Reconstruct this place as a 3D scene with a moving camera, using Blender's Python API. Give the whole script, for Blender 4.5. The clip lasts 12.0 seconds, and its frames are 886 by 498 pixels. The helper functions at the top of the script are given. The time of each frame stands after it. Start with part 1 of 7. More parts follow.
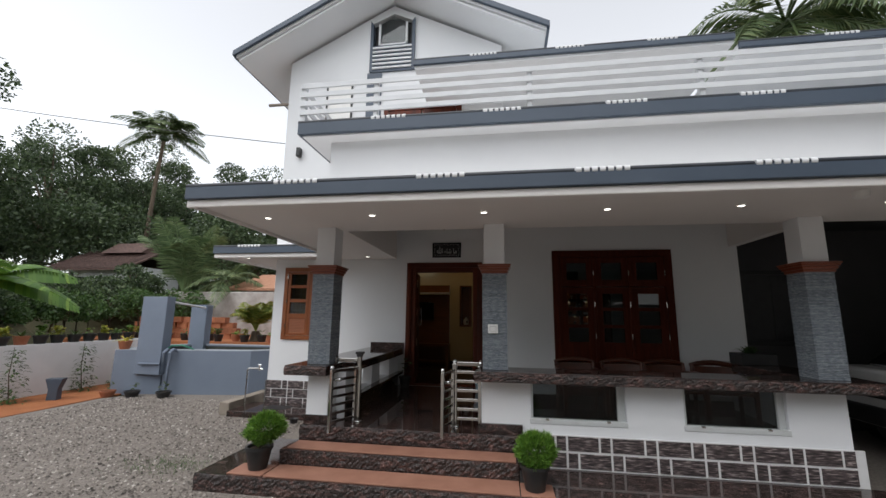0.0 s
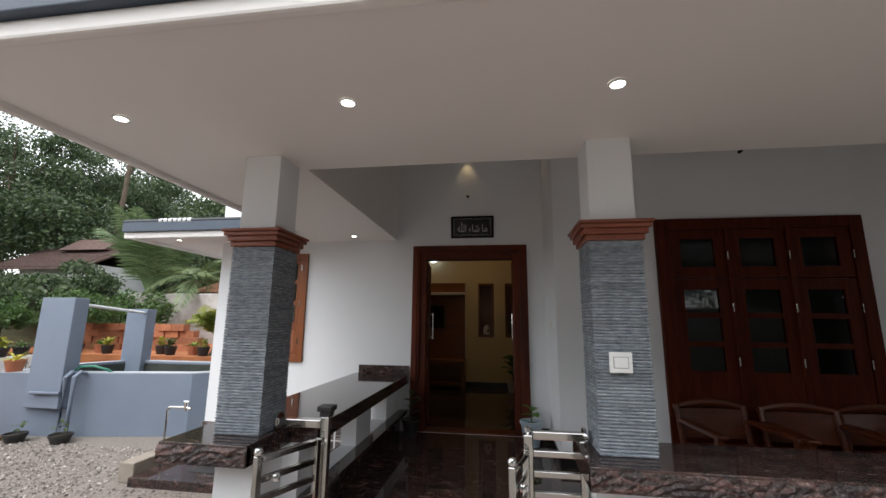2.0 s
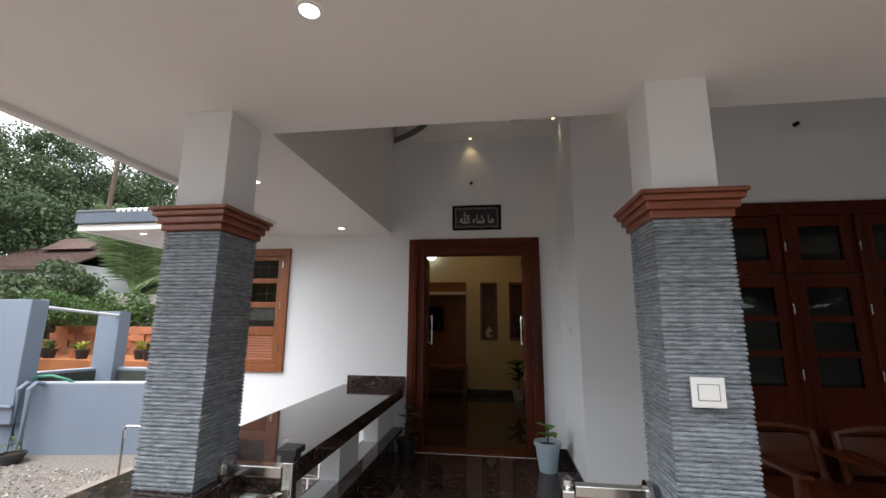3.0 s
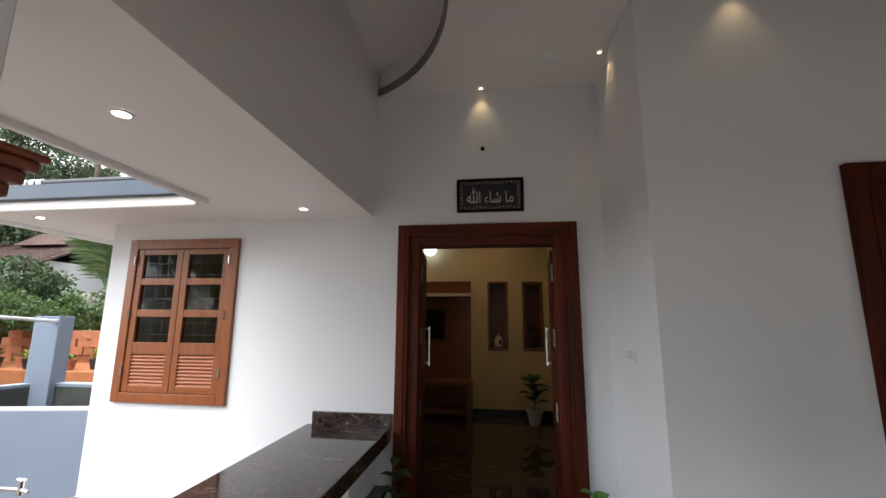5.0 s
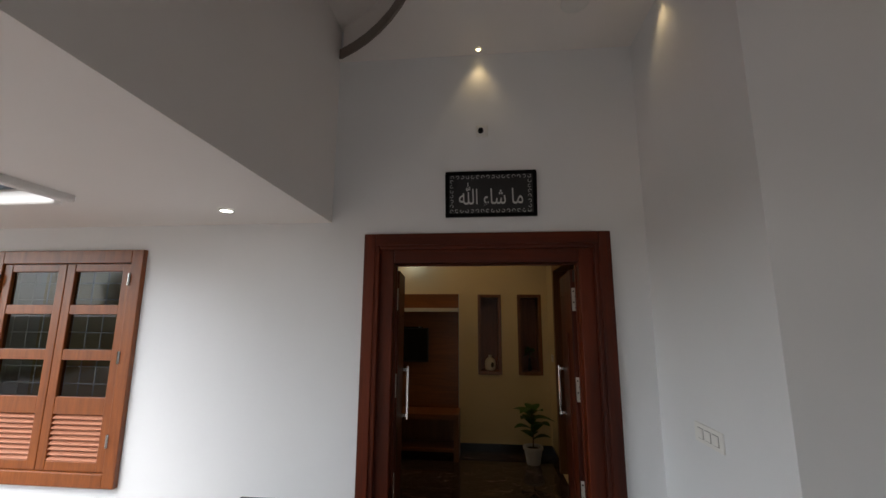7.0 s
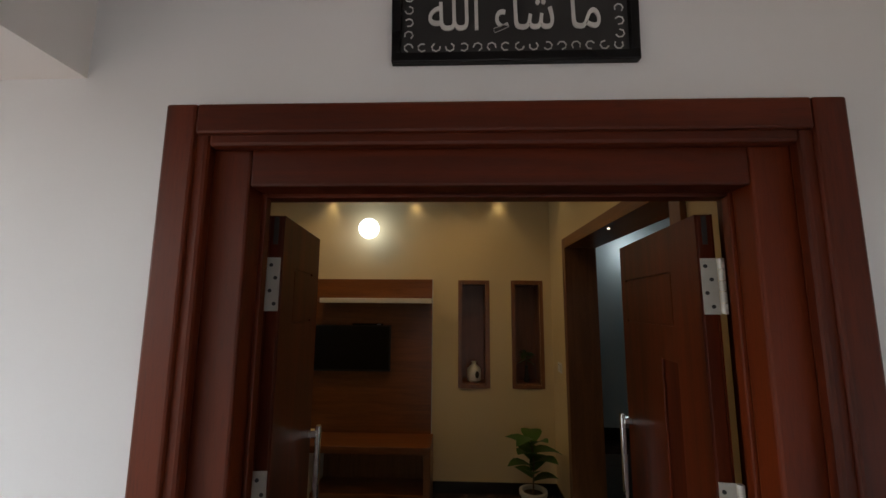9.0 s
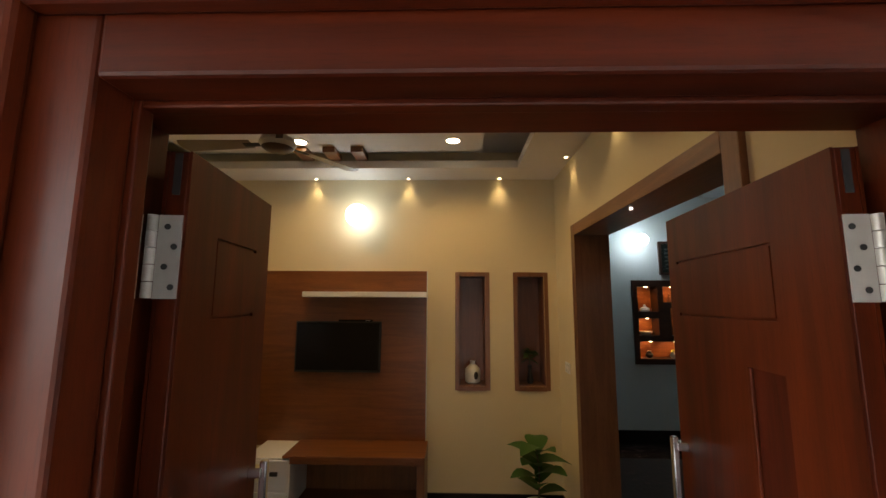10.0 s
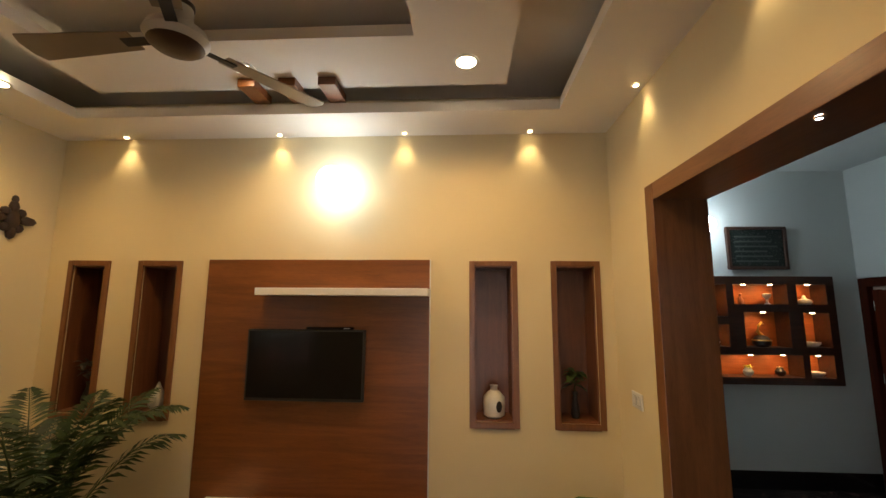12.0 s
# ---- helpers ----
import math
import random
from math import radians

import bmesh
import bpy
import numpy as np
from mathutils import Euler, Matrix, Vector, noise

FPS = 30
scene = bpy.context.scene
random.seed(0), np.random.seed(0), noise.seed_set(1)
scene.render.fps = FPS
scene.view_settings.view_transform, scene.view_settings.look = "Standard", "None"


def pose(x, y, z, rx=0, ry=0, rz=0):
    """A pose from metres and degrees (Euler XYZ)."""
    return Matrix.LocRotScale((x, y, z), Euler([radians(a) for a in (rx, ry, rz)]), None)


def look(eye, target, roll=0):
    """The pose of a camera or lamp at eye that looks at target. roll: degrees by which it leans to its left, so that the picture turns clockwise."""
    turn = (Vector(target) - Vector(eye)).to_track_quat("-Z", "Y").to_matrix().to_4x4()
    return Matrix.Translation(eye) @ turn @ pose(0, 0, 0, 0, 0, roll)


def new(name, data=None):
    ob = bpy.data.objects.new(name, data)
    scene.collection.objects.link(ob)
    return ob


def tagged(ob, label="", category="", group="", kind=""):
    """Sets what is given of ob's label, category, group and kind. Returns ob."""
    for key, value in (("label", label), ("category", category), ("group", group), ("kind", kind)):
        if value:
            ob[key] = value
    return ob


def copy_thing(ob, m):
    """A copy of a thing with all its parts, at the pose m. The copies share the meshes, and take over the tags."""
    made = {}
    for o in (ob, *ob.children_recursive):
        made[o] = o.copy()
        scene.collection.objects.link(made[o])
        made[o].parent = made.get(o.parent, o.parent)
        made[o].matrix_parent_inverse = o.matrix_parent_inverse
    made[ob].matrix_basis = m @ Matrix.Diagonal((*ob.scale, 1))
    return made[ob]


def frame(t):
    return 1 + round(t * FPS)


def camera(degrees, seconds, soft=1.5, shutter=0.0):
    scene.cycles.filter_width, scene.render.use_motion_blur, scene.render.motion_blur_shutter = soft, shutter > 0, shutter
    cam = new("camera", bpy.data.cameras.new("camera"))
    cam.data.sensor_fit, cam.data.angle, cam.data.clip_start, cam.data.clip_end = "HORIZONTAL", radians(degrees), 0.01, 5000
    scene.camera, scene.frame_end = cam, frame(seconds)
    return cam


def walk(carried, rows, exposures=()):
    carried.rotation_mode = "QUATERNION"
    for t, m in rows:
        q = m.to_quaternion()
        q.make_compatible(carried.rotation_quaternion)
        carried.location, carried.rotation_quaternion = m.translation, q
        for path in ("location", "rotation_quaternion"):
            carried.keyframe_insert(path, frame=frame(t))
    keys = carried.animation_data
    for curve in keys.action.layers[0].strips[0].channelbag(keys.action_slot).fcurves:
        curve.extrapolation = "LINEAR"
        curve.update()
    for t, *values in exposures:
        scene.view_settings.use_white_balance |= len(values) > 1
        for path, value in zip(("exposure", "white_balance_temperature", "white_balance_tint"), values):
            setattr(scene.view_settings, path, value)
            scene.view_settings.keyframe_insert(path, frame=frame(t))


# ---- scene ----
cam = camera(95.7, 12.0)
PATH = [
    (0, (1.049, -7.046, 1.624), (0.751, -5.096, 1.96), 0.7),
    (0.5, (0.923, -6.724, 1.613), (0.62, -4.778, 1.959), 0.8),
    (1.0, (0.803, -6.364, 1.635), (0.498, -4.417, 1.974), 0.6),
    (1.1, (0.729, -6.096, 1.647), (0.428, -4.149, 1.988), 0.58),
    (1.2, (0.655, -5.828, 1.658), (0.357, -3.881, 2.001), 0.56),
    (1.3, (0.581, -5.561, 1.669), (0.286, -3.613, 2.014), 0.54),
    (1.4, (0.507, -5.293, 1.68), (0.216, -3.345, 2.028), 0.52),
    (1.5, (0.433, -5.025, 1.691), (0.145, -3.077, 2.041), 0.5),
    (2, (0.373, -4.733, 1.695), (0.09, -2.785, 2.048), 0.6),
    (2.5, (0.307, -4.434, 1.716), (0.028, -2.485, 2.069), 0.6),
    (3, (0.255, -4.151, 1.734), (-0.014, -2.201, 2.087), 0.4),
    (3.2, (0.231, -4.037, 1.741), (-0.028, -2.086, 2.101), 0.4),
    (4.8, (0.114, -3.12, 1.858), (-0.158, -1.168, 2.193), 0.5),
    (5, (0.094, -3.029, 1.871), (-0.176, -1.077, 2.211), 0.4),
    (5.5, (0.057, -2.813, 1.947), (-0.206, -0.859, 2.283), 0.4),
    (6, (0.028, -2.599, 1.997), (-0.22, -0.643, 2.335), 0.4),
    (6.5, (0.0, -2.405, 2.069), (-0.222, -0.447, 2.408), 0.4),
    (7, (-0.014, -2.216, 2.119), (-0.205, -0.254, 2.458), 0.3),
    (7.2, (-0.008, -2.138, 2.134), (-0.195, -0.177, 2.479), 0.3),
    (9, (-0.075, -0.786, 2.179), (-0.15, 1.193, 2.459), 0.4),
    (9.5, (-0.069, -0.595, 2.18), (-0.142, 1.386, 2.444), 0.4),
    (10, (-0.086, -0.421, 2.16), (-0.14, 1.561, 2.423), 0.3),
    (10.5, (-0.065, -0.241, 2.144), (-0.122, 1.741, 2.406), 0.4),
    (11, (-0.057, -0.042, 2.099), (-0.127, 1.938, 2.371), 0.5),
    (11.5, (-0.067, 0.14, 2.093), (-0.161, 2.119, 2.367), 0.5),
    (11.6, (-0.065, 0.189, 2.108), (-0.167, 2.168, 2.375), 0.5),
    (11.7, (-0.068, 0.253, 2.118), (-0.174, 2.232, 2.383), 0.4),
    (11.8, (-0.08, 0.335, 2.127), (-0.186, 2.314, 2.394), 0.4),
    (11.9, (-0.096, 0.452, 2.138), (-0.199, 2.431, 2.407), 0.4),
    (12, (-0.105, 0.615, 2.15), (-0.211, 2.593, 2.424), 0.4),
]
# exposure follows the walk from the bright yard into the lamp-lit rooms
walk(cam, [(t, look(eye, target, roll)) for t, eye, target, roll in PATH],
     [(0.0, -0.1), (1.0, -0.05), (1.5, 0.3), (2.0, 0.65), (3.0, 1.05), (5.0, 1.3), (7.2, 1.25), (9.0, 1.9), (9.5, 2.3), (10.0, 3.1), (10.5, 3.5), (11.0, 3.75), (11.5, 3.95), (12.0, 3.9)])

F = 0.46          # finished floor level of porch and rooms
rnd = random.Random(7)

# ---- world and daylight ----
world = bpy.data.worlds.new("overcast_sky")
scene.world = world
world.use_nodes = True
wn = world.node_tree
wn.nodes.clear()
sky = wn.nodes.new("ShaderNodeTexSky")
sky.sky_type = "NISHITA"
sky.sun_disc = False
sky.sun_elevation, sky.sun_rotation = radians(58), radians(200)
sky.air_density, sky.dust_density, sky.ozone_density = 1.0, 1.5, 1.0
pale = wn.nodes.new("ShaderNodeHueSaturation")
pale.inputs["Saturation"].default_value = 0.16
pale.inputs["Value"].default_value = 1.0
back = wn.nodes.new("ShaderNodeBackground")
back.inputs["Strength"].default_value = 0.35
wout = wn.nodes.new("ShaderNodeOutputWorld")
wn.links.new(sky.outputs[0], pale.inputs["Color"])
wn.links.new(pale.outputs[0], back.inputs["Color"])
wn.links.new(back.outputs[0], wout.inputs["Surface"])
sun = new("sun", bpy.data.lights.new("sun", "SUN"))
sun.data.energy, sun.data.angle, sun.data.color = 0.5, radians(25), (1.0, 0.96, 0.9)
sun.matrix_world = look((-6, -14, 30), (0, 0, 0))


# ---- helpers of this scene ----
class G:
    """Vertices and faces of one mesh."""

    def __init__(self):
        self.v, self.f = [], []

    def add(self, verts, faces, m=None):
        n = len(self.v)
        self.v += [tuple(m @ Vector(p)) for p in verts] if m else [tuple(p) for p in verts]
        self.f += [tuple(n + i for i in f) for f in faces]
        return self

    def box(self, x0, x1, y0, y1, z0, z1, m=None):
        x0, x1, y0, y1, z0, z1 = min(x0, x1), max(x0, x1), min(y0, y1), max(y0, y1), min(z0, z1), max(z0, z1)
        return self.add([(x, y, z) for z in (z0, z1) for y in (y0, y1) for x in (x0, x1)],
                        [(0, 2, 3, 1), (4, 5, 7, 6), (0, 1, 5, 4), (2, 6, 7, 3), (0, 4, 6, 2), (1, 3, 7, 5)], m)

    def rod(self, a, b, r0, r1=None, n=10, caps=True):
        a, b = Vector(a), Vector(b)
        q = (b - a).to_track_quat("Z", "Y")
        r1 = r0 if r1 is None else r1
        ring = [Vector((math.cos(i * math.tau / n), math.sin(i * math.tau / n), 0)) for i in range(n)]
        verts = [a + q @ (p * r0) for p in ring] + [b + q @ (p * r1) for p in ring]
        faces = [(i, (i + 1) % n, n + (i + 1) % n, n + i) for i in range(n)]
        if caps:
            faces += [tuple(range(n - 1, -1, -1)), tuple(range(n, 2 * n))]
        return self.add(verts, faces)

    def tube(self, pts, r, n=8):
        pts = [Vector(p) for p in pts]
        rs = r if isinstance(r, (list, tuple)) else [r] * len(pts)
        base = len(self.v)
        for k, p in enumerate(pts):
            d = (pts[min(k + 1, len(pts) - 1)] - pts[max(k - 1, 0)]).normalized()
            q = d.to_track_quat("Z", "Y")
            self.v += [tuple(p + q @ Vector((math.cos(i * math.tau / n) * rs[k], math.sin(i * math.tau / n) * rs[k], 0))) for i in range(n)]
        for k in range(len(pts) - 1):
            o = base + k * n
            self.f += [(o + i, o + (i + 1) % n, o + n + (i + 1) % n, o + n + i) for i in range(n)]
        self.f += [tuple(base + i for i in range(n - 1, -1, -1)), tuple(base + (len(pts) - 1) * n + i for i in range(n))]
        return self

    def lathe(self, x, y, profile, n=20):
        base = len(self.v)
        for r, z in profile:
            self.v += [(x + r * math.cos(i * math.tau / n), y + r * math.sin(i * math.tau / n), z) for i in range(n)]
        for k in range(len(profile) - 1):
            o = base + k * n
            self.f += [(o + i, o + (i + 1) % n, o + n + (i + 1) % n, o + n + i) for i in range(n)]
        self.f += [tuple(base + i for i in range(n - 1, -1, -1)), tuple(base + (len(profile) - 1) * n + i for i in range(n))]
        return self

    def prism(self, pts, axis, lo, hi):
        """A polygon in the two other axes, pushed from lo to hi along axis."""
        def put(p, w):
            return {"x": (w, p[0], p[1]), "y": (p[0], w, p[1]), "z": (p[0], p[1], w)}[axis]
        n = len(pts)
        return self.add([put(p, lo) for p in pts] + [put(p, hi) for p in pts],
                        [tuple(range(n)), tuple(range(2 * n - 1, n - 1, -1))] + [(i, n + i, n + (i + 1) % n, (i + 1) % n) for i in range(n)])

    def sheet(self, us, vs, solid, lo, hi, axis):
        """A slab across axis from lo to hi, cut into cells by us and vs; solid(u, v) says which cells are filled."""
        us, vs = sorted(set(us)), sorted(set(vs))
        full = {(i, j) for i in range(len(us) - 1) for j in range(len(vs) - 1)
                if solid((us[i] + us[i + 1]) / 2, (vs[j] + vs[j + 1]) / 2)}

        def put(u, v, w):
            return {"x": (w, u, v), "y": (u, w, v), "z": (u, v, w)}[axis]
        for i, j in full:
            a, b, c, d = us[i], us[i + 1], vs[j], vs[j + 1]
            for w in (lo, hi):
                self.add([put(a, c, w), put(b, c, w), put(b, d, w), put(a, d, w)], [(0, 1, 2, 3)])
            for (p, q), (k, l) in (((a, c), (b, c)), (i, j - 1)), (((a, d), (b, d)), (i, j + 1)), (((a, c), (a, d)), (i - 1, j)), (((b, c), (b, d)), (i + 1, j)):
                if (k, l) not in full:
                    self.add([put(*p, lo), put(*q, lo), put(*q, hi), put(*p, hi)], [(0, 1, 2, 3)])
        return self

    def mesh(self, name, smooth=False):
        me = bpy.data.meshes.new(name)
        me.from_pydata(self.v, [], self.f)
        bm = bmesh.new()
        bm.from_mesh(me)
        if len(bm.verts) < 20000:
            bmesh.ops.remove_doubles(bm, verts=bm.verts, dist=1e-5)
            bmesh.ops.recalc_face_normals(bm, faces=bm.faces)
        bm.to_mesh(me)
        bm.free()
        if smooth:
            me.shade_smooth()
            me.set_sharp_from_angle(angle=radians(38))
        return me


def holes(*rects):
    """solid() for a sheet with rectangular holes (u0, u1, v0, v1)."""
    return lambda u, v: not any(a < u < b and c < v < d for a, b, c, d in rects)


def thing(name, at, label, category, group=""):
    ob = new(name)
    ob.location, ob.empty_display_size = at, 0.1
    return tagged(ob, label, category, group)


def base_of(ob):
    m = ob.matrix_basis.copy()
    return (base_of(ob.parent) @ ob.matrix_parent_inverse @ m) if ob.parent else m


def part(name, g, material, parent=None, label="", bevel=0.0, smooth=False, kind=""):
    """One mesh object, given in world places, under a thing or a part."""
    me = g.mesh(name, smooth) if isinstance(g, G) else g
    if not me.materials:
        me.materials.append(material)
    ob = new(name, me)
    if parent:
        ob.parent = parent
        ob.matrix_parent_inverse = base_of(parent).inverted()
    if bevel:
        b = ob.modifiers.new("edge", "BEVEL")
        b.width, b.segments, b.limit_method, b.angle_limit = bevel, 2, "ANGLE", radians(40)
    return tagged(ob, label, kind=kind)


def setting(name, g, material, label, category, bevel=0.0, smooth=False):
    return tagged(part(name, g, material, None, "", bevel, smooth), label, category, kind="structure")


# ---- materials ----
def nodes_of(name):
    m = bpy.data.materials.new(name)
    m.use_nodes = True
    t = m.node_tree
    return m, t, t.nodes["Principled BSDF"], lambda a, b: t.links.new(a, b)


def ramp(t, stops):
    r = t.nodes.new("ShaderNodeValToRGB")
    e = r.color_ramp.elements
    while len(e) < len(stops):
        e.new(0.5)
    for k, (p, c) in zip(e, stops):
        k.position, k.color = p, (*c, 1)
    return r


def place(t, scale=(1, 1, 1)):
    g = t.nodes.new("ShaderNodeNewGeometry")
    m = t.nodes.new("ShaderNodeVectorMath")
    m.operation = "MULTIPLY"
    m.inputs[1].default_value = scale
    t.links.new(g.outputs["Position"], m.inputs[0])
    return m.outputs[0]


def noise_of(t, vec, scale, detail=4.0, rough=0.55, warp=0.0):
    n = t.nodes.new("ShaderNodeTexNoise")
    n.inputs["Scale"].default_value, n.inputs["Detail"].default_value = scale, detail
    n.inputs["Roughness"].default_value, n.inputs["Distortion"].default_value = rough, warp
    t.links.new(vec, n.inputs["Vector"])
    return n.outputs["Fac"]


def mixed(t, fac, a, b, mode="MIX"):
    n = t.nodes.new("ShaderNodeMix")
    n.data_type, n.blend_type = "RGBA", mode
    for sock, val in ((n.inputs[0], fac), (n.inputs[6], a), (n.inputs[7], b)):
        if isinstance(val, (int, float)):
            sock.default_value = val
        elif isinstance(val, tuple):
            sock.default_value = (*val, 1)
        else:
            t.links.new(val, sock)
    return n.outputs[2]


def bump(t, height, strength, dist, p):
    b = t.nodes.new("ShaderNodeBump")
    b.inputs["Strength"].default_value, b.inputs["Distance"].default_value = strength, dist
    t.links.new(height, b.inputs["Height"])
    t.links.new(b.outputs[0], p.inputs["Normal"])


def surf(name, c1, c2, scale=3.0, rough=0.6, fine=60.0, bumps=0.15, depth=0.002, metal=0.0, stretch=(1, 1, 1), spec=0.5, vary=0.0, coat=0.0):
    """A surface of two tones at two scales with fine relief."""
    m, t, p, link = nodes_of(name)
    vec = place(t, stretch)
    big, small = noise_of(t, vec, scale, 5.0), noise_of(t, vec, fine, 3.0)
    r = ramp(t, [(0.3, c1), (0.7, c2)])
    link(big, r.inputs[0])
    col = mixed(t, 0.22, r.outputs[0], mixed(t, small, c1, c2), "MIX")
    if vary:
        o = t.nodes.new("ShaderNodeObjectInfo")
        v = ramp(t, [(0.0, (1 - vary,) * 3), (1.0, (1 + vary,) * 3)])
        link(o.outputs["Random"], v.inputs[0])
        col = mixed(t, 1.0, col, v.outputs[0], "MULTIPLY")
    link(col, p.inputs["Base Color"])
    k = t.nodes.new("ShaderNodeMapRange")
    k.inputs["To Min"].default_value, k.inputs["To Max"].default_value = max(rough - 0.08, 0.02), min(rough + 0.1, 1)
    link(small, k.inputs["Value"])
    link(k.outputs[0], p.inputs["Roughness"])
    p.inputs["Metallic"].default_value, p.inputs["Specular IOR Level"].default_value = metal, spec
    p.inputs["Coat Weight"].default_value, p.inputs["Coat Roughness"].default_value = coat, 0.12
    if bumps:
        bump(t, small, bumps, depth, p)
    return m


def wood(name, dark, light, axis="z", rough=0.35, coat=0.15, tight=1.0, spec=0.5):
    """Timber with grain along one axis."""
    s = {"x": (1.2, 16, 16), "y": (16, 1.2, 16), "z": (16, 16, 1.2)}[axis]
    m, t, p, link = nodes_of(name)
    vec = place(t, s)
    grain = noise_of(t, vec, 1.6 * tight, 6.0, 0.6, 0.9)
    pores = noise_of(t, place(t, tuple(a * 4 for a in s)), 4.0, 3.0, 0.7)
    r = ramp(t, [(0.34, dark), (0.5, tuple((a + b) / 2 for a, b in zip(dark, light))), (0.66, light)])
    link(grain, r.inputs[0])
    tone = noise_of(t, place(t), 1.1, 2.0)
    col = mixed(t, 0.35, r.outputs[0], mixed(t, tone, dark, light))
    pr = ramp(t, [(0.3, (0.72, 0.7, 0.68)), (0.5, (1, 1, 1))])
    link(pores, pr.inputs[0])
    col = mixed(t, 0.8, col, pr.outputs[0], "MULTIPLY")
    link(col, p.inputs["Base Color"])
    p.inputs["Roughness"].default_value, p.inputs["Specular IOR Level"].default_value = rough, spec
    p.inputs["Coat Weight"].default_value, p.inputs["Coat Roughness"].default_value = coat, 0.2
    bump(t, pores, 0.12, 0.001, p)
    return m


def granite(name, rough, relief, redness):
    m, t, p, link = nodes_of(name)
    vec = place(t, (1.0, 2.2, 2.6))
    streak = noise_of(t, vec, 5.0, 8.0, 0.72, 1.6)
    v = t.nodes.new("ShaderNodeTexVoronoi")
    v.inputs["Scale"].default_value = 38.0
    link(place(t), v.inputs["Vector"])
    flake = noise_of(t, place(t), 90.0, 4.0, 0.7)
    r = ramp(t, [(0.32, (0.008, 0.007, 0.008)), (0.5, (0.025, 0.016, 0.014)), (0.60, (0.07 + redness, 0.035 + redness * 0.4, 0.03 + redness * 0.3)), (0.72, (0.26 + redness, 0.215, 0.20))])
    link(streak, r.inputs[0])
    f = ramp(t, [(0.52, (0, 0, 0)), (0.70, (0.26, 0.235, 0.225))])
    link(flake, f.inputs[0])
    link(mixed(t, 0.5, r.outputs[0], f.outputs[0], "ADD"), p.inputs["Base Color"])
    p.inputs["Roughness"].default_value = rough
    if relief:
        bump(t, mixed(t, 0.5, v.outputs["Distance"], streak), 0.9, relief, p)
    return m


def plain(name, c, rough=0.5, metal=0.0, emit=None, power=0.0, spec=0.5):
    m, t, p, link = nodes_of(name)
    p.inputs["Base Color"].default_value, p.inputs["Roughness"].default_value, p.inputs["Metallic"].default_value = (*c, 1), rough, metal
    p.inputs["Specular IOR Level"].default_value = spec
    if emit:
        p.inputs["Emission Color"].default_value, p.inputs["Emission Strength"].default_value = (*emit, 1), power
    return m


def leafy(name, c1, c2, c3):
    """Leaves in three greens, one tone a leaf, thin enough to let light through."""
    m, t, p, link = nodes_of(name)
    g = t.nodes.new("ShaderNodeNewGeometry")
    r = ramp(t, [(0.0, c1), (0.55, c2), (1.0, c3)])
    link(g.outputs["Random Per Island"], r.inputs[0])
    link(r.outputs[0], p.inputs["Base Color"])
    p.inputs["Roughness"].default_value = 0.5
    tr = t.nodes.new("ShaderNodeBsdfTranslucent")
    link(r.outputs[0], tr.inputs["Color"])
    mix = t.nodes.new("ShaderNodeMixShader")
    mix.inputs[0].default_value = 0.25
    link(p.outputs[0], mix.inputs[1])
    link(tr.outputs[0], mix.inputs[2])
    link(mix.outputs[0], t.nodes["Material Output"].inputs["Surface"])
    return m


def glassy(name, tint=(0.9, 0.95, 0.95), rough=0.0):
    m, t, p, link = nodes_of(name)
    p.inputs["Base Color"].default_value = (*tint, 1)
    p.inputs["Transmission Weight"].default_value, p.inputs["Roughness"].default_value, p.inputs["IOR"].default_value = 1.0, rough, 1.45
    return m


WHITE = surf("white_wall_paint", (0.70, 0.715, 0.735), (0.755, 0.77, 0.785), 0.9, 0.62, 140, 0.06, 0.001, spec=0.25)
SOFFIT = surf("soffit_paint", (0.785, 0.757, 0.735), (0.83, 0.803, 0.78), 0.7, 0.6, 120, 0.04, 0.001, spec=0.25)
CREAM = surf("cream_wall_paint", (0.68, 0.575, 0.36), (0.74, 0.635, 0.41), 0.8, 0.6, 130, 0.05, 0.001, spec=0.25)
PALE = surf("pale_green_grey_paint", (0.60, 0.64, 0.63), (0.65, 0.69, 0.68), 0.8, 0.6, 130, 0.05, 0.001, spec=0.25)
CEIL = surf("ceiling_gypsum_paint", (0.76, 0.72, 0.65), (0.82, 0.78, 0.71), 0.8, 0.65, 110, 0.04, 0.001, spec=0.2)
SLATE = surf("blue_grey_trim_paint", (0.05, 0.07, 0.10), (0.07, 0.093, 0.128), 1.5, 0.5, 90, 0.08, 0.001)
CAPDARK = surf("dark_ridge_tile", (0.018, 0.022, 0.028), (0.035, 0.04, 0.05), 3, 0.45, 60, 0.2, 0.002)
TANK = surf("blue_grey_tank_paint", (0.15, 0.185, 0.245), (0.185, 0.225, 0.29), 1.1, 0.65, 50, 0.25, 0.003)
STONE = surf("split_slate_cladding", (0.11, 0.13, 0.155), (0.34, 0.375, 0.41), 26, 0.75, 80, 1.0, 0.008, stretch=(1, 1, 2.2), vary=0.16)
REDCAP = wood("red_brown_capital_wood", (0.15, 0.035, 0.018), (0.24, 0.065, 0.03), "x", 0.3, 0.3)
TEAK = wood("dark_red_door_wood", (0.016, 0.0019, 0.0005), (0.135, 0.0205, 0.0035), "z", 0.45, 0.0, 0.36, 0.28)
TEAK_X = wood("dark_red_door_wood_level", (0.016, 0.0019, 0.0005), (0.135, 0.0205, 0.0035), "x", 0.45, 0.0, 0.36, 0.28)
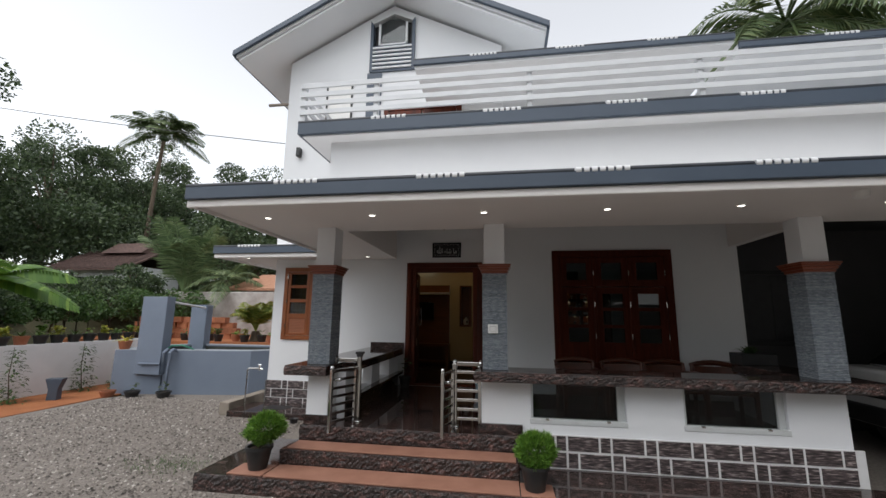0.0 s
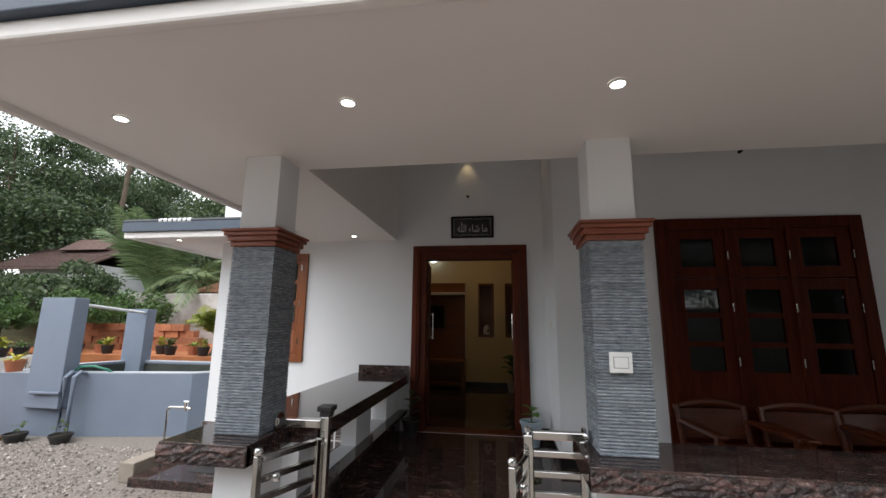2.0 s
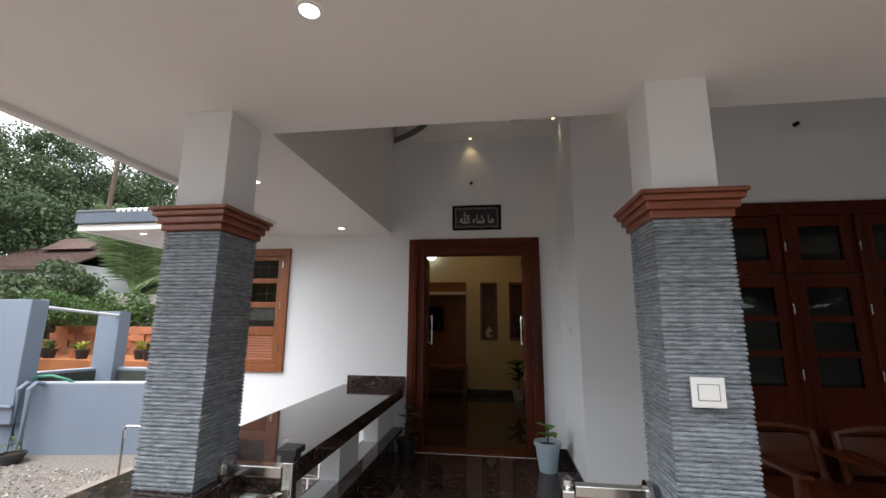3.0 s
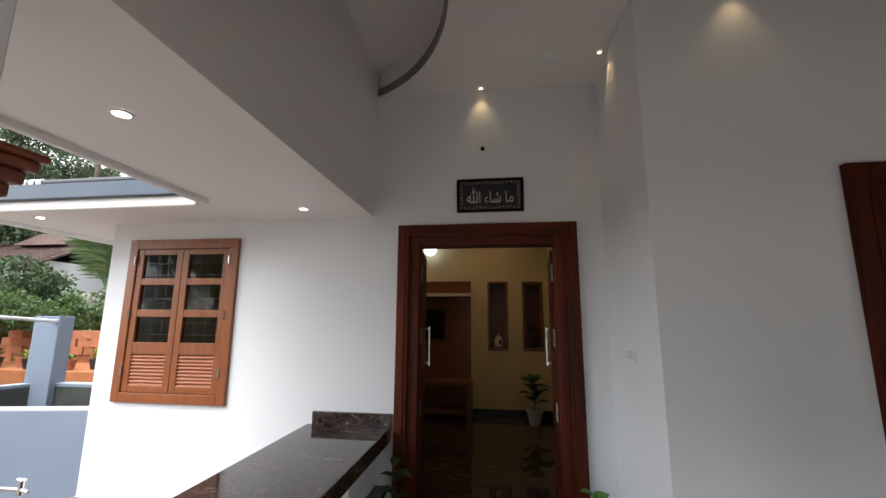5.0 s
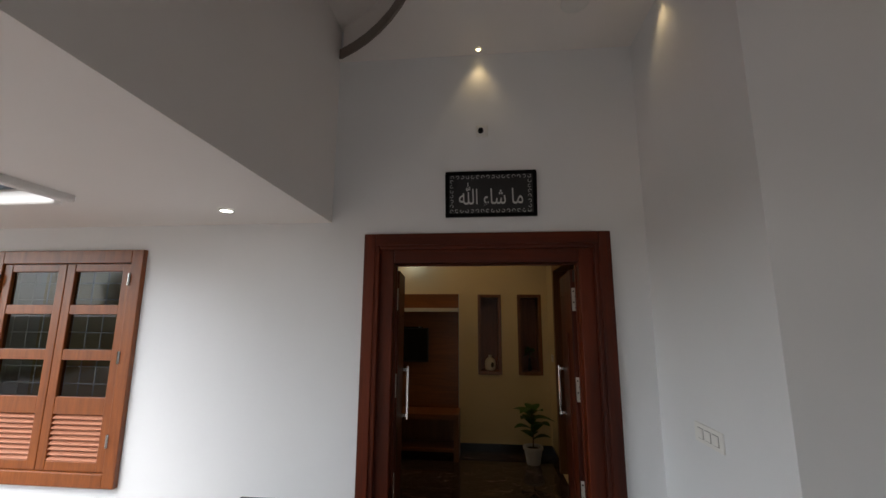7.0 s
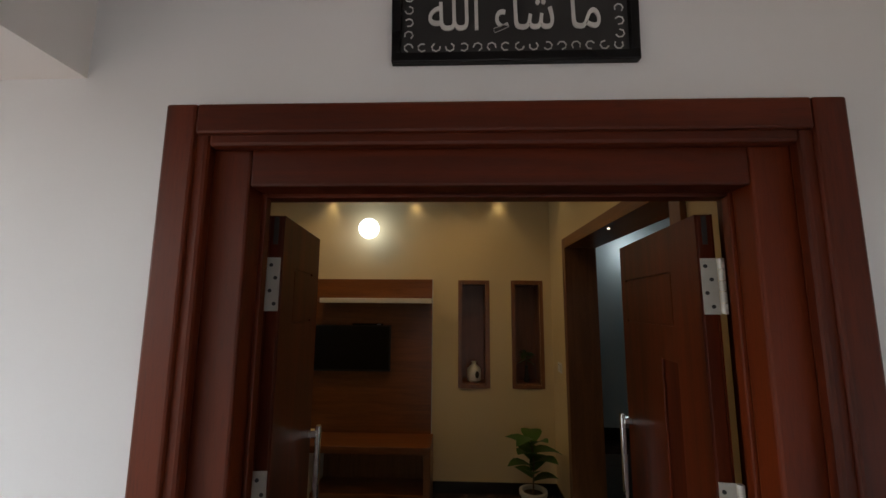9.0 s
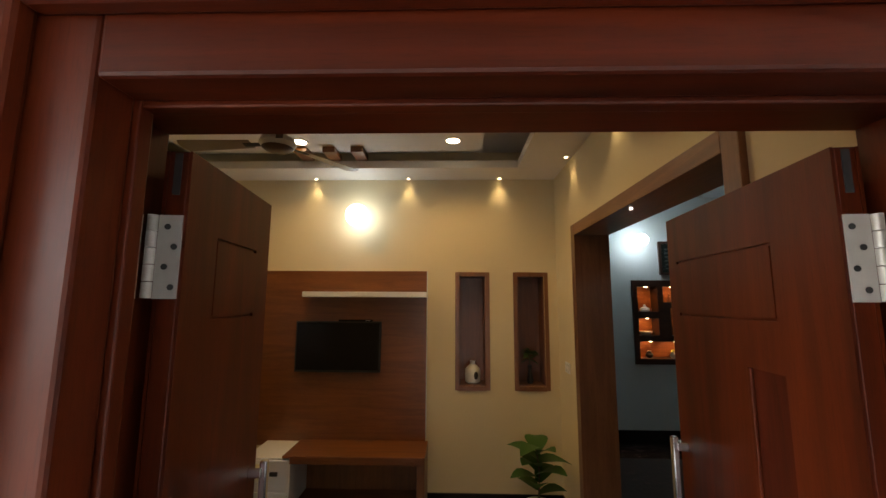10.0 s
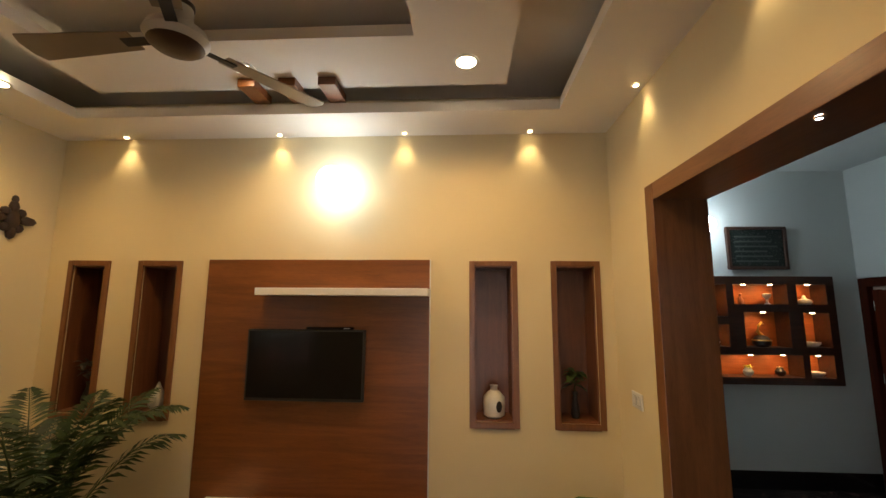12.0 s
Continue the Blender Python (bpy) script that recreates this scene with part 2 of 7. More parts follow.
ORANGE = wood("orange_teak_window", (0.15, 0.036, 0.006), (0.285, 0.08, 0.014), "z", 0.36, 0.15)
LOUVRE = wood("pale_teak_louvre", (0.38, 0.15, 0.085), (0.50, 0.225, 0.135), "x", 0.4, 0.15)
BIGWIN = wood("dark_window_wood", (0.035, 0.006, 0.003), (0.095, 0.017, 0.006), "z", 0.5, 0.0, 1.0, 0.10)
CHAIRWOOD = wood("dark_polished_chair_wood", (0.03, 0.006, 0.002), (0.085, 0.018, 0.005), "x", 0.32, 0.1, 1.0, 0.3)
PANEL = wood("walnut_veneer_panel", (0.125, 0.040, 0.010), (0.245, 0.085, 0.021), "x", 0.36, 0.15, 0.8)
VENEER = wood("walnut_veneer_upright", (0.14, 0.055, 0.020), (0.25, 0.105, 0.040), "z", 0.36, 0.15, 0.8)
NICHE = wood("niche_veneer", (0.12, 0.044, 0.020), (0.21, 0.080, 0.036), "z", 0.4, 0.1, 1.2)
BOXWOOD = wood("dark_shelf_wood", (0.035, 0.014, 0.009), (0.075, 0.030, 0.016), "x", 0.35, 0.2)
GRANITE = granite("polished_brown_granite", 0.06, 0.0, 0.0)
GRANITE_ROUGH = granite("rough_cut_granite_edge", 0.5, 0.02, 0.03)
FLOORSTONE = granite("polished_dark_floor_granite", 0.045, 0.0, 0.012)
TERRA = surf("terracotta_tread", (0.27, 0.125, 0.082), (0.38, 0.19, 0.13), 5, 0.7, 160, 0.3, 0.002)
GRAVEL = surf("grey_brown_gravel", (0.14, 0.12, 0.104), (0.32, 0.285, 0.252), 34, 0.9, 120, 0.8, 0.012)
SOIL = surf("red_laterite_soil", (0.28, 0.095, 0.035), (0.42, 0.16, 0.06), 2.2, 0.95, 40, 0.6, 0.02)
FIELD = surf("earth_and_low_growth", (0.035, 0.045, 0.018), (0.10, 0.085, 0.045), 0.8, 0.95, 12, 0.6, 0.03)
def strip_stone(name):
    """Glazed tile printed and pressed as thin stacked stone strips."""
    m, t, p, link = nodes_of(name)
    strip = noise_of(t, place(t, (11, 11, 75)), 1.0, 2.0, 0.5)
    tone = noise_of(t, place(t, (6, 6, 48)), 1.0, 3.0, 0.6, 0.4)
    r = ramp(t, [(0.30, (0.018, 0.016, 0.018)), (0.44, (0.06, 0.053, 0.055)), (0.56, (0.14, 0.122, 0.12)), (0.66, (0.40, 0.38, 0.37))])
    link(strip, r.inputs[0])
    r2 = ramp(t, [(0.35, (0.55, 0.50, 0.52)), (0.65, (1.0, 0.90, 0.88))])
    link(tone, r2.inputs[0])
    link(mixed(t, 1.0, r.outputs[0], r2.outputs[0], "MULTIPLY"), p.inputs["Base Color"])
    p.inputs["Roughness"].default_value = 0.4
    bump(t, strip, 0.6, 0.006, p)
    return m


TILE = strip_stone("dark_strip_stone_tile")
GROUT = surf("white_grout", (0.62, 0.62, 0.62), (0.72, 0.72, 0.72), 8, 0.8, 100, 0.2, 0.001)
STEEL = surf("brushed_steel", (0.52, 0.51, 0.49), (0.62, 0.61, 0.585), 6, 0.13, 200, 0.05, 0.0005, metal=1.0)
CHROME = plain("chrome", (0.8, 0.8, 0.8), 0.08, 1.0)
RAILWHITE = surf("white_rail_paint", (0.60, 0.62, 0.64), (0.67, 0.69, 0.71), 3, 0.45, 80, 0.05, 0.001)
BLACKPOT = surf("black_plastic_pot", (0.012, 0.012, 0.013), (0.03, 0.03, 0.03), 6, 0.45, 70, 0.15, 0.001)
CLAYPOT = surf("clay_pot", (0.30, 0.10, 0.05), (0.42, 0.17, 0.09), 7, 0.8, 60, 0.3, 0.002)
EARTH = surf("potting_earth", (0.03, 0.02, 0.014), (0.08, 0.05, 0.03), 20, 0.95, 80, 0.8, 0.01)
WHITEPOT = surf("white_ceramic", (0.66, 0.66, 0.64), (0.74, 0.74, 0.72), 3, 0.3, 60, 0.05, 0.001)
BLUEPOT = surf("pale_blue_pot", (0.32, 0.42, 0.48), (0.42, 0.52, 0.58), 4, 0.35, 60, 0.08, 0.001)
BLACK = plain("black_gloss", (0.006, 0.006, 0.007), 0.12, spec=0.2)
PLATE = surf("zinc_plated_steel", (0.50, 0.48, 0.43), (0.62, 0.60, 0.54), 12, 0.45, 120, 0.1, 0.0006, metal=0.35)
BLACKMAT = surf("black_satin", (0.010, 0.010, 0.011), (0.022, 0.022, 0.023), 8, 0.45, 90, 0.1, 0.001)
DARKGLASS = glassy("tinted_window_glass", (0.22, 0.25, 0.25))
DARKGLASS.node_tree.nodes["Principled BSDF"].inputs["IOR"].default_value = 1.3
MIDGLASS = glassy("smoke_window_glass", (0.34, 0.37, 0.37))
MIDGLASS.node_tree.nodes["Principled BSDF"].inputs["IOR"].default_value = 1.25
# the car port's shade is put into this dark grey
CARWALL = surf("carport_shade_grey", (0.05, 0.05, 0.054), (0.075, 0.075, 0.08), 1.2, 0.65, 90, 0.08, 0.001)
GLASS = glassy("window_glass", (0.75, 0.82, 0.82))
IRON = surf("black_iron_grille", (0.02, 0.02, 0.02), (0.05, 0.05, 0.05), 10, 0.5, 80, 0.2, 0.001)
WHITEPLASTIC = surf("white_plastic", (0.72, 0.72, 0.70), (0.78, 0.78, 0.76), 6, 0.35, 90, 0.03, 0.0005)
LAMPWHITE = plain("lit_downlight_white", (0.8, 0.8, 0.8), 0.4, 0, (1.0, 0.95, 0.86), 5.0)
LAMPWARM = plain("lit_spot_warm", (0.8, 0.8, 0.8), 0.4, 0, (1.0, 0.74, 0.38), 3.0)
GLOBE = plain("lit_globe", (0.9, 0.9, 0.9), 0.3, 0, (0.86, 0.94, 1.0), 1.1)
GLOBE_DINING = plain("lit_dining_globe", (0.9, 0.9, 0.9), 0.3, 0, (0.82, 0.94, 1.0), 3.5)
LEAF_DARK = leafy("tree_leaf_dark", (0.030, 0.050, 0.022), (0.052, 0.088, 0.034), (0.105, 0.145, 0.06))
LEAF_MID = leafy("tree_leaf_mid", (0.03, 0.07, 0.016), (0.055, 0.115, 0.026), (0.10, 0.17, 0.045))
LEAF_PALM = leafy("palm_leaf", (0.06, 0.10, 0.038), (0.11, 0.165, 0.065), (0.23, 0.26, 0.11))
LEAF_BRIGHT = leafy("bright_leaf", (0.06, 0.14, 0.02), (0.11, 0.22, 0.03), (0.20, 0.32, 0.05))
LEAF_YELLOW = leafy("yellow_leaf", (0.20, 0.26, 0.04), (0.38, 0.40, 0.06), (0.55, 0.48, 0.08))
BARK = surf("tree_bark", (0.06, 0.045, 0.03), (0.15, 0.115, 0.08), 9, 0.9, 50, 0.8, 0.015, stretch=(1, 1, 0.3))
ROOFTILE = surf("weathered_roof_tile", (0.04, 0.025, 0.022), (0.15, 0.09, 0.075), 9, 0.85, 30, 0.6, 0.02)
LATERITE = surf("weathered_plaster_wall", (0.16, 0.14, 0.115), (0.34, 0.29, 0.24), 2.5, 0.9, 30, 0.6, 0.01)
BRICK = surf("orange_laterite_brick", (0.24, 0.085, 0.04), (0.38, 0.15, 0.075), 8, 0.9, 60, 0.6, 0.006, vary=0.25)
WATER = plain("dark_pond_water", (0.012, 0.02, 0.012), 0.04)

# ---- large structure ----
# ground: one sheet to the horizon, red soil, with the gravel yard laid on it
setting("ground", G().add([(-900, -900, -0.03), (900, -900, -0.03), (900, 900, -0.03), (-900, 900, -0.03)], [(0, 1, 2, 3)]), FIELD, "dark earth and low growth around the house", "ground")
yard = G()
nx, ny = 60, 50
for j in range(ny + 1):
    for i in range(nx + 1):
        x, y = -6.7 + 19.7 * i / nx, -14 + 15.5 * j / ny
        wob = 0.25 * math.sin(y * 1.7) + 0.12 * math.sin(y * 4.1) if i == 0 else 0
        yard.v.append((x + wob, y, 0.006 * noise.noise((x * 0.9, y * 0.9, 0))))
yard.f = [(j * (nx + 1) + i, j * (nx + 1) + i + 1, (j + 1) * (nx + 1) + i + 1, (j + 1) * (nx + 1) + i) for j in range(ny) for i in range(nx)]
setting("gravel_yard", yard, GRAVEL, "grey-brown crushed gravel yard in front of the house", "gravel")

# door wall with the entrance and the small window
setting("wall_entrance", G().sheet([-3.24, -2.95, -2.11, -0.60, 0.60, 0.87], [0, F, 1.27, 2.43, 2.51, 3.75], holes((-0.60, 0.60, F, 2.51), (-2.95, -2.11, 1.27, 2.43)), 0.0, 0.23, "y"), WHITE, "smooth white painted wall around the front door", "wall")
setting("wall_return", G().box(0.87, 1.05, -0.905, 0.23, 0, 3.75), WHITE, "white painted return wall beside the front door", "wall")
# unseen wall, added to keep low sky off the porch and panes
setting("wall_boundary_south", G().box(-8.3, 13.2, -14.4, -14.2, -0.03, 2.3).box(13.0, 13.2, -14.2, -3.7, -0.03, 2.3), surf("sky_block_plaster", (0.20, 0.19, 0.175), (0.30, 0.285, 0.265), 1.4, 0.85, 40, 0.3, 0.003), "unseen plain grey wall across the yard, added to block low sky light", "boundary wall")
setting("wall_porch_window", G().sheet([1.05, 1.82, 3.37, 4.31], [0, 1.0, 2.57, 3.75], holes((1.82, 3.37, 1.0, 2.57)), -0.905, -0.69, "y"), WHITE, "white painted porch wall around the wide window", "wall")
setting("wall_side_west", G().box(-3.24, -3.02, 0.23, 8.5, 0, 5.0), WHITE, "white painted side wall of the house", "wall")
setting("wall_back_house", G().box(-3.24, 9.0, 8.5, 8.7, 0, 5.0), WHITE, "plain white back wall of the house", "wall")
setting("wall_side_east", G().box(4.09, 4.31, -0.69, 0.30, 0, 3.75), WHITE, "white painted side wall beside the car port", "wall")
CARZ = 3.10
# back wall and ceiling get their shade from the dark grey colour
setting("wall_carport", G().sheet([4.31, 4.97, 5.80, 9.0], [0, 1.28, 2.41, 3.75], holes((4.97, 5.80, 1.28, 2.41)), 0.30, 0.5, "y"), CARWALL, "car port back wall with its shade put into dark grey", "wall")
setting("ceiling_carport", G().box(4.32, 9.0, -2.38, 0.30, CARZ, CARZ + 0.06), CARWALL, "car port ceiling with its shade put into dark grey", "ceiling")
# unseen end wall, in the same shade colour to limit bounced light
setting("wall_carport_end", G().box(9.0, 9.2, -3.7, 8.7, 0, 5.6), CARWALL, "unseen wall closing the car port, dark grey to imitate shade", "wall")

# canopy slabs and soffits
setting("canopy_slab", G().sheet([-1.90, -0.90, 4.20, 9.0], [-3.72, -2.38, -0.62, 0.0], lambda x, y: y < -2.38 or x < -0.9, 2.665, 2.81, "z"), SOFFIT, "flat white-painted concrete canopy over the porch", "canopy")
setting("canopy_slab_west", G().sheet([-4.04, -3.24, -1.90], [-0.62, 0.0, 8.0], lambda x, y: y < 0 or x < -3.24, 2.665, 2.80, "z"), SOFFIT, "flat concrete sunshade over the small window", "canopy")
WHITEBLOCK = surf("white_ridge_block", (0.70, 0.71, 0.72), (0.78, 0.79, 0.80), 6, 0.5, 80, 0.1, 0.001)


def fascia(name, axis, a0, a1, face, out, ztop, band, groups, first, bare=False):
    """A painted edge band with a white drip mould under it, a dark rounded cap and groups of white blocks on the cap."""
    th = thing(name, ((a0 + a1) / 2, face, ztop - band) if axis == "x" else (face, (a0 + a1) / 2, ztop - band), "blue-grey painted canopy edge with dark cap and white ridge blocks", "fascia")
    tagged(th, kind="structure")

    def slab(lo, hi, d0, d1, z0, z1):
        d = sorted((face + out * d0, face + out * d1))
        return (lo, hi, d[0], d[1], z0, z1) if axis == "x" else (d[0], d[1], lo, hi, z0, z1)
    part("edge_band", G().box(*slab(a0, a1, -0.06, 0.0, ztop - band, ztop)), SLATE, th, "blue-grey painted band", 0.006)
    if not bare:
        part("drip_mould", G().box(*slab(a0, a1, -0.08, -0.035, ztop - band - 0.075, ztop - band)), SOFFIT, th, "white drip mould", 0.012)
    span, pitch = 0.44, 1.345
    starts = [first + pitch * k for k in range(groups)]
    lo = a0
    for s in starts + [a1]:
        if s > lo:
            g = G()
            if axis == "x":
                g.rod((lo, face - out * 0.02, ztop + 0.004), (min(s, a1), face - out * 0.02, ztop + 0.004), 0.024, n=10)
            else:
                g.rod((face - out * 0.02, lo, ztop + 0.004), (face - out * 0.02, min(s, a1), ztop + 0.004), 0.024, n=10)
            part("cap_roll", g, CAPDARK, th, smooth=True)
        lo = s + span
    for s in starts:
        for k in range(7):
            c = s + 0.032 + 0.063 * k
            for mat, w, r, nm in ((WHITEBLOCK, 0.042, 0.029, "ridge_block"), (CAPDARK, 0.021, 0.022, "ridge_gap")):
                c0 = c - 0.021 if nm == "ridge_block" else c + 0.021
                g = G()
                if axis == "x":
                    g.rod((c0, face - out * 0.02, ztop + 0.006), (c0 + w, face - out * 0.02, ztop + 0.006), r, n=10)
                else:
                    g.rod((face - out * 0.02, c0, ztop + 0.006), (face - out * 0.02, c0 + w, ztop + 0.006), r, n=10)
                part(nm, g, mat, th, smooth=True)
    return th


fascia("canopy_edge_front", "x", -1.953, 6.6, -3.77, -1, 2.83, 0.125, 5, -1.05)
fascia("canopy_edge_west", "y", -3.70, -0.60, -1.953, -1, 2.83, 0.125, 2, -3.0)
fascia("canopy_edge_window", "x", -4.09, -1.96, -0.66, -1, 2.82, 0.12, 1, -3.62)
fascia("canopy_edge_side", "y", -0.60, 8.0, -4.09, -1, 2.82, 0.12, 3, 0.6)

# raised porch ceiling with its bow-shaped recess
cx, cy, cr = -1.46, -1.2, 1.31
a = math.asin(1.164 / 1.31)
bow = [(cx + cr * math.cos(a - 2 * a * k / 24), cy + cr * math.sin(a - 2 * a * k / 24)) for k in range(25)]
# the ceiling sheet is cut into strips that follow the bow, so that every face stays flat and simple
pc = G()
for (x0, y0), (x1, y1) in zip(bow, bow[1:]):
    pc.add([(x0, y0, 3.70), (0.87, y0, 3.70), (0.87, y1, 3.70), (x1, y1, 3.70), (x0, y0, 3.70 + 0.22), (x1, y1, 3.70 + 0.22)], [(0, 1, 2, 3), (0, 3, 5, 4)])
pc.add([(-0.9, 0.0, 3.70), (0.87, 0.0, 3.70), (0.87, bow[0][1], 3.70), (-0.9, bow[0][1], 3.70)], [(0, 1, 2, 3)])
pc.add([(0.87, -2.38, 3.70), (4.2, -2.38, 3.70), (4.2, -0.905, 3.70), (0.87, -0.905, 3.70)], [(0, 1, 2, 3)])
pc.box(-1.02, 4.4, -2.5, 0.1, 3.92, 3.96)
# strip along the bow whose brown paints the shade on the lip
rimg = G()
for (x0, y0), (x1, y1) in zip(bow, bow[1:]):
    rimg.add([(x0, y0, 3.698), (x1, y1, 3.698), (x1 - 0.02, y1, 3.698), (x0 - 0.02, y0, 3.698), (x0, y0, 3.765), (x1, y1, 3.765), (x1 - 0.02, y1, 3.765), (x0 - 0.02, y0, 3.765)],
             [(0, 1, 2, 3), (4, 5, 6, 7), (0, 1, 5, 4), (3, 2, 6, 7)])
setting("trim_recess", rimg, surf("lip_shade_brown", (0.17, 0.14, 0.125), (0.22, 0.185, 0.165), 2, 0.6, 90, 0.05, 0.001), "brown strip painting the shade along the ceiling recess's lip", "trim")
setting("ceiling_porch", pc, SOFFIT, "raised porch ceiling with a bow-shaped recess", "ceiling")
setting("beam_porch_west", G().prism([(-1.02, -2.38), (-0.872, -2.38), (-0.885, 0.0), (-1.02, 0.0)], "z", 2.81, 3.95).prism([(-0.90, -2.38), (-0.872, -2.38), (-0.885, 0.0), (-0.90, 0.0)], "z", 2.665, 2.81), SOFFIT, "painted upstand beside the raised porch ceiling", "beam")
setting("beam_porch_east", G().box(4.20, 4.32, -2.38, -0.905, 2.665, 3.95), SOFFIT, "painted upstand beside the raised porch ceiling", "beam")

# storey above: balcony, its parapet, the gable and the flat sunshade
setting("wall_balcony_front", G().box(-1.10, 9.0, -2.50, -2.382, 2.81, 3.80).box(-1.10, -1.022, -2.382, 0.0, 2.81, 3.80), WHITE, "white painted wall between canopy and balcony", "wall")
setting("balcony_slab", G().box(-1.39, 9.0, -2.70, -2.38, 3.80, 3.955).box(-1.39, -1.022, -2.38, 0.6, 3.80, 3.954).box(-1.022, 9.0, -2.38, 0.6, 3.925, 3.953), WHITE, "white concrete balcony slab", "balcony")
fascia("balcony_edge_front", "x", -1.437, 6.9, -2.75, -1, 3.97, 0.155, 5, -0.51, True)
fascia("balcony_edge_west", "y", -2.69, -0.01, -1.437, -1, 3.97, 0.155, 1, -1.9, True)


def gable_z(x):
    return 8.19 - 0.515 * abs(x + 1.1)


gw = G()
gx = [-3.27, -1.56, -0.64, 1.07]
gw.prism([(-3.27, 2.8), (-3.27, gable_z(-3.27) - 0.27), (-1.52, gable_z(-1.52) - 0.27), (-1.52, 2.8)], "y", 0.005, 0.2)
gw.prism([(-0.68, 2.8), (-0.68, gable_z(-0.68) - 0.27), (1.07, gable_z(1.07) - 0.27), (1.07, 2.8)], "y", 0.005, 0.2)
gw.prism([(-1.52, 2.8), (-1.52, 6.5), (-0.68, 6.5), (-0.68, 2.8)], "y", 0.005, 0.2)
gw.prism([(-1.52, 7.55), (-1.52, gable_z(-1.52) - 0.27), (-1.1, gable_z(-1.1) - 0.27), (-0.68, gable_z(-0.68) - 0.27), (-0.68, 7.55), (-1.1, 7.75)], "y", 0.005, 0.2)
gw.box(-3.27, -3.07, 0.2, 8.5, 5.0, 6.5).box(0.87, 1.07, 0.2, 8.5, 3.75, 6.5)
setting("wall_gable", gw, WHITE, "white painted gable wall of the upper storey", "wall")
# pale grey stands in for the shade behind the balcony rails
setting("wall_upper_east", G().box(1.07, 9.0, 0.6, 0.8, 3.75, 5.72), surf("upper_wall_shade_grey", (0.46, 0.475, 0.49), (0.52, 0.535, 0.55), 0.9, 0.62, 120, 0.06, 0.001), "upper wall behind the balcony with its shade put into pale grey", "wall")
roof = thing("roof_gable", (-1.1, 3, 6.4), "pitched roof with white soffit and blue-grey edge", "roof")
tagged(roof, kind="structure")
for s in (-1, 1):
    x1 = -1.1 + s * 2.94
    part("roof_slope", G().prism([(-1.1, 8.19), (x1, gable_z(x1)), (x1, gable_z(x1) - 0.12), (-1.1, 8.07)], "y", -0.66, 8.8), WHITE, roof)
    part("soffit_board", G().prism([(-1.1, 8.06), (x1 - s * 0.03, gable_z(x1) - 0.125), (x1 - s * 0.03, gable_z(x1) - 0.17), (-1.1, 8.01)], "y", -0.62, 8.8), WHITE, roof)
    part("barge_board", G().prism([(-1.1, 8.22), (x1 + s * 0.05, gable_z(x1) + 0.0), (x1 + s * 0.05, gable_z(x1) - 0.10), (-1.1, 8.12)], "y", -0.72, -0.665), SLATE, roof, "blue-grey barge board")
    part("eave_band", G().box(x1, x1 + s * 0.05, -0.66, 8.8, gable_z(x1) - 0.12, gable_z(x1)), SLATE, roof)
    part("roof_tiles", G().prism([(-1.1, 8.25), (x1, gable_z(x1) + 0.05), (x1, gable_z(x1) + 0.004), (-1.1, 8.195)], "y", -0.66, 8.8), ROOFTILE, roof, "weathered clay tiles")
setting("sunshade_upper", G().box(-0.36, 4.45, -1.15, 0.6, 5.66, 5.78).box(4.50, 9.0, -1.15, 0.6, 5.50, 5.64), WHITE, "flat white concrete sunshade over the balcony", "sunshade")
fascia("sunshade_edge", "x", -0.38, 4.46, -1.20, -1, 5.80, 0.085, 3, 0.55, True)
fascia("sunshade_edge_low", "x", 4.50, 8.9, -1.20, -1, 5.65, 0.085, 2, 5.6, True)

# porch floor, steps and the plinth slab
setting("floor_porch", G().box(-1.16, 1.18, -2.72, 0.0, 0.0, F).box(1.18, 4.19, -2.595, 0.0, 0.0, F), FLOORSTONE, "polished dark brown granite porch floor", "floor", 0.006)
steps = thing("entrance_steps", (0, -3, 0), "dark granite entrance steps with terracotta treads", "steps")
tagged(steps, kind="structure")


def rough_edge(name, x0, x1, y, z0, z1, parent, deep=0.03):
    """A hand-chipped stone front: a strip of small facets pushed in and out."""
    g = G()
    n, k = max(8, int((x1 - x0) / 0.024)), 6
    for j in range(k + 1):
        for i in range(n + 1):
            e = 0.0 if j in (0, k) else rnd.uniform(-0.2, 1.0) * deep * 0.38
            g.v.append((x0 + (x1 - x0) * i / n + (rnd.uniform(-0.008, 0.008) if 0 < i < n else 0), y - e, z0 + (z1 - z0) * j / k))
    g.f = [(j * (n + 1) + i, j * (n + 1) + i + 1, (j + 1) * (n + 1) + i + 1, (j + 1) * (n + 1) + i) for j in range(k) for i in range(n)]
    g.box(x0, x1, y + 0.001, y + deep, z0, z1)
    return part(name, g, GRANITE_ROUGH, parent, "rough-cut granite edge")


part("plinth_slab", G().box(-1.86, 5.2, -3.36, -2.73, 0.0, 0.15).box(-1.86, -1.17, -2.73, -2.2, 0.0, 0.15).box(1.2, 5.2, -2.73, -2.62, 0.0, 0.15), GRANITE, steps, "polished granite slab", 0.004)
rough_edge("rough_edge", -1.86, 1.18, -3.362, 0.0, 0.146, steps)
part("tread", G().box(-1.18, 1.16, -3.33, -3.03, 0.15, 0.163), TERRA, steps, "terracotta coloured tread", 0.003)
part("riser", G().box(-1.20, 1.16, -3.02, -2.73, 0.15, 0.30), GRANITE, steps, "polished granite riser", 0.004)
rough_edge("rough_edge", -1.20, 1.16, -3.022, 0.152, 0.298, steps)
part("tread", G().box(-1.14, 1.14, -3.0, -2.75, 0.30, 0.313), TERRA, steps, "terracotta coloured tread", 0.003)
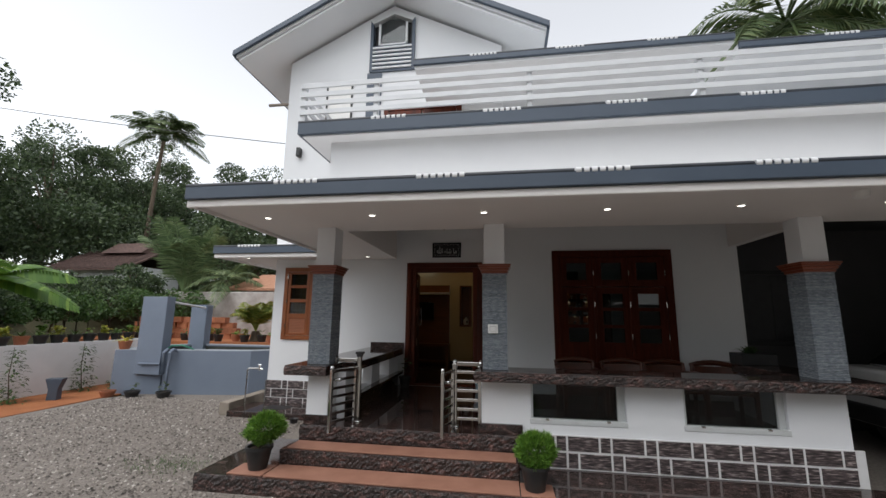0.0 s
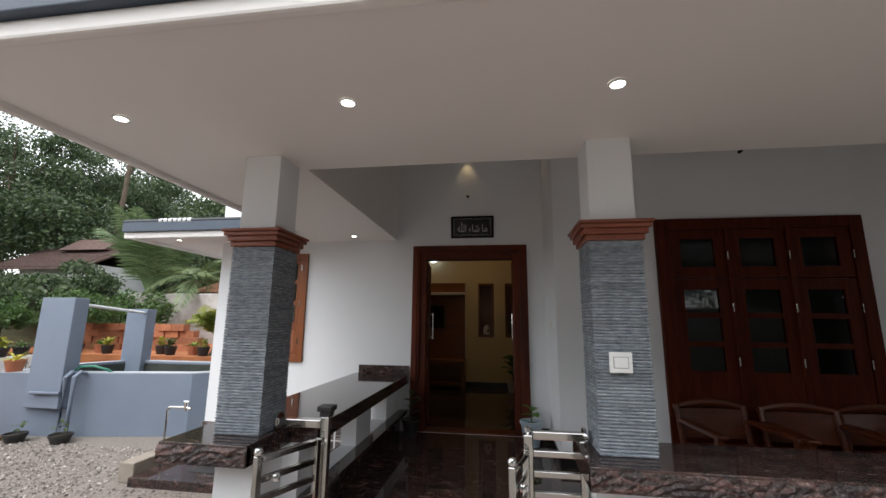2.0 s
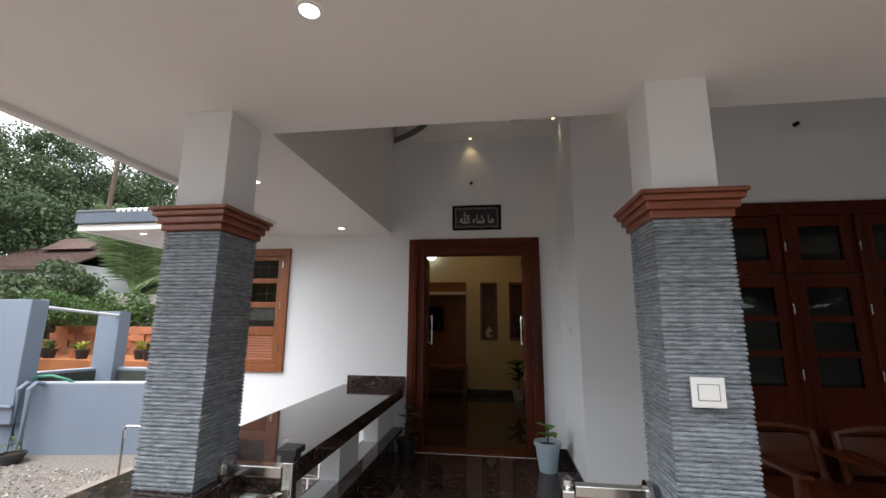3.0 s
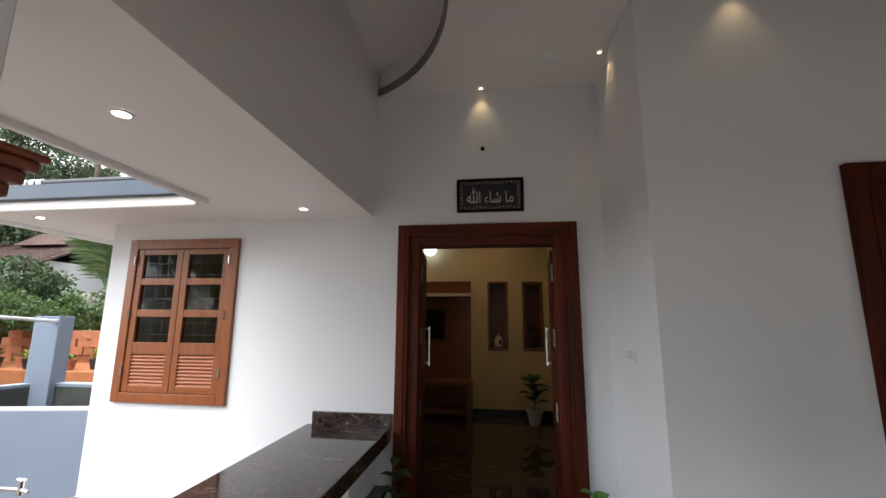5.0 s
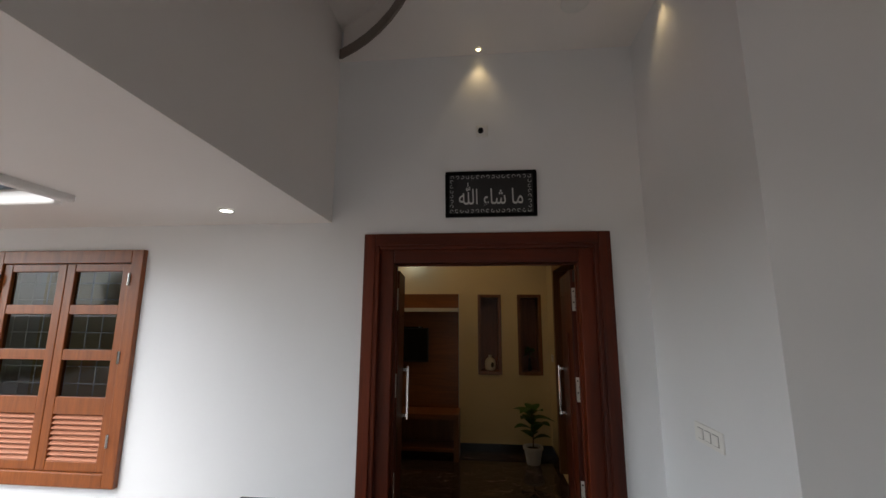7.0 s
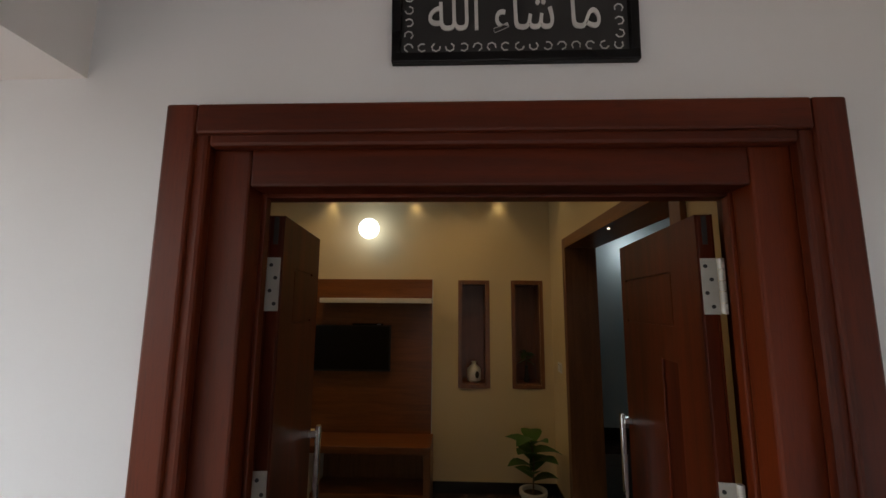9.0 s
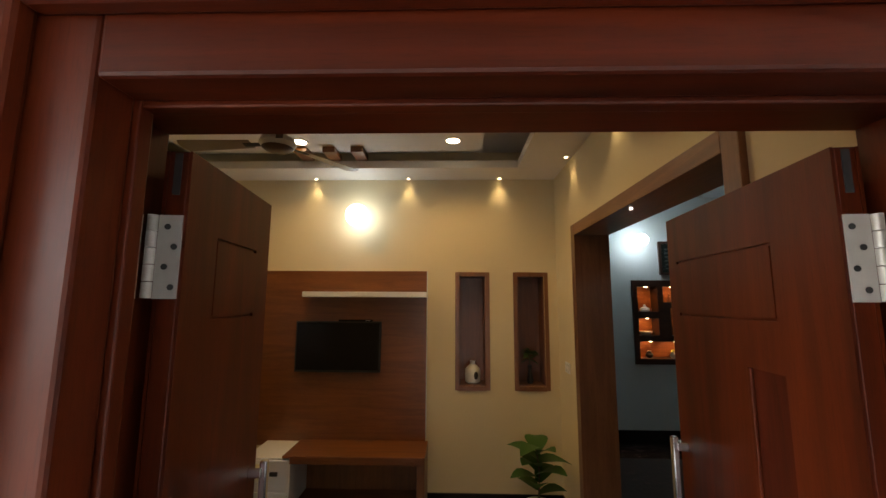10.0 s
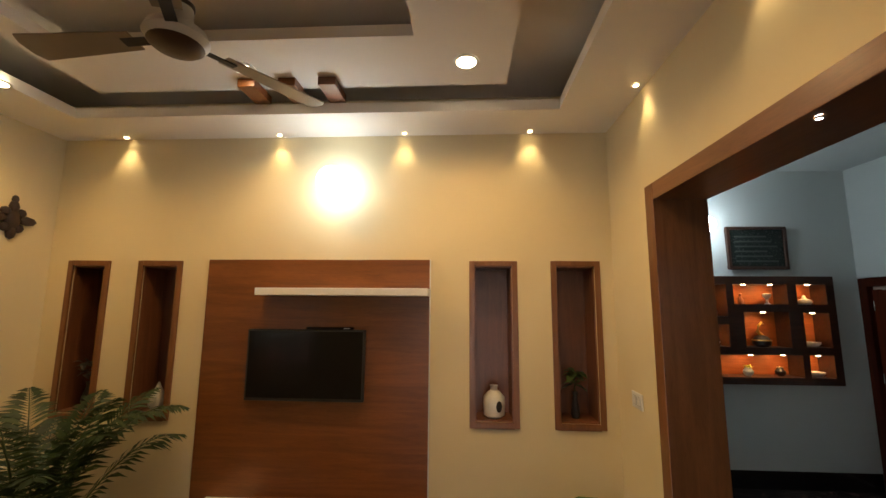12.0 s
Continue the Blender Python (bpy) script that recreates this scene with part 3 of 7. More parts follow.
part("tread_pad", G().box(-1.55, -1.20, -3.33, -3.06, 0.15, 0.162), TERRA, steps, "terracotta coloured pad", 0.003)
part("tread_pad", G().box(1.17, 1.45, -3.33, -3.06, 0.15, 0.162), TERRA, steps, "terracotta coloured pad", 0.003)
rough_edge("rough_edge", -1.16, 1.16, -2.722, 0.315, F - 0.004, steps)

# rooms
setting("floor_rooms", G().box(-0.598, 0.598, 0.0, 0.23, 0.2, F - 0.002).box(-3.0, 4.14, 0.23, 5.4, 0.2, F - 0.002), FLOORSTONE, "polished dark granite floor of the rooms", "floor")
NI = [(-2.81, -2.51), (-2.31, -2.00), (-0.073, 0.235), (0.447, 0.757)]
NZ0, NZ1 = 1.40, 2.43
xs = [-3.02, 0.84] + [v + s for p in NI for v, s in zip(p, (0.035, -0.035))]
setting("wall_living_back", G().sheet(xs, [0.2, NZ0 + 0.035, NZ1 - 0.035, 3.7], holes(*[(p + 0.035, q - 0.035, NZ0 + 0.035, NZ1 - 0.035) for p, q in NI]), 3.217, 3.50, "y"), CREAM, "cream painted back wall of the living room", "wall")
setting("wall_living_west", G().box(-3.02, -2.955, 0.23, 3.217, 0.2, 3.7), CREAM, "cream painted side wall of the living room", "wall")
setting("wall_living_front", G().sheet([-2.955, -2.11, -0.60, 0.60, 0.84], [F, 1.27, 2.43, 2.46, 3.7], holes((-0.60, 0.60, F, 2.46), (-2.955, -2.11, 1.27, 2.43)), 0.232, 0.245, "y"), CREAM, "cream painted front wall of the living room", "wall")
setting("wall_arch", G().sheet([0.23, 0.86, 2.62, 3.52], [0.2, F, 2.71, 3.7], holes((0.86, 2.62, F, 2.71)), 0.84, 1.05, "x"), CREAM, "cream painted wall with a wide cased opening", "wall")
lc = G()
lc.sheet([-2.955, -2.55, 0.457, 0.84], [0.245, 0.62, 2.875, 3.217], holes((-2.55, 0.457, 0.62, 2.875)), 3.295, 3.36, "z")
lc.sheet([-2.32, -2.15, -0.344, 0.14], [0.88, 1.20, 2.345, 2.79], holes((-2.15, -0.344, 1.20, 2.345)), 3.41, 3.47, "z")
lc.box(-2.955, 0.84, 0.245, 3.217, 3.56, 3.62)
setting("ceiling_living", lc, CEIL, "painted gypsum ceiling with recessed tray and slots", "ceiling")
setting("roof_slab", G().box(-3.24, 4.3, 0.3, 8.5, 3.70, 3.78), CEIL, "plain concrete slab over the rooms", "slab")
DX0, DX1, DZ0, DZ1 = 2.185, 3.525, 1.405, 2.45   # opening of the lit display case
setting("wall_dining_back", G().sheet([1.05, DX0 + 0.012, DX1 - 0.012, 4.2], [0.2, DZ0 + 0.012, DZ1 - 0.012, 3.7], holes((DX0 + 0.012, DX1 - 0.012, DZ0 + 0.012, DZ1 - 0.012)), 4.80, 5.08, "y"), PALE, "pale green-grey back wall of the dining room", "wall")
setting("wall_dining_arch", G().sheet([0.25, 0.86, 2.62, 4.80], [F, 2.71, 3.62], holes((0.86, 2.62, F, 2.71)), 1.052, 1.062, "x"), PALE, "pale green-grey wall beside the opening", "wall")
setting("wall_dining_east", G().sheet([-0.64, 4.02, 4.72, 4.80], [0.2, F, 2.39, 3.7], holes((4.02, 4.72, F, 2.39)), 3.78, 3.93, "x"), PALE, "pale green-grey side wall of the dining room", "wall")
setting("wall_dining_front", G().sheet([1.062, 1.82, 3.37, 3.93], [F, 1.0, 2.57, 3.62], holes((1.82, 3.37, 1.0, 2.57)), -0.688, -0.64, "y"), PALE, "pale green-grey front wall of the dining room", "wall")
setting("floor_dining_front", G().box(1.05, 4.09, -0.69, 0.0, 0.2, F - 0.003), FLOORSTONE, "polished dark granite floor by the wide window", "floor")
setting("ceiling_dining", G().box(1.062, 3.78, -0.64, 4.80, 3.54, 3.62), PALE, "plain painted dining room ceiling", "ceiling")
setting("wall_beyond_door", G().box(3.93, 5.6, 5.09, 5.19, 0.2, 3.0).box(3.93, 5.6, 3.8, 3.9, 0.2, 3.0).box(5.5, 5.6, 3.9, 5.09, 0.2, 3.0).box(3.93, 5.6, 3.8, 5.19, 2.9, 3.0).box(3.93, 5.6, 3.8, 5.19, 0.2, 0.44), PALE, "plain walls behind the inner door", "wall")
SKIRT = surf("black_granite_skirting", (0.006, 0.006, 0.007), (0.016, 0.015, 0.015), 18, 0.16, 90, 0.02, 0.0005)
setting("baseboard_living", G().box(-2.955, 0.84, 3.205, 3.217, F, F + 0.10).box(-2.955, -2.943, 0.26, 3.205, F, F + 0.10).box(0.828, 0.84, 2.66, 3.205, F, F + 0.10), SKIRT, "dark granite skirting", "baseboard")
setting("baseboard_dining", G().box(1.062, 3.768, 4.788, 4.80, F, F + 0.16).box(3.768, 3.78, -0.63, 3.96, F, F + 0.16), SKIRT, "dark granite skirting", "baseboard")
setting("baseboard_porch", G().box(0.70, 0.858, -0.012, 0.0, F, F + 0.10).box(0.858, 0.87, -0.905, 0.0, F, F + 0.10).box(0.858, 4.31, -0.917, -0.905, F, F + 0.10).box(-0.72, -0.60, -0.003, 0.0, F, F + 0.05), SKIRT, "dark granite skirting on the porch", "baseboard")

# cased opening between living and dining room
arch = thing("arch_casing", (0.94, 1.74, F), "walnut veneer casing of the wide opening", "door casing")
tagged(arch, kind="structure")
part("jamb", G().box(0.815, 1.075, 2.575, 2.66, F, 2.75), VENEER, arch, bevel=0.003)
part("jamb", G().box(0.815, 1.075, 0.82, 0.905, F, 2.75), VENEER, arch, bevel=0.003)
part("head", G().box(0.815, 1.075, 0.905, 2.575, 2.665, 2.75), wood("walnut_veneer_head", (0.14, 0.055, 0.020), (0.25, 0.105, 0.040), "y", 0.36, 0.15, 0.8), arch, bevel=0.003)

# ---- porch: columns, benches, railings ----
def column(x0, x1, y0, y1, switch=False):
    th = thing("porch_column", ((x0 + x1) / 2, (y0 + y1) / 2, 1.084), "square porch column clad in split grey slate with a red-brown capital", "column", "porch columns")
    part("shaft", G().box(x0 + 0.022, x1 - 0.022, y0 + 0.022, y1 - 0.022, 1.084, 2.665), WHITE, th, "white painted shaft", 0.004)
    cap = G()
    for z0, z1, o in ((2.105, 2.135, 0.008), (2.135, 2.165, 0.022), (2.165, 2.188, 0.036), (2.188, 2.205, 0.046)):
        cap.box(x0 - o, x1 + o, y0 - o, y1 + o, z0, z1)
    part("capital", cap, REDCAP, th, "red-brown stepped capital", 0.006)
    courses.append((th, x0, x1, y0, y1))
    return th


courses = []
col_a = column(-1.165, -0.895, -2.65, -2.38)
col_b = column(0.812, 1.082, -2.65, -2.38)
col_c = column(3.96, 4.23, -2.65, -2.38)

# low walls under the benches
lw = G().sheet([0.80, 1.31, 2.24, 2.78, 3.69, 4.20], [0.155, 0.58, 0.98], holes((1.31, 2.24, 0.58, 0.98), (2.78, 3.69, 0.58, 0.98)), -2.60, -2.42, "y")
setting("wall_low_front", lw, WHITE, "low white wall under the granite bench", "low wall", 0.003)
setting("wall_low_east", G().box(4.06, 4.20, -2.42, -0.905, F, 0.98), WHITE, "low white wall under the side bench", "low wall")
setting("pier_west", G().box(-1.15, -0.90, -2.62, -2.38, F, 0.98), WHITE, "white pier under the bench corner", "pier", 0.003)
setting("pier_west_skirt", G().box(-1.165, -0.885, -2.635, -2.365, F, 0.545), GRANITE, "dark granite foot of the white pier", "skirting", 0.003)
setting("pier_east_skirt", G().box(0.785, 1.22, -2.635, -2.40, F, 0.545), GRANITE, "dark granite foot of the low wall", "skirting", 0.003)
setting("wall_low_west", G().sheet([-2.38, -1.95, -1.42, -1.05, -0.55, 0.0], [F, 0.70, 0.98], holes((-1.95, -1.42, 0.70, 0.98), (-1.05, -0.55, 0.70, 0.98)), -0.93, -0.80, "x"), WHITE, "low white wall with openings under the side bench", "low wall", 0.003)
setting("ledge_west", G().box(-0.95, -0.70, -2.36, -0.02, 0.66, 0.695).box(-0.80, -0.785, -2.36, -0.02, F, 0.66), GRANITE, "dark granite ledge under the side bench", "ledge", 0.003)
FRAMEGREY = surf("pale_grey_frame", (0.48, 0.50, 0.50), (0.58, 0.60, 0.60), 5, 0.45, 60, 0.1, 0.001)
for u0, u1 in ((1.31, 2.24), (2.78, 3.69)):
    w = thing("low_window", ((u0 + u1) / 2, -2.6, 0.58), "low rectangular opening with pale frame and dark glass", "window", "low openings under the bench")
    tagged(w, kind="structure")
    part("sill", G().box(u0 - 0.012, u1 + 0.012, -2.607, -2.50, 0.562, 0.612), FRAMEGREY, w, "pale grey painted sill", 0.005)
    part("frame", G().box(u0 + 0.001, u0 + 0.022, -2.585, -2.52, 0.612, 0.979).box(u1 - 0.075, u1 - 0.045, -2.585, -2.52, 0.612, 0.979), FRAMEGREY, w, "pale grey painted upright", 0.004)
    part("reveal_board", G().box(u1 - 0.045, u1 - 0.001, -2.56, -2.54, 0.612, 0.979), FRAMEGREY, w)
    part("pane", G().box(u0 + 0.022, u1 - 0.075, -2.553, -2.547, 0.612, 0.979), DARKGLASS, w, "dark tinted glass")
    for x in (u0 + 0.16, u1 - 0.17):
        part("clip", G().box(x - 0.018, x + 0.018, -2.612, -2.588, 0.598, 0.616), STEEL, w, "small steel clip", 0.002)

# benches
def bench(name, boxes, rough, label):
    th = thing(name, ((boxes[0][0] + boxes[0][1]) / 2, (boxes[0][2] + boxes[0][3]) / 2, 0.98), label, "bench")
    g = G()
    for b in boxes:
        g.box(*b, 0.982, 1.084)
    part("slab", g, GRANITE, th, "polished granite top", 0.004)
    for x0, x1, y in rough:
        rough_edge("rough_edge", x0, x1, y - 0.003, 0.984, 1.072, th, 0.035)
    return th


b_w = bench("side_bench", [(-1.345, -0.70, -2.36, -0.003), (-1.345, -0.86, -2.80, -2.36)], [(-1.345, -0.86, -2.80)], "polished brown granite side bench with a rough front edge")
part("backsplash", G().box(-1.30, -0.695, -0.028, -0.003, 1.084, 1.178), GRANITE, b_w, "granite upstand against the wall", 0.003)
b_e = bench("front_bench", [(0.74, 4.46, -2.80, -2.36), (3.95, 4.46, -2.36, -0.91)], [(0.74, 4.46, -2.80)], "long polished brown granite bench with a rough front edge")

# rough tiles of the base: pieces are laid at the end of the file
setting("dado_front", G().box(1.21, 4.27, -2.621, -2.601, 0.152, 0.47), GROUT, "white-jointed base of dark strip stone tiles", "dado")
setting("dado_west", G().box(-3.26, -1.20, -0.022, -0.002, 0.02, 0.46).box(-3.262, -3.242, -0.022, 1.2, 0.02, 0.46), GROUT, "white-jointed base of dark strip stone tiles", "dado")


def swing_gate(hinge, turn, w):
    """A steel gate leaf: two square tubes, flat bars between, and a ball latch, hung on a post."""
    th = thing("steel_gate", (hinge[0], hinge[1], F), "polished steel gate leaf with flat bars, standing open", "gate", "porch gate leaves")
    m = Matrix.Translation((hinge[0], hinge[1], 0)) @ Matrix.Rotation(radians(turn), 4, "Z")

    def bx(x0, x1, y0, y1, z0, z1):
        return G().box(x0, x1, y0, y1, z0, z1, m)
    part("hinge_post", bx(0.0, 0.032, -0.016, 0.016, F + 0.02, 1.06), STEEL, th, bevel=0.004)
    part("latch_post", bx(w - 0.032, w, -0.016, 0.016, F - 0.04, 1.06), STEEL, th, bevel=0.004)
    part("top_rail", bx(0.032, w - 0.032, -0.016, 0.016, 1.03, 1.06), STEEL, th, bevel=0.004)
    for k in range(6):
        z = F + 0.05 + k * 0.085
        part("bar", bx(0.032, w - 0.032, -0.008, 0.008, z, z + 0.03), STEEL, th, bevel=0.003)
    for z in (F + 0.12, 0.98):
        part("hinge", bx(-0.012, 0.0, -0.012, 0.012, z, z + 0.05), CHROME, th, "small steel hinge", 0.002)
    for z in (0.93, 1.06):
        p = m @ Vector((w - 0.016, 0, z)) if z > 1 else m @ Vector((w - 0.10, 0.028, z))
        part("ball", G().lathe(p.x, p.y, [(0.006, p.z), (0.02, p.z + 0.006), (0.022, p.z + 0.02), (0.015, p.z + 0.034), (0.004, p.z + 0.038)], 14), CHROME, th, "chrome ball latch", smooth=True)
    return th


GLX, GLY, GRX, GRY = -0.60, -2.48, 0.50, -2.47
swing_gate((GLX - 0.016, GLY - 0.034), -115, 0.38)
swing_gate((GRX - 0.010, GRY - 0.036), -106, 0.30)
for x, y, cap in ((GLX, GLY, True), (GRX, GRY, False)):
    ps = thing("gate_post", (x, y, F), "square polished steel gate post" + (" with a black cap" if cap else ""), "post", "gate posts")
    top = 1.165 if cap else 1.12
    part("tube", G().box(x - 0.023, x + 0.023, y - 0.023, y + 0.023, F, top), STEEL, ps, bevel=0.004)
    part("foot_flange", G().box(x - 0.04, x + 0.04, y - 0.04, y + 0.04, F, F + 0.012), CHROME, ps, bevel=0.003)
    if cap:
        part("cap", G().box(x - 0.030, x + 0.030, y - 0.030, y + 0.030, 1.165, 1.195).box(x - 0.042, x + 0.042, y - 0.042, y + 0.042, 1.195, 1.222), BLACKMAT, ps, "black stepped cap", 0.004)
    else:
        part("ball", G().lathe(x, y, [(0.012, 1.12), (0.022, 1.135), (0.020, 1.155), (0.006, 1.165)], 14), CHROME, ps, smooth=True)
fp2 = thing("ladder_railing", (0.64, GRY, F), "fixed polished steel ladder panel beside the column", "railing")
part("end_post", G().box(0.755, 0.79, GRY - 0.018, GRY + 0.018, F, 1.10), STEEL, fp2, bevel=0.004)
part("top_rail", G().box(GRX + 0.024, 0.79, GRY - 0.022, GRY + 0.022, 1.10, 1.14), STEEL, fp2, bevel=0.004)
for k in range(6):
    z = F + 0.07 + k * 0.097
    part("bar", G().box(GRX + 0.024, 0.755, GRY - 0.012, GRY + 0.012, z, z + 0.03), STEEL, fp2, bevel=0.003)
part("flange", G().rod((0.791, GRY, 1.12), (0.775, GRY, 1.12), 0.045, n=20), CHROME, fp2, "chrome flange", smooth=True)
st = thing("handrail_bracket", (-0.76, GLY, 1.1), "short flat steel rail fixed to the column with a round flange", "bracket")
part("rail", G().box(-0.876, GLX - 0.024, GLY - 0.028, GLY + 0.028, 1.105, 1.148), STEEL, st, bevel=0.004)
part("flange", G().rod((-0.893, GLY, 1.126), (-0.876, GLY, 1.126), 0.048, n=20), CHROME, st, "chrome flange", smooth=True)


# ---- front door ----
def board(x0, x1, z0, z1, y0, y1):
    return G().box(x0, x1, y0, y1, z0, z1)


df = thing("door_frame", (0, 0, F), "moulded dark red-brown wooden door frame", "door frame")
tagged(df, kind="structure")
for nm, o, i, y0, y1, b in (("architrave", 0.677, 0.612, -0.030, 0.0, 0.006), ("moulding", 0.625, 0.588, -0.020, 0.012, 0.008), ("frame_board", 0.600, 0.512, 0.012, 0.075, 0.006), ("bead", 0.600, 0.505, 0.0755, 0.10, 0.003), ("rebate", 0.60, 0.583, 0.10, 0.235, 0.002)):
    top = 2.588 - (0.677 - o)
    low = 2.588 - (0.677 - i)
    for s in (-1, 1):
        part(nm, board(s * i, s * o, F, top, y0, y1), TEAK, df, bevel=b)
    if nm == "rebate":
        low = 2.447
    part(nm + "_head", board(-i, i, low, top, y0, y1), TEAK_X, df, bevel=b)
part("threshold", board(-0.60, 0.60, F, F + 0.016, 0.015, 0.21), TEAK_X, df, "worn wooden threshold", 0.002)


def leaf(hx, hy, width, turn, jamb, groove, recess):
    """A door leaf with routed grooves, hinges and pull handles; jamb is the side (+1 or -1) of its post."""
    th = thing("door_leaf", (hx, hy, F), "dark red-brown wooden door leaf with routed panels, standing open", "door", "front door leaves")
    m = Matrix.Translation((hx, hy, 0)) @ Matrix.Rotation(radians(turn), 4, "Z")
    z0, z1 = F + 0.035, 2.404
    part("board", G().box(0.0, width, -0.0155, 0.0155, z0, z1, m), TEAK, th, bevel=0.002)
    g0, g1 = groove
    cuts = [(g0, g1, 2.270, 2.2765), (g0, g1, 2.127, 2.1335), (g0, g0 + 0.004, 2.1335, 2.270), (g0, g1, 1.02, 1.0265), (g0, g1, 0.66, 0.6665), (g0, g0 + 0.004, 0.6665, 1.02)]
    if recess:
        cuts.append((recess[0], recess[1], 1.12, 2.03))
    us = [0, width] + [v for c in cuts for v in c[:2]]
    vs = [z0, z1] + [v for c in cuts for v in c[2:]]
    for s in (-1, 1):
        g = G().sheet(us, vs, holes(*cuts), s * 0.016, s * 0.0205, "y")
        g.v = [tuple(m @ Vector(v)) for v in g.v]
        f = part("face", g, TEAK, th)
        if recess:
            part("recess_bead", G().box(recess[1] - 0.012, recess[1], s * 0.0165, s * 0.0235, 1.12, 2.03, m), TEAK, f, "worn bead", 0.002)
            part("recess_panel", G().box(recess[0], recess[1] - 0.012, s * 0.0157, s * 0.0165, 1.12, 2.03, m), BIGWIN, f, "darker sunk panel")
        h = part("pull_handle", G().box(width - 0.048, width - 0.028, s * 0.045, s * 0.062, 1.46, 1.80, m), CHROME, th, "chrome pull handle", 0.004)
        for z in (1.475, 1.765):
            part("foot", G().box(width - 0.052, width - 0.024, s * 0.021, s * 0.052, z, z + 0.022, m), CHROME, h, bevel=0.003)
    for z in (2.163, 1.66, 1.12):
        hg = part("hinge", G().box(-0.003, -0.0005, -0.0155, 0.0205, z, z + 0.133, m) if jamb > 0 else G().box(-0.003, -0.0005, -0.0205, 0.0155, z, z + 0.133, m), PLATE, th, "steel butt hinge")
        c = m @ Vector((-0.006, jamb * 0.028, 0))
        for k in range(5):
            part("knuckle", G().rod((c.x, c.y, z + k * 0.0266 + 0.0008), (c.x, c.y, z + k * 0.0266 + 0.0258), 0.0075, n=12), PLATE, hg, smooth=True)
        sx = -1 if hx < 0 else 1
        part("jamb_plate", G().box(sx * 0.5795, sx * 0.5825, hy - 0.045, hy - 0.008, z, z + 0.133), PLATE, hg)
        for k in range(4):
            s = m @ Vector((-0.0032, (0.006 if k % 2 else -0.006), z + 0.018 + 0.032 * k))
            n = m.to_3x3() @ Vector((-0.0015, 0, 0))
            part("screw", G().rod(s, s + n, 0.0048, n=10), IRON, hg, "dark screw head")
            q = Vector((sx * 0.5794, hy - 0.026 + (0.006 if k % 2 else -0.006), z + 0.018 + 0.032 * k))
            part("screw", G().rod(q, q - Vector((sx * 0.0015, 0, 0)), 0.0048, n=10), IRON, hg, "dark screw head")
    part("bolt", G().box(-0.0015, -0.0004, -0.006, 0.006, 2.33, 2.40, m), IRON, th, "dark flush bolt")
    return th


leaf(-0.536, 0.20, 0.375, 96, 1, (0.105, 0.295), None)
leaf(0.522, 0.195, 0.59, 85, -1, (0.155, 0.54), (0.148, 0.258))

# plaque, camera, lamps and switches on the porch
pl = thing("wall_plaque", (0.04, 0, 2.68), "black framed plaque with white brush lettering above the door", "plaque")
part("frame", G().box(-0.215, 0.298, -0.02, -0.001, 2.68, 2.70).box(-0.215, 0.298, -0.02, -0.001, 2.93, 2.95).box(-0.215, -0.195, -0.02, -0.001, 2.70, 2.93).box(0.278, 0.298, -0.02, -0.001, 2.70, 2.93), BLACK, pl, "black frame", 0.003)
part("panel", G().box(-0.195, 0.278, -0.011, -0.002, 2.70, 2.93), BLACKMAT, pl)
INK = surf("white_lettering", (0.50, 0.50, 0.49), (0.62, 0.62, 0.60), 20, 0.6, 90, 0.1, 0.001)
tc = bpy.data.curves.new("lettering", "FONT")
tc.body = "\ufdf2 \ufe80\ufe8e\ufeb7 \ufe8e\ufee3"
tc.size, tc.extrude, tc.align_x, tc.align_y = 0.17, 0.0015, "CENTER", "CENTER"
tmp = new("lettering_source", tc)
bpy.context.view_layer.update()
lm = bpy.data.meshes.new_from_object(tmp.evaluated_get(bpy.context.evaluated_depsgraph_get()))
bpy.data.objects.remove(tmp)
co = np.array([v.co[:] for v in lm.vertices])
if len(co):
    lo, hi = co.min(0), co.max(0)
    sx, sy = 0.36 / (hi[0] - lo[0]), 0.135 / (hi[1] - lo[1])
    for v in lm.vertices:
        c = v.co.copy()
        v.co = (0.0415 + (c.x - (lo[0] + hi[0]) / 2) * sx, -0.0125 - c.z, 2.815 + (c.y - (lo[1] + hi[1]) / 2) * sy)
    part("lettering", lm, INK, pl, "white lettering")
vine = G()
for k in range(44):
    u = k / 44 * 2 * (0.44 + 0.2)
    x, z = (-0.18 + u, 2.716) if u < 0.44 else (0.26, 2.716 + u - 0.44) if u < 0.64 else (0.26 - (u - 0.64), 2.916) if u < 1.08 else (-0.18, 2.916 - (u - 1.08))
    vine.tube([(x + 0.009 * math.cos(q * 0.9 + k), -0.0125, z + 0.009 * math.sin(q * 0.9 + k)) for q in range(6)], 0.0016, 4)
part("border_scroll", vine, INK, pl, "thin white scrollwork")

cd = thing("security_camera", (-0.011, -0.0, 3.2), "small white wall box with a black lens", "camera", "wall sensors")
part("plate", G().box(-0.035, 0.03, -0.012, -0.001, 3.165, 3.235), WHITEPLASTIC, cd, bevel=0.004)
part("lens", G().rod((-0.011, -0.012, 3.198), (-0.011, -0.028, 3.198), 0.017, 0.014, 16), BLACK, cd, "black lens", smooth=True)
c2 = thing("security_camera", (2.565, -0.905, 3.25), "small black wall sensor", "camera", "wall sensors")
part("lens", G().rod((2.565, -0.905, 3.255), (2.565, -0.94, 3.255), 0.017, 0.014, 16), BLACK, c2, "black lens", smooth=True)


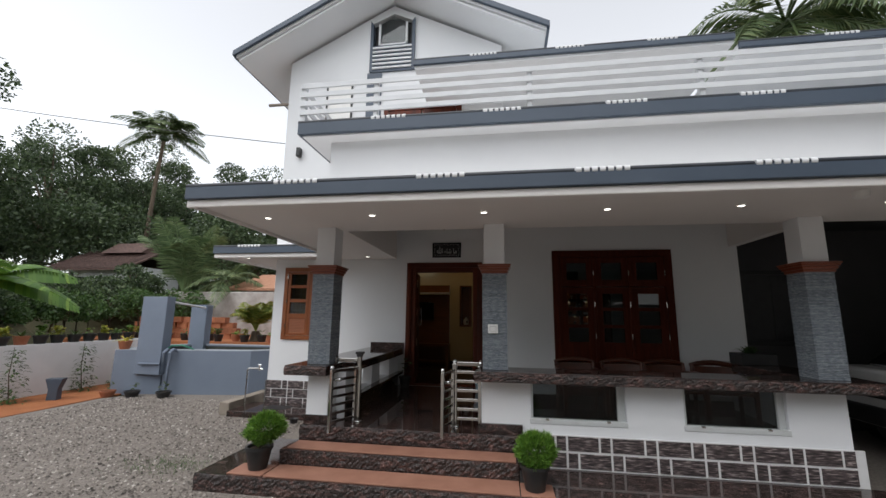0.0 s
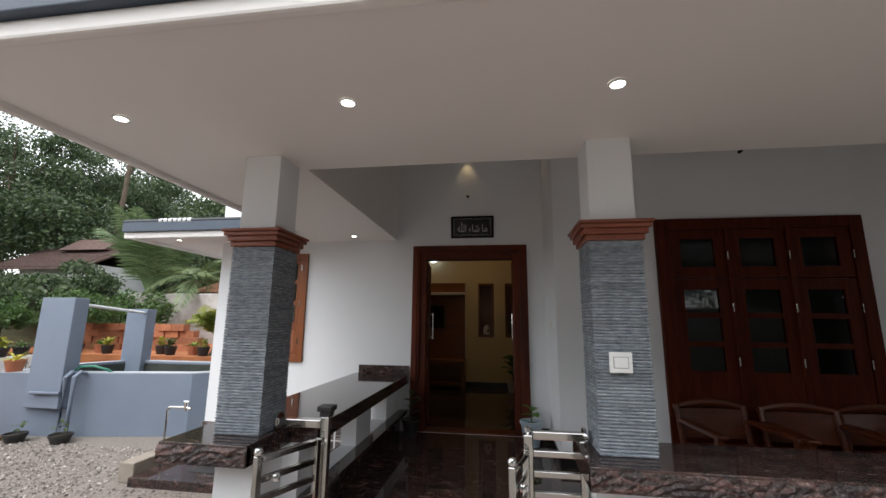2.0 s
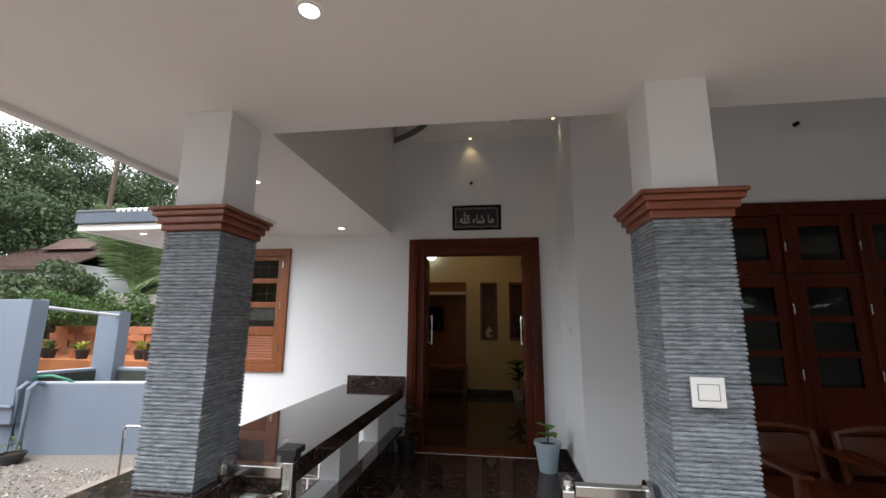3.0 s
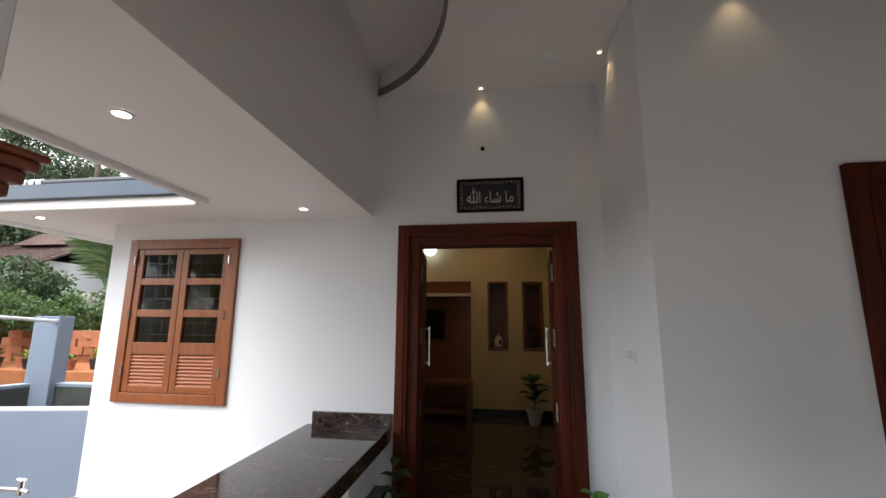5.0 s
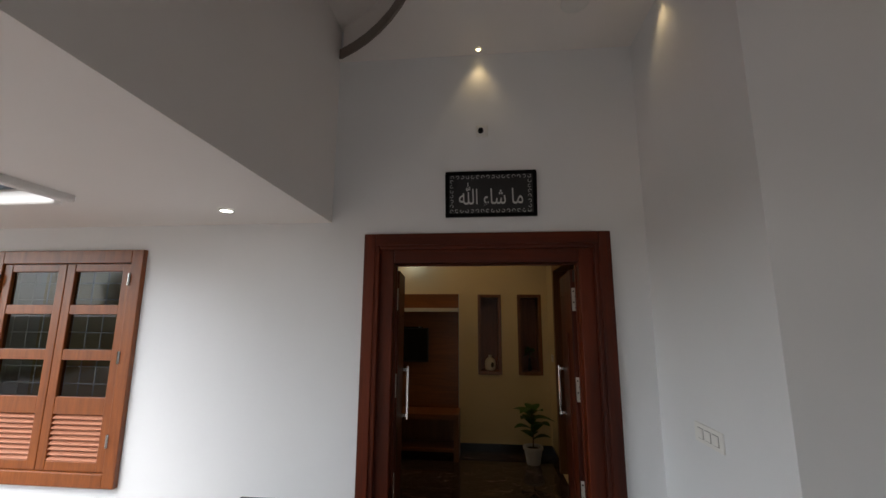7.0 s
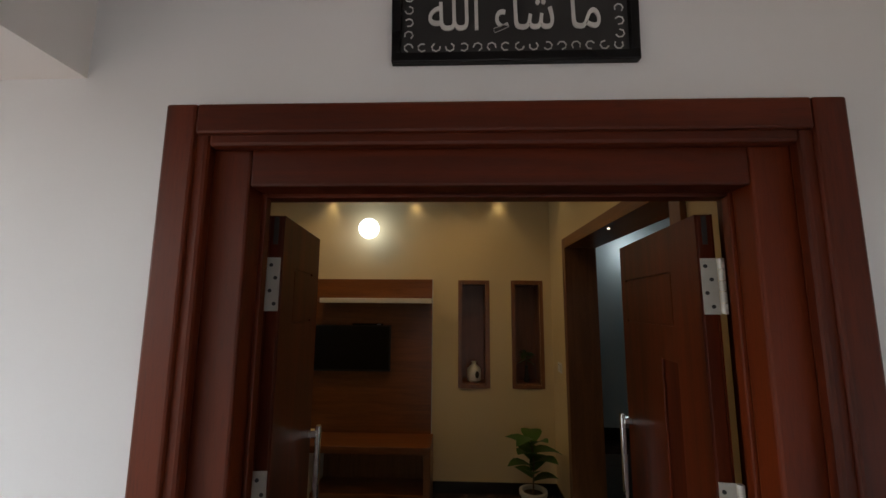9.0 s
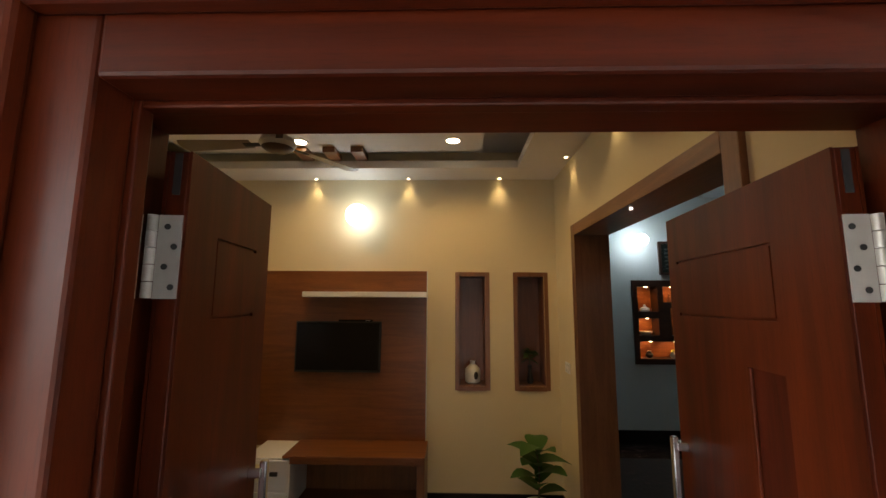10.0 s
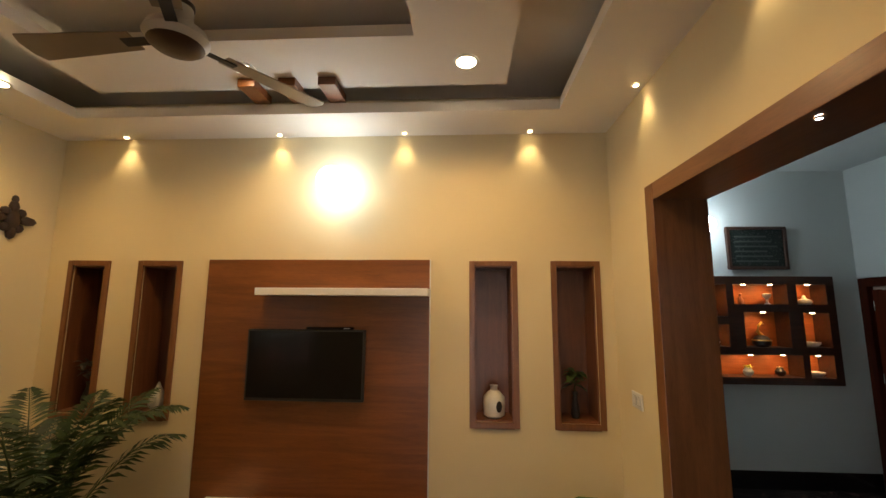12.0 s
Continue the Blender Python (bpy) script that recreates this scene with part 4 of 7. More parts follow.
def switch_plate(at, normal, w, h, buttons, label):
    th = thing("switch_plate", at, label, "switch")
    q = Vector(normal).to_track_quat("Y", "Z").to_matrix().to_4x4()
    m = Matrix.Translation(at) @ q
    part("plate", G().box(-w / 2, w / 2, 0.0005, 0.009, -h / 2, h / 2, m), WHITEPLASTIC, th, bevel=0.003)
    SWGAP = bpy.data.materials.get("switch_gap_shade") or plain("switch_gap_shade", (0.22, 0.22, 0.22), 0.6)
    for k in range(buttons):
        c = (k - (buttons - 1) / 2) * (w * 0.8 / buttons)
        # thin grey plate draws the shadow line around each button
        part("gap", G().box(c - w * 0.33 / buttons, c + w * 0.33 / buttons, 0.009, 0.0096, -h * 0.28, h * 0.28, m), SWGAP, th, "grey plate painting the shadow around the button")
        part("button", G().box(c - w * 0.3 / buttons, c + w * 0.3 / buttons, 0.009, 0.013, -h * 0.25, h * 0.25, m), WHITEPLASTIC, th, bevel=0.002)
    return th


switch_plate((0.928, -2.672, 1.51), (0, -1, 0), 0.104, 0.095, 1, "square white switch plate on the slate column")
switch_plate((0.87, -0.45, 1.665), (-1, 0, 0), 0.20, 0.075, 3, "wide white switch plate on the return wall")


def downlight(x, y, z, r, lit, label, group):
    th = thing("downlight", (x, y, z), label, "downlight", group)
    g = G()
    n = 24
    for rr, zz in ((r * 1.28, z - 0.001), (r * 1.25, z - 0.007), (r * 1.0, z - 0.008), (r * 0.97, z - 0.002)):
        g.v += [(x + rr * math.cos(i * math.tau / n), y + rr * math.sin(i * math.tau / n), zz) for i in range(n)]
    g.f = [(k * n + i, k * n + (i + 1) % n, (k + 1) * n + (i + 1) % n, (k + 1) * n + i) for k in range(3) for i in range(n)]
    part("rim", g, WHITEPLASTIC, th, smooth=True)
    part("lens", G().rod((x, y, z - 0.0015), (x, y, z - 0.005), r * 0.97, n=n), lit, th, "lit lens")
    return th


for x in (-1.469, -0.299, 0.861, 2.036, 3.199, 4.37):
    downlight(x, -3.145, 2.665, 0.030, LAMPWHITE, "small lit round downlight in the canopy", "canopy downlights")
downlight(-1.326, -0.32, 2.665, 0.030, LAMPWHITE, "small lit round downlight in the canopy", "canopy downlights")
downlight(-1.375, -1.74, 2.665, 0.032, LAMPWHITE, "small lit round downlight in the canopy", "canopy downlights")
downlight(-3.62, -0.31, 2.665, 0.030, LAMPWHITE, "small lit round downlight in the canopy", "canopy downlights")
for x in (5.4, 6.4):
    downlight(x, -1.0, CARZ, 0.042, LAMPWHITE, "small lit round downlight in the canopy", "canopy downlights")


def spot(x, y, z, power, group, aim=(0, 0, -1), color=(1.0, 0.72, 0.36), size=85):
    th = downlight(x, y, z, 0.014, LAMPWARM, "tiny lit warm spot lamp in the ceiling", group)
    d = new("spot_light", bpy.data.lights.new("spot_light", "SPOT"))
    d.data.energy, d.data.color, d.data.spot_size, d.data.spot_blend, d.data.shadow_soft_size = power, color, radians(size), 0.9, 0.015
    d.matrix_world = look((x, y, z - 0.02), (x + aim[0], y + aim[1], z - 0.02 + aim[2]))
    d.parent = th
    d.matrix_parent_inverse = base_of(th).inverted()
    return th


spot(-0.02, -0.055, 3.70, 0.7, "porch ceiling spots")
spot(0.815, -0.40, 3.70, 0.7, "porch ceiling spots")
spot(1.383, -0.98, 3.70, 0.7, "porch ceiling spots")
sd = thing("ceiling_cover", (0.47, -0.37, 3.70), "flat round white ceiling cover plate", "cover plate")
part("disc", G().lathe(0.47, -0.37, [(0.001, 3.686), (0.062, 3.688), (0.07, 3.694), (0.07, 3.699)], 28), WHITEPLASTIC, sd, smooth=True)
dm = thing("dome_camera", (3.887, -3.49, 2.6), "small white dome camera under the canopy", "camera")
part("dome", G().lathe(3.887, -3.49, [(0.03, 2.60), (0.05, 2.615), (0.052, 2.64), (0.052, 2.664)], 20), WHITEPLASTIC, dm, smooth=True)


# ---- windows ----
def sash(parent, x0, x1, z0, z1, y, wood_mat, rows, louvre=None, rail=0.055, glass=None):
    """A window leaf in the plane y: stiles, rails, panes, and a louvre field below where given."""
    s = part("sash", G().box(x0, x0 + rail, y, y + 0.04, z0, z1).box(x1 - rail, x1, y, y + 0.04, z0, z1), wood_mat, parent, bevel=0.004)
    edges = [z0] + ([louvre[0], louvre[1]] if louvre else []) + [v for r in rows for v in r] + [z1]
    for lo, hi in zip(edges[::2], edges[1::2]):
        part("rail", G().box(x0 + rail, x1 - rail, y + 0.002, y + 0.038, lo, hi), wood_mat, s, bevel=0.003)
    for lo, hi in rows:
        part("pane", G().box(x0 + rail, x1 - rail, y + 0.018, y + 0.023, lo, hi), glass or DARKGLASS, s, "dark window glass")
    if louvre:
        n = int((louvre[1] - louvre[0]) / 0.027)
        for k in range(n):
            z = louvre[0] + (k + 0.5) * (louvre[1] - louvre[0]) / n
            mm = Matrix.Translation(((x0 + x1) / 2, y + 0.02, z)) @ Matrix.Rotation(radians(38), 4, "X")
            w = (x1 - x0) / 2 - rail
            part("louvre_slat", G().box(-w, w, -0.019, 0.019, -0.0035, 0.0035, mm), LOUVRE, s)
    return s


wl = thing("window_1", (-2.53, 0, 1.19), "orange teak window with six panes above louvres, closed", "window")
tagged(wl, kind="structure")
X0, X1, Z0, Z1 = -3.033, -2.025, 1.188, 2.514
part("frame", G().box(X0, X0 + 0.075, -0.03, 0.06, Z0, Z1).box(X1 - 0.075, X1, -0.03, 0.06, Z0, Z1), ORANGE, wl, bevel=0.004)
part("frame_head", G().box(X0 + 0.075, X1 - 0.075, -0.03, 0.06, Z1 - 0.08, Z1).box(X0 + 0.075, X1 - 0.075, -0.03, 0.06, Z0, Z0 + 0.075), ORANGE, wl, bevel=0.004)
xm = (X0 + X1) / 2
for a0, a1 in ((X0 + 0.078, xm - 0.002), (xm + 0.002, X1 - 0.078)):
    sash(wl, a0, a1, Z0 + 0.078, Z1 - 0.083, -0.018, ORANGE, [(1.66, 1.865), (1.925, 2.13), (2.185, 2.385)], (1.315, 1.565), glass=MIDGLASS)
gr = G()
for k in range(9):
    gr.rod((X0 + 0.10 + k * 0.101, 0.07, 1.60), (X0 + 0.10 + k * 0.101, 0.07, Z1 - 0.08), 0.0035, n=6)
for k in range(9):
    gr.rod((X0 + 0.08, 0.07, 1.62 + k * 0.1), (X1 - 0.08, 0.07, 1.62 + k * 0.1), 0.0035, n=6)
part("grille", gr, RAILWHITE, wl, "thin pale grille behind the glass")
for xx in (X0 + 0.07, X1 - 0.07):
    for z in (1.40, 1.85, 2.30):
        part("hinge", G().rod((xx, -0.034, z), (xx, -0.034, z + 0.07), 0.007, n=8), STEEL, wl, "small steel hinge")

wb = thing("window_2", (2.6, -0.905, 1.0), "wide dark wooden window with three columns of small panes, closed", "window")
tagged(wb, kind="structure")
X0, X1, Z0, Z1 = 1.766, 3.427, 0.94, 2.626
part("frame", G().box(X0, X0 + 0.10, -0.945, -0.84, Z0, Z1).box(X1 - 0.10, X1, -0.945, -0.84, Z0, Z1), BIGWIN, wb, bevel=0.005)
part("frame_head", G().box(X0 + 0.1, X1 - 0.1, -0.945, -0.84, Z1 - 0.10, Z1).box(X0 + 0.1, X1 - 0.1, -0.945, -0.84, Z0, Z0 + 0.08), BIGWIN, wb, bevel=0.005)
part("lower_panel", G().box(X0, X1, -0.935, -0.906, F + 0.102, Z0 - 0.002), BIGWIN, wb, "dark wooden panel below the panes", 0.004)
wcol = (X1 - X0 - 0.2) / 3
for k in range(3):
    a0 = X0 + 0.1 + k * wcol
    sash(wb, a0 + 0.004, a0 + wcol - 0.004, Z0 + 0.083, 2.085, -0.93, BIGWIN, [(1.30, 1.50), (1.545, 1.745), (1.79, 1.99)], rail=0.10)
    sash(wb, a0 + 0.004, a0 + wcol - 0.004, 2.092, Z1 - 0.103, -0.93, BIGWIN, [(2.19, 2.44)], rail=0.10)
    part("mullion_bead", G().box(a0 - 0.02, a0 + 0.02, -0.952, -0.93, Z0 + 0.083, Z1 - 0.1), BIGWIN, wb, bevel=0.004)
    for z in (1.35, 1.80, 2.25):
        part("hinge", G().rod((a0 + wcol - 0.012, -0.955, z), (a0 + wcol - 0.012, -0.955, z + 0.07), 0.006, n=8), STEEL, wb, "small steel hinge")
wc = thing("window_3", (5.4, 0.3, 1.28), "dark window in the car port wall", "window")
tagged(wc, kind="structure")
part("frame", G().box(4.92, 5.0, 0.27, 0.36, 1.24, 2.45).box(5.77, 5.85, 0.27, 0.36, 1.24, 2.45).box(5.0, 5.77, 0.27, 0.36, 2.38, 2.45).box(5.0, 5.77, 0.27, 0.36, 1.24, 1.31), BLACKMAT, wc, bevel=0.004)
part("shutter", G().box(5.0, 5.385, 0.29, 0.33, 1.31, 2.38).box(5.39, 5.77, 0.29, 0.33, 1.31, 2.38), BLACKMAT, wc, "closed dark shutters", 0.004)

# ---- upper storey details ----
gd = thing("balcony_door", (-0.46, 0, 3.96), "brown wooden balcony door", "door")
tagged(gd, kind="structure")
part("leaf", G().box(-1.12, -0.48, -0.04, 0.0, 3.96, 5.56).box(-0.45, 0.20, -0.04, 0.0, 3.96, 5.56), TEAK, gd, bevel=0.005)
part("frame", G().box(-1.22, -1.13, -0.05, 0.003, 3.96, 5.66).box(0.21, 0.30, -0.05, 0.003, 3.96, 5.66).box(-1.13, 0.21, -0.05, 0.003, 5.57, 5.66), TEAK, gd, bevel=0.004)
gwn = thing("gable_window", (-1.1, 0, 6.5), "pointed gable window with blue-grey louvres below", "window")
tagged(gwn, kind="structure")
fr = G()
fr.prism([(-1.56, 6.44), (-1.50, 6.44), (-1.50, 7.5), (-1.56, 7.58)], "y", -0.05, 0.06).prism([(-0.70, 6.44), (-0.64, 6.44), (-0.64, 7.58), (-0.70, 7.5)], "y", -0.05, 0.06)
part("frame", fr, SLATE, gwn)
part("panel", G().box(-1.50, -0.70, -0.03, 0.05, 6.44, 7.02), SLATE, gwn, "blue-grey panel")
for k in range(6):
    z = 6.50 + k * 0.088
    part("louvre", G().box(-1.50, -0.70, -0.06, -0.03, z, z + 0.03), WHITE, gwn, "pale louvre strip")
part("pane", G().prism([(-1.40, 7.05), (-0.80, 7.05), (-0.80, 7.52), (-1.1, 7.70), (-1.40, 7.52)], "y", 0.02, 0.026), GLASS, gwn, "dark glass")
part("muntin", G().box(-1.40, -1.36, -0.02, 0.03, 7.03, 7.52).box(-0.84, -0.80, -0.02, 0.03, 7.03, 7.52).box(-1.40, -0.80, -0.02, 0.03, 7.02, 7.06), WHITE, gwn, "white glazing bar")
# black board behind the pane paints the unlit inside
part("backing", G().box(-1.52, -0.68, 0.12, 0.16, 6.4, 7.7), BLACKMAT, gwn, "black board standing in for the shade inside the gable")
part("drop_band", G().box(-1.60, -1.30, -0.03, 0.0, 5.2, 6.42), SLATE, gwn, "blue-grey painted band")
uw = thing("upper_window", (-2.2, 0, 5.5), "narrow upper window with black bars", "window")
tagged(uw, kind="structure")
part("frame", G().box(-2.44, -2.41, -0.03, 0.01, 5.2, 6.26).box(-1.92, -1.89, -0.03, 0.01, 5.2, 6.26).box(-2.41, -1.92, -0.03, 0.01, 6.22, 6.26), BLACKMAT, uw)
part("pane", G().box(-2.41, -1.92, -0.01, -0.004, 5.2, 6.22), WHITEPLASTIC, uw, "pale blind")
ul = thing("wall_lamp", (-2.93, 0, 4.75), "small black up-and-down wall lamp", "lamp")
part("body", G().box(-2.97, -2.89, -0.1, 0.0, 4.72, 4.90), BLACKMAT, ul, bevel=0.01)
part("rain_spout", G().rod((-3.20, 0.10, 5.95), (-3.55, -0.22, 5.76), 0.03, n=10), LATERITE, roof, "short pale rain spout", smooth=True)

br = thing("balcony_railing", (2.0, -2.7, 3.97), "white painted balcony railing with four flat rails", "railing")
for x in (-1.40, -0.46, 1.37, 3.19, 5.0, 6.8):
    part("post", G().box(x - 0.03, x + 0.03, -2.72, -2.66, 3.955, 4.50), RAILWHITE, br, bevel=0.004)
for k in range(4):
    z = 4.075 + k * 0.118
    part("rail", G().box(-1.43, 6.9, -2.745, -2.72, z, z + 0.062), RAILWHITE, br, bevel=0.004)
    part("side_rail", G().box(-1.445, -1.42, -2.72, -0.06, z, z + 0.062), RAILWHITE, br, bevel=0.004)
for y in (-1.6, -0.5):
    part("post", G().box(-1.42, -1.36, y - 0.03, y + 0.03, 3.955, 4.50), RAILWHITE, br, bevel=0.004)

# ---- living room ----
tvp = thing("wall_panel_veneer", (-1.06, 3.2, F), "walnut veneer wall panel behind the television", "wall panel")
tagged(tvp, kind="structure")
part("board", G().box(-1.80, -0.327, 3.185, 3.213, 0.93, 2.436), PANEL, tvp, bevel=0.003)
part("edge_strip", G().box(-0.327, -0.321, 3.183, 3.213, 0.93, 2.436), RAILWHITE, tvp, "pale edge strip")
sh = thing("wall_shelf", (-0.86, 3.1, 2.2), "white floating wall shelf above the television", "shelf")
part("board", G().box(-1.40, -0.325, 3.04, 3.183, 2.20, 2.246), WHITEPLASTIC, sh, bevel=0.003)
tv = thing("television", (-1.1, 3.14, 1.55), "flat black television on the walnut panel, switched off", "television")
part("body", G().box(-1.474, -0.722, 3.135, 3.165, 1.553, 1.988), BLACKMAT, tv, "black case", 0.006)
part("screen", G().box(-1.460, -0.736, 3.1325, 3.1345, 1.572, 1.976), BLACK, tv, "dark glossy screen")
part("mount", G().box(-1.2, -1.0, 3.165, 3.185, 1.7, 1.9), IRON, tv)
stb = thing("set_top_box", (-1.0, 3.12, 1.99), "small black box standing on the television's edge", "set-top box")
part("case", G().box(-1.10, -0.80, 3.137, 3.163, 1.988, 2.004), BLACK, stb, bevel=0.003)
part("status_light", G().box(-0.86, -0.82, 3.1362, 3.137, 1.994, 1.998), RAILWHITE, stb)
un = thing("tv_unit", (-1.0, 3.0, F), "low walnut television bench with a white drawer box", "tv unit")
part("top_board", G().box(-1.40, -0.305, 2.80, 3.185, 0.925, 0.985), PANEL, un, bevel=0.004)
part("side_panel", G().box(-0.365, -0.305, 2.805, 3.185, F, 0.925), VENEER, un, bevel=0.003)
part("back_panel", G().box(-1.33, -0.365, 3.165, 3.183, F, 0.925), VENEER, un)
part("low_shelf", G().box(-1.33, -0.365, 2.82, 3.165, 0.56, 0.60), PANEL, un, bevel=0.003)
dr = part("drawer_box", G().box(-1.69, -1.335, 2.80, 3.185, F + 0.02, 0.972), WHITEPLASTIC, un, "white drawer box", 0.004)
part("drawer_front", G().box(-1.68, -1.345, 2.788, 2.80, 0.74, 0.955), WHITEPLASTIC, dr, bevel=0.003)
part("drawer_front", G().box(-1.68, -1.345, 2.788, 2.80, F + 0.04, 0.725), WHITEPLASTIC, dr, bevel=0.003)
part("drawer_pull", G().box(-1.48, -1.42, 2.772, 2.788, 0.845, 0.875), IRON, dr, "small black pull", 0.003)

for k, (p, q) in enumerate(NI):
    nb = thing("wall_niche", ((p + q) / 2, 3.3, NZ0), "tall narrow veneered wall niche", "niche", "living room niches")
    tagged(nb, kind="structure")
    o = 0.035
    part("casing", G().box(p, p + o, 3.205, 3.225, NZ0, NZ1).box(q - o, q, 3.205, 3.225, NZ0, NZ1).box(p + o, q - o, 3.205, 3.225, NZ1 - o, NZ1).box(p + o, q - o, 3.205, 3.225, NZ0, NZ0 + o), VENEER, nb, bevel=0.003)
    part("side", G().box(p + o, p + o + 0.008, 3.225, 3.49, NZ0 + o, NZ1 - o).box(q - o - 0.008, q - o, 3.225, 3.49, NZ0 + o, NZ1 - o), NICHE, nb)
    part("top_bottom", G().box(p + o + 0.008, q - o - 0.008, 3.225, 3.49, NZ1 - o - 0.008, NZ1 - o).box(p + o + 0.008, q - o - 0.008, 3.225, 3.49, NZ0 + o, NZ0 + o + 0.008), NICHE, nb)
    part("back", G().box(p + o + 0.008, q - o - 0.008, 3.43, 3.445, NZ0 + o + 0.008, NZ1 - o - 0.008), NICHE, nb)
NF = NZ0 + 0.043
jug = thing("ceramic_jug", (0.085, 3.30, NF), "cream ceramic jug with a dark oval opening", "jug")
part("body", G().lathe(0.085, 3.31, [(0.045, NF), (0.066, NF + 0.015), (0.070, NF + 0.09), (0.066, NF + 0.125), (0.04, NF + 0.155), (0.024, NF + 0.165), (0.022, NF + 0.185), (0.028, NF + 0.195)], 24), WHITEPOT, jug, smooth=True)
hole = G()
hm = Matrix.Translation((0.112, 3.246, NF + 0.075)) @ Matrix.Rotation(radians(25), 4, "Z") @ Matrix.Diagonal((0.022, 0.006, 0.036, 1))
hole.lathe(0, 0, [(0.01, -1), (0.7, -0.7), (1, 0), (0.7, 0.7), (0.01, 1)], 14)
hole.v = [tuple(hm @ Vector(v)) for v in hole.v]
part("opening", hole, BLACKMAT, jug, "dark oval opening", smooth=True)


def leaf_blade(base, way, length, width, droop=0.25, n=5, up=Vector((0, 0, 1))):
    """A curved pointed leaf, folded a little along its middle."""
    base, way = Vector(base), Vector(way).normalized()
    side = way.cross(up)
    side = side.normalized() if side.length > 1e-3 else Vector((1, 0, 0))
    v, f = [], []
    for k in range(n + 1):
        t = k / n
        c = base + way * (length * t) - Vector((0, 0, 1)) * (droop * length * t * t)
        w = width * math.sin(math.pi * min(0.98, 0.12 + 0.86 * t)) * 0.5
        lift = Vector((0, 0, 1)) * (0.25 * w)
        v += [tuple(c - side * w + lift), tuple(c), tuple(c + side * w + lift)]
        if k:
            o = (k - 1) * 3
            f += [(o, o + 1, o + 4, o + 3), (o + 1, o + 2, o + 5, o + 4)]
    return v, f


def pot(parent, x, y, z, r, h, mat, rim=0.012):
    part("pot", G().lathe(x, y, [(r * 0.72, z), (r * 0.74, z + 0.01), (r, z + h - 0.03), (r + rim, z + h - 0.028), (r + rim, z + h), (r - 0.012, z + h), (r - 0.02, z + h - 0.03)], 24), mat, parent, smooth=True)
    part("earth", G().rod((x, y, z + h - 0.05), (x, y, z + h - 0.028), r - 0.02, n=18), EARTH, parent, "dark potting earth")


def big_leaf_plant(name, x, y, z, pr, ph, pmat, hgt, leaves, lmat, label, seed, size=0.2):
    th = thing(name, (x, y, z), label, "potted plant")
    r = random.Random(seed)
    pot(th, x, y, z, pr, ph, pmat)
    part("stem", G().tube([(x, y, z + ph - 0.03), (x + 0.01, y, z + ph + hgt * 0.5), (x - 0.01, y + 0.01, z + ph + hgt * 0.9)], [0.009, 0.007, 0.004], 6), BARK, th, smooth=True)
    for k in range(leaves):
        zz = z + ph + hgt * (0.15 + 0.8 * k / leaves)
        ang = k * 2.4 + r.uniform(-0.3, 0.3)
        way = (math.cos(ang), math.sin(ang), r.uniform(0.2, 0.9))
        L = size * r.uniform(0.8, 1.2)
        g = G().add(*leaf_blade((x, y, zz), way, L, L * 0.62, 0.35))
        part("leaf", g, lmat, th, smooth=True)
    return th


big_leaf_plant("fiddle_leaf_plant", 0.56, 2.86, F, 0.105, 0.19, WHITEPOT, 0.46, 13, leafy("fiddle_leaf", (0.03, 0.085, 0.015), (0.05, 0.13, 0.022), (0.08, 0.18, 0.035)), "broad-leaved potted plant in a white pot", 3, 0.255)
nv = thing("niche_vase", (0.60, 3.32, NF), "slim dark vase with green leaves in a niche", "vase")
part("vase", G().lathe(0.60, 3.32, [(0.022, NF), (0.03, NF + 0.03), (0.014, NF + 0.12), (0.018, NF + 0.16)], 16), BLACKMAT, nv, smooth=True)
gl = G()
rr = random.Random(5)
for k in range(26):
    a = k * 2.4
    gl.add(*leaf_blade((0.60 + rr.uniform(-0.02, 0.02), 3.31, NF + 0.2 + rr.uniform(0, 0.09)), (math.cos(a), math.sin(a) * 0.6, rr.uniform(-0.3, 0.8)), 0.075, 0.045, 0.4, 3))
part("foliage", gl, LEAF_MID, nv, "green leaves", smooth=True)
part("stalk", G().tube([(0.60, 3.32, NF + 0.12), (0.60, 3.315, NF + 0.26)], 0.004, 6), LEAF_DARK, nv)
n1 = thing("dried_flowers", (-2.66, 3.32, NF), "grey dried flowers in a dark vase", "vase")
part("vase", G().lathe(-2.66, 3.33, [(0.03, NF), (0.045, NF + 0.06), (0.02, NF + 0.14), (0.028, NF + 0.17)], 16), BLACKMAT, n1, smooth=True)
gl = G()
for k in range(30):
    a = k * 2.4
    gl.add(*leaf_blade((-2.66 + rr.uniform(-0.05, 0.05), 3.30, NF + 0.21 + rr.uniform(0, 0.09)), (math.cos(a), math.sin(a) * 0.4, rr.uniform(-0.2, 0.8)), 0.06, 0.035, 0.4, 3))
part("blooms", gl, leafy("dried_bloom", (0.06, 0.065, 0.05), (0.12, 0.12, 0.1), (0.2, 0.19, 0.16)), n1, smooth=True)
n2 = thing("niche_figurine", (-2.15, 3.30, NF), "pale ceramic drop-shaped figurine in a niche", "figurine")
part("body", G().lathe(-2.15, 3.30, [(0.03, NF), (0.05, NF + 0.03), (0.052, NF + 0.07), (0.03, NF + 0.12), (0.012, NF + 0.16), (0.004, NF + 0.18)], 18), WHITEPOT, n2, smooth=True)

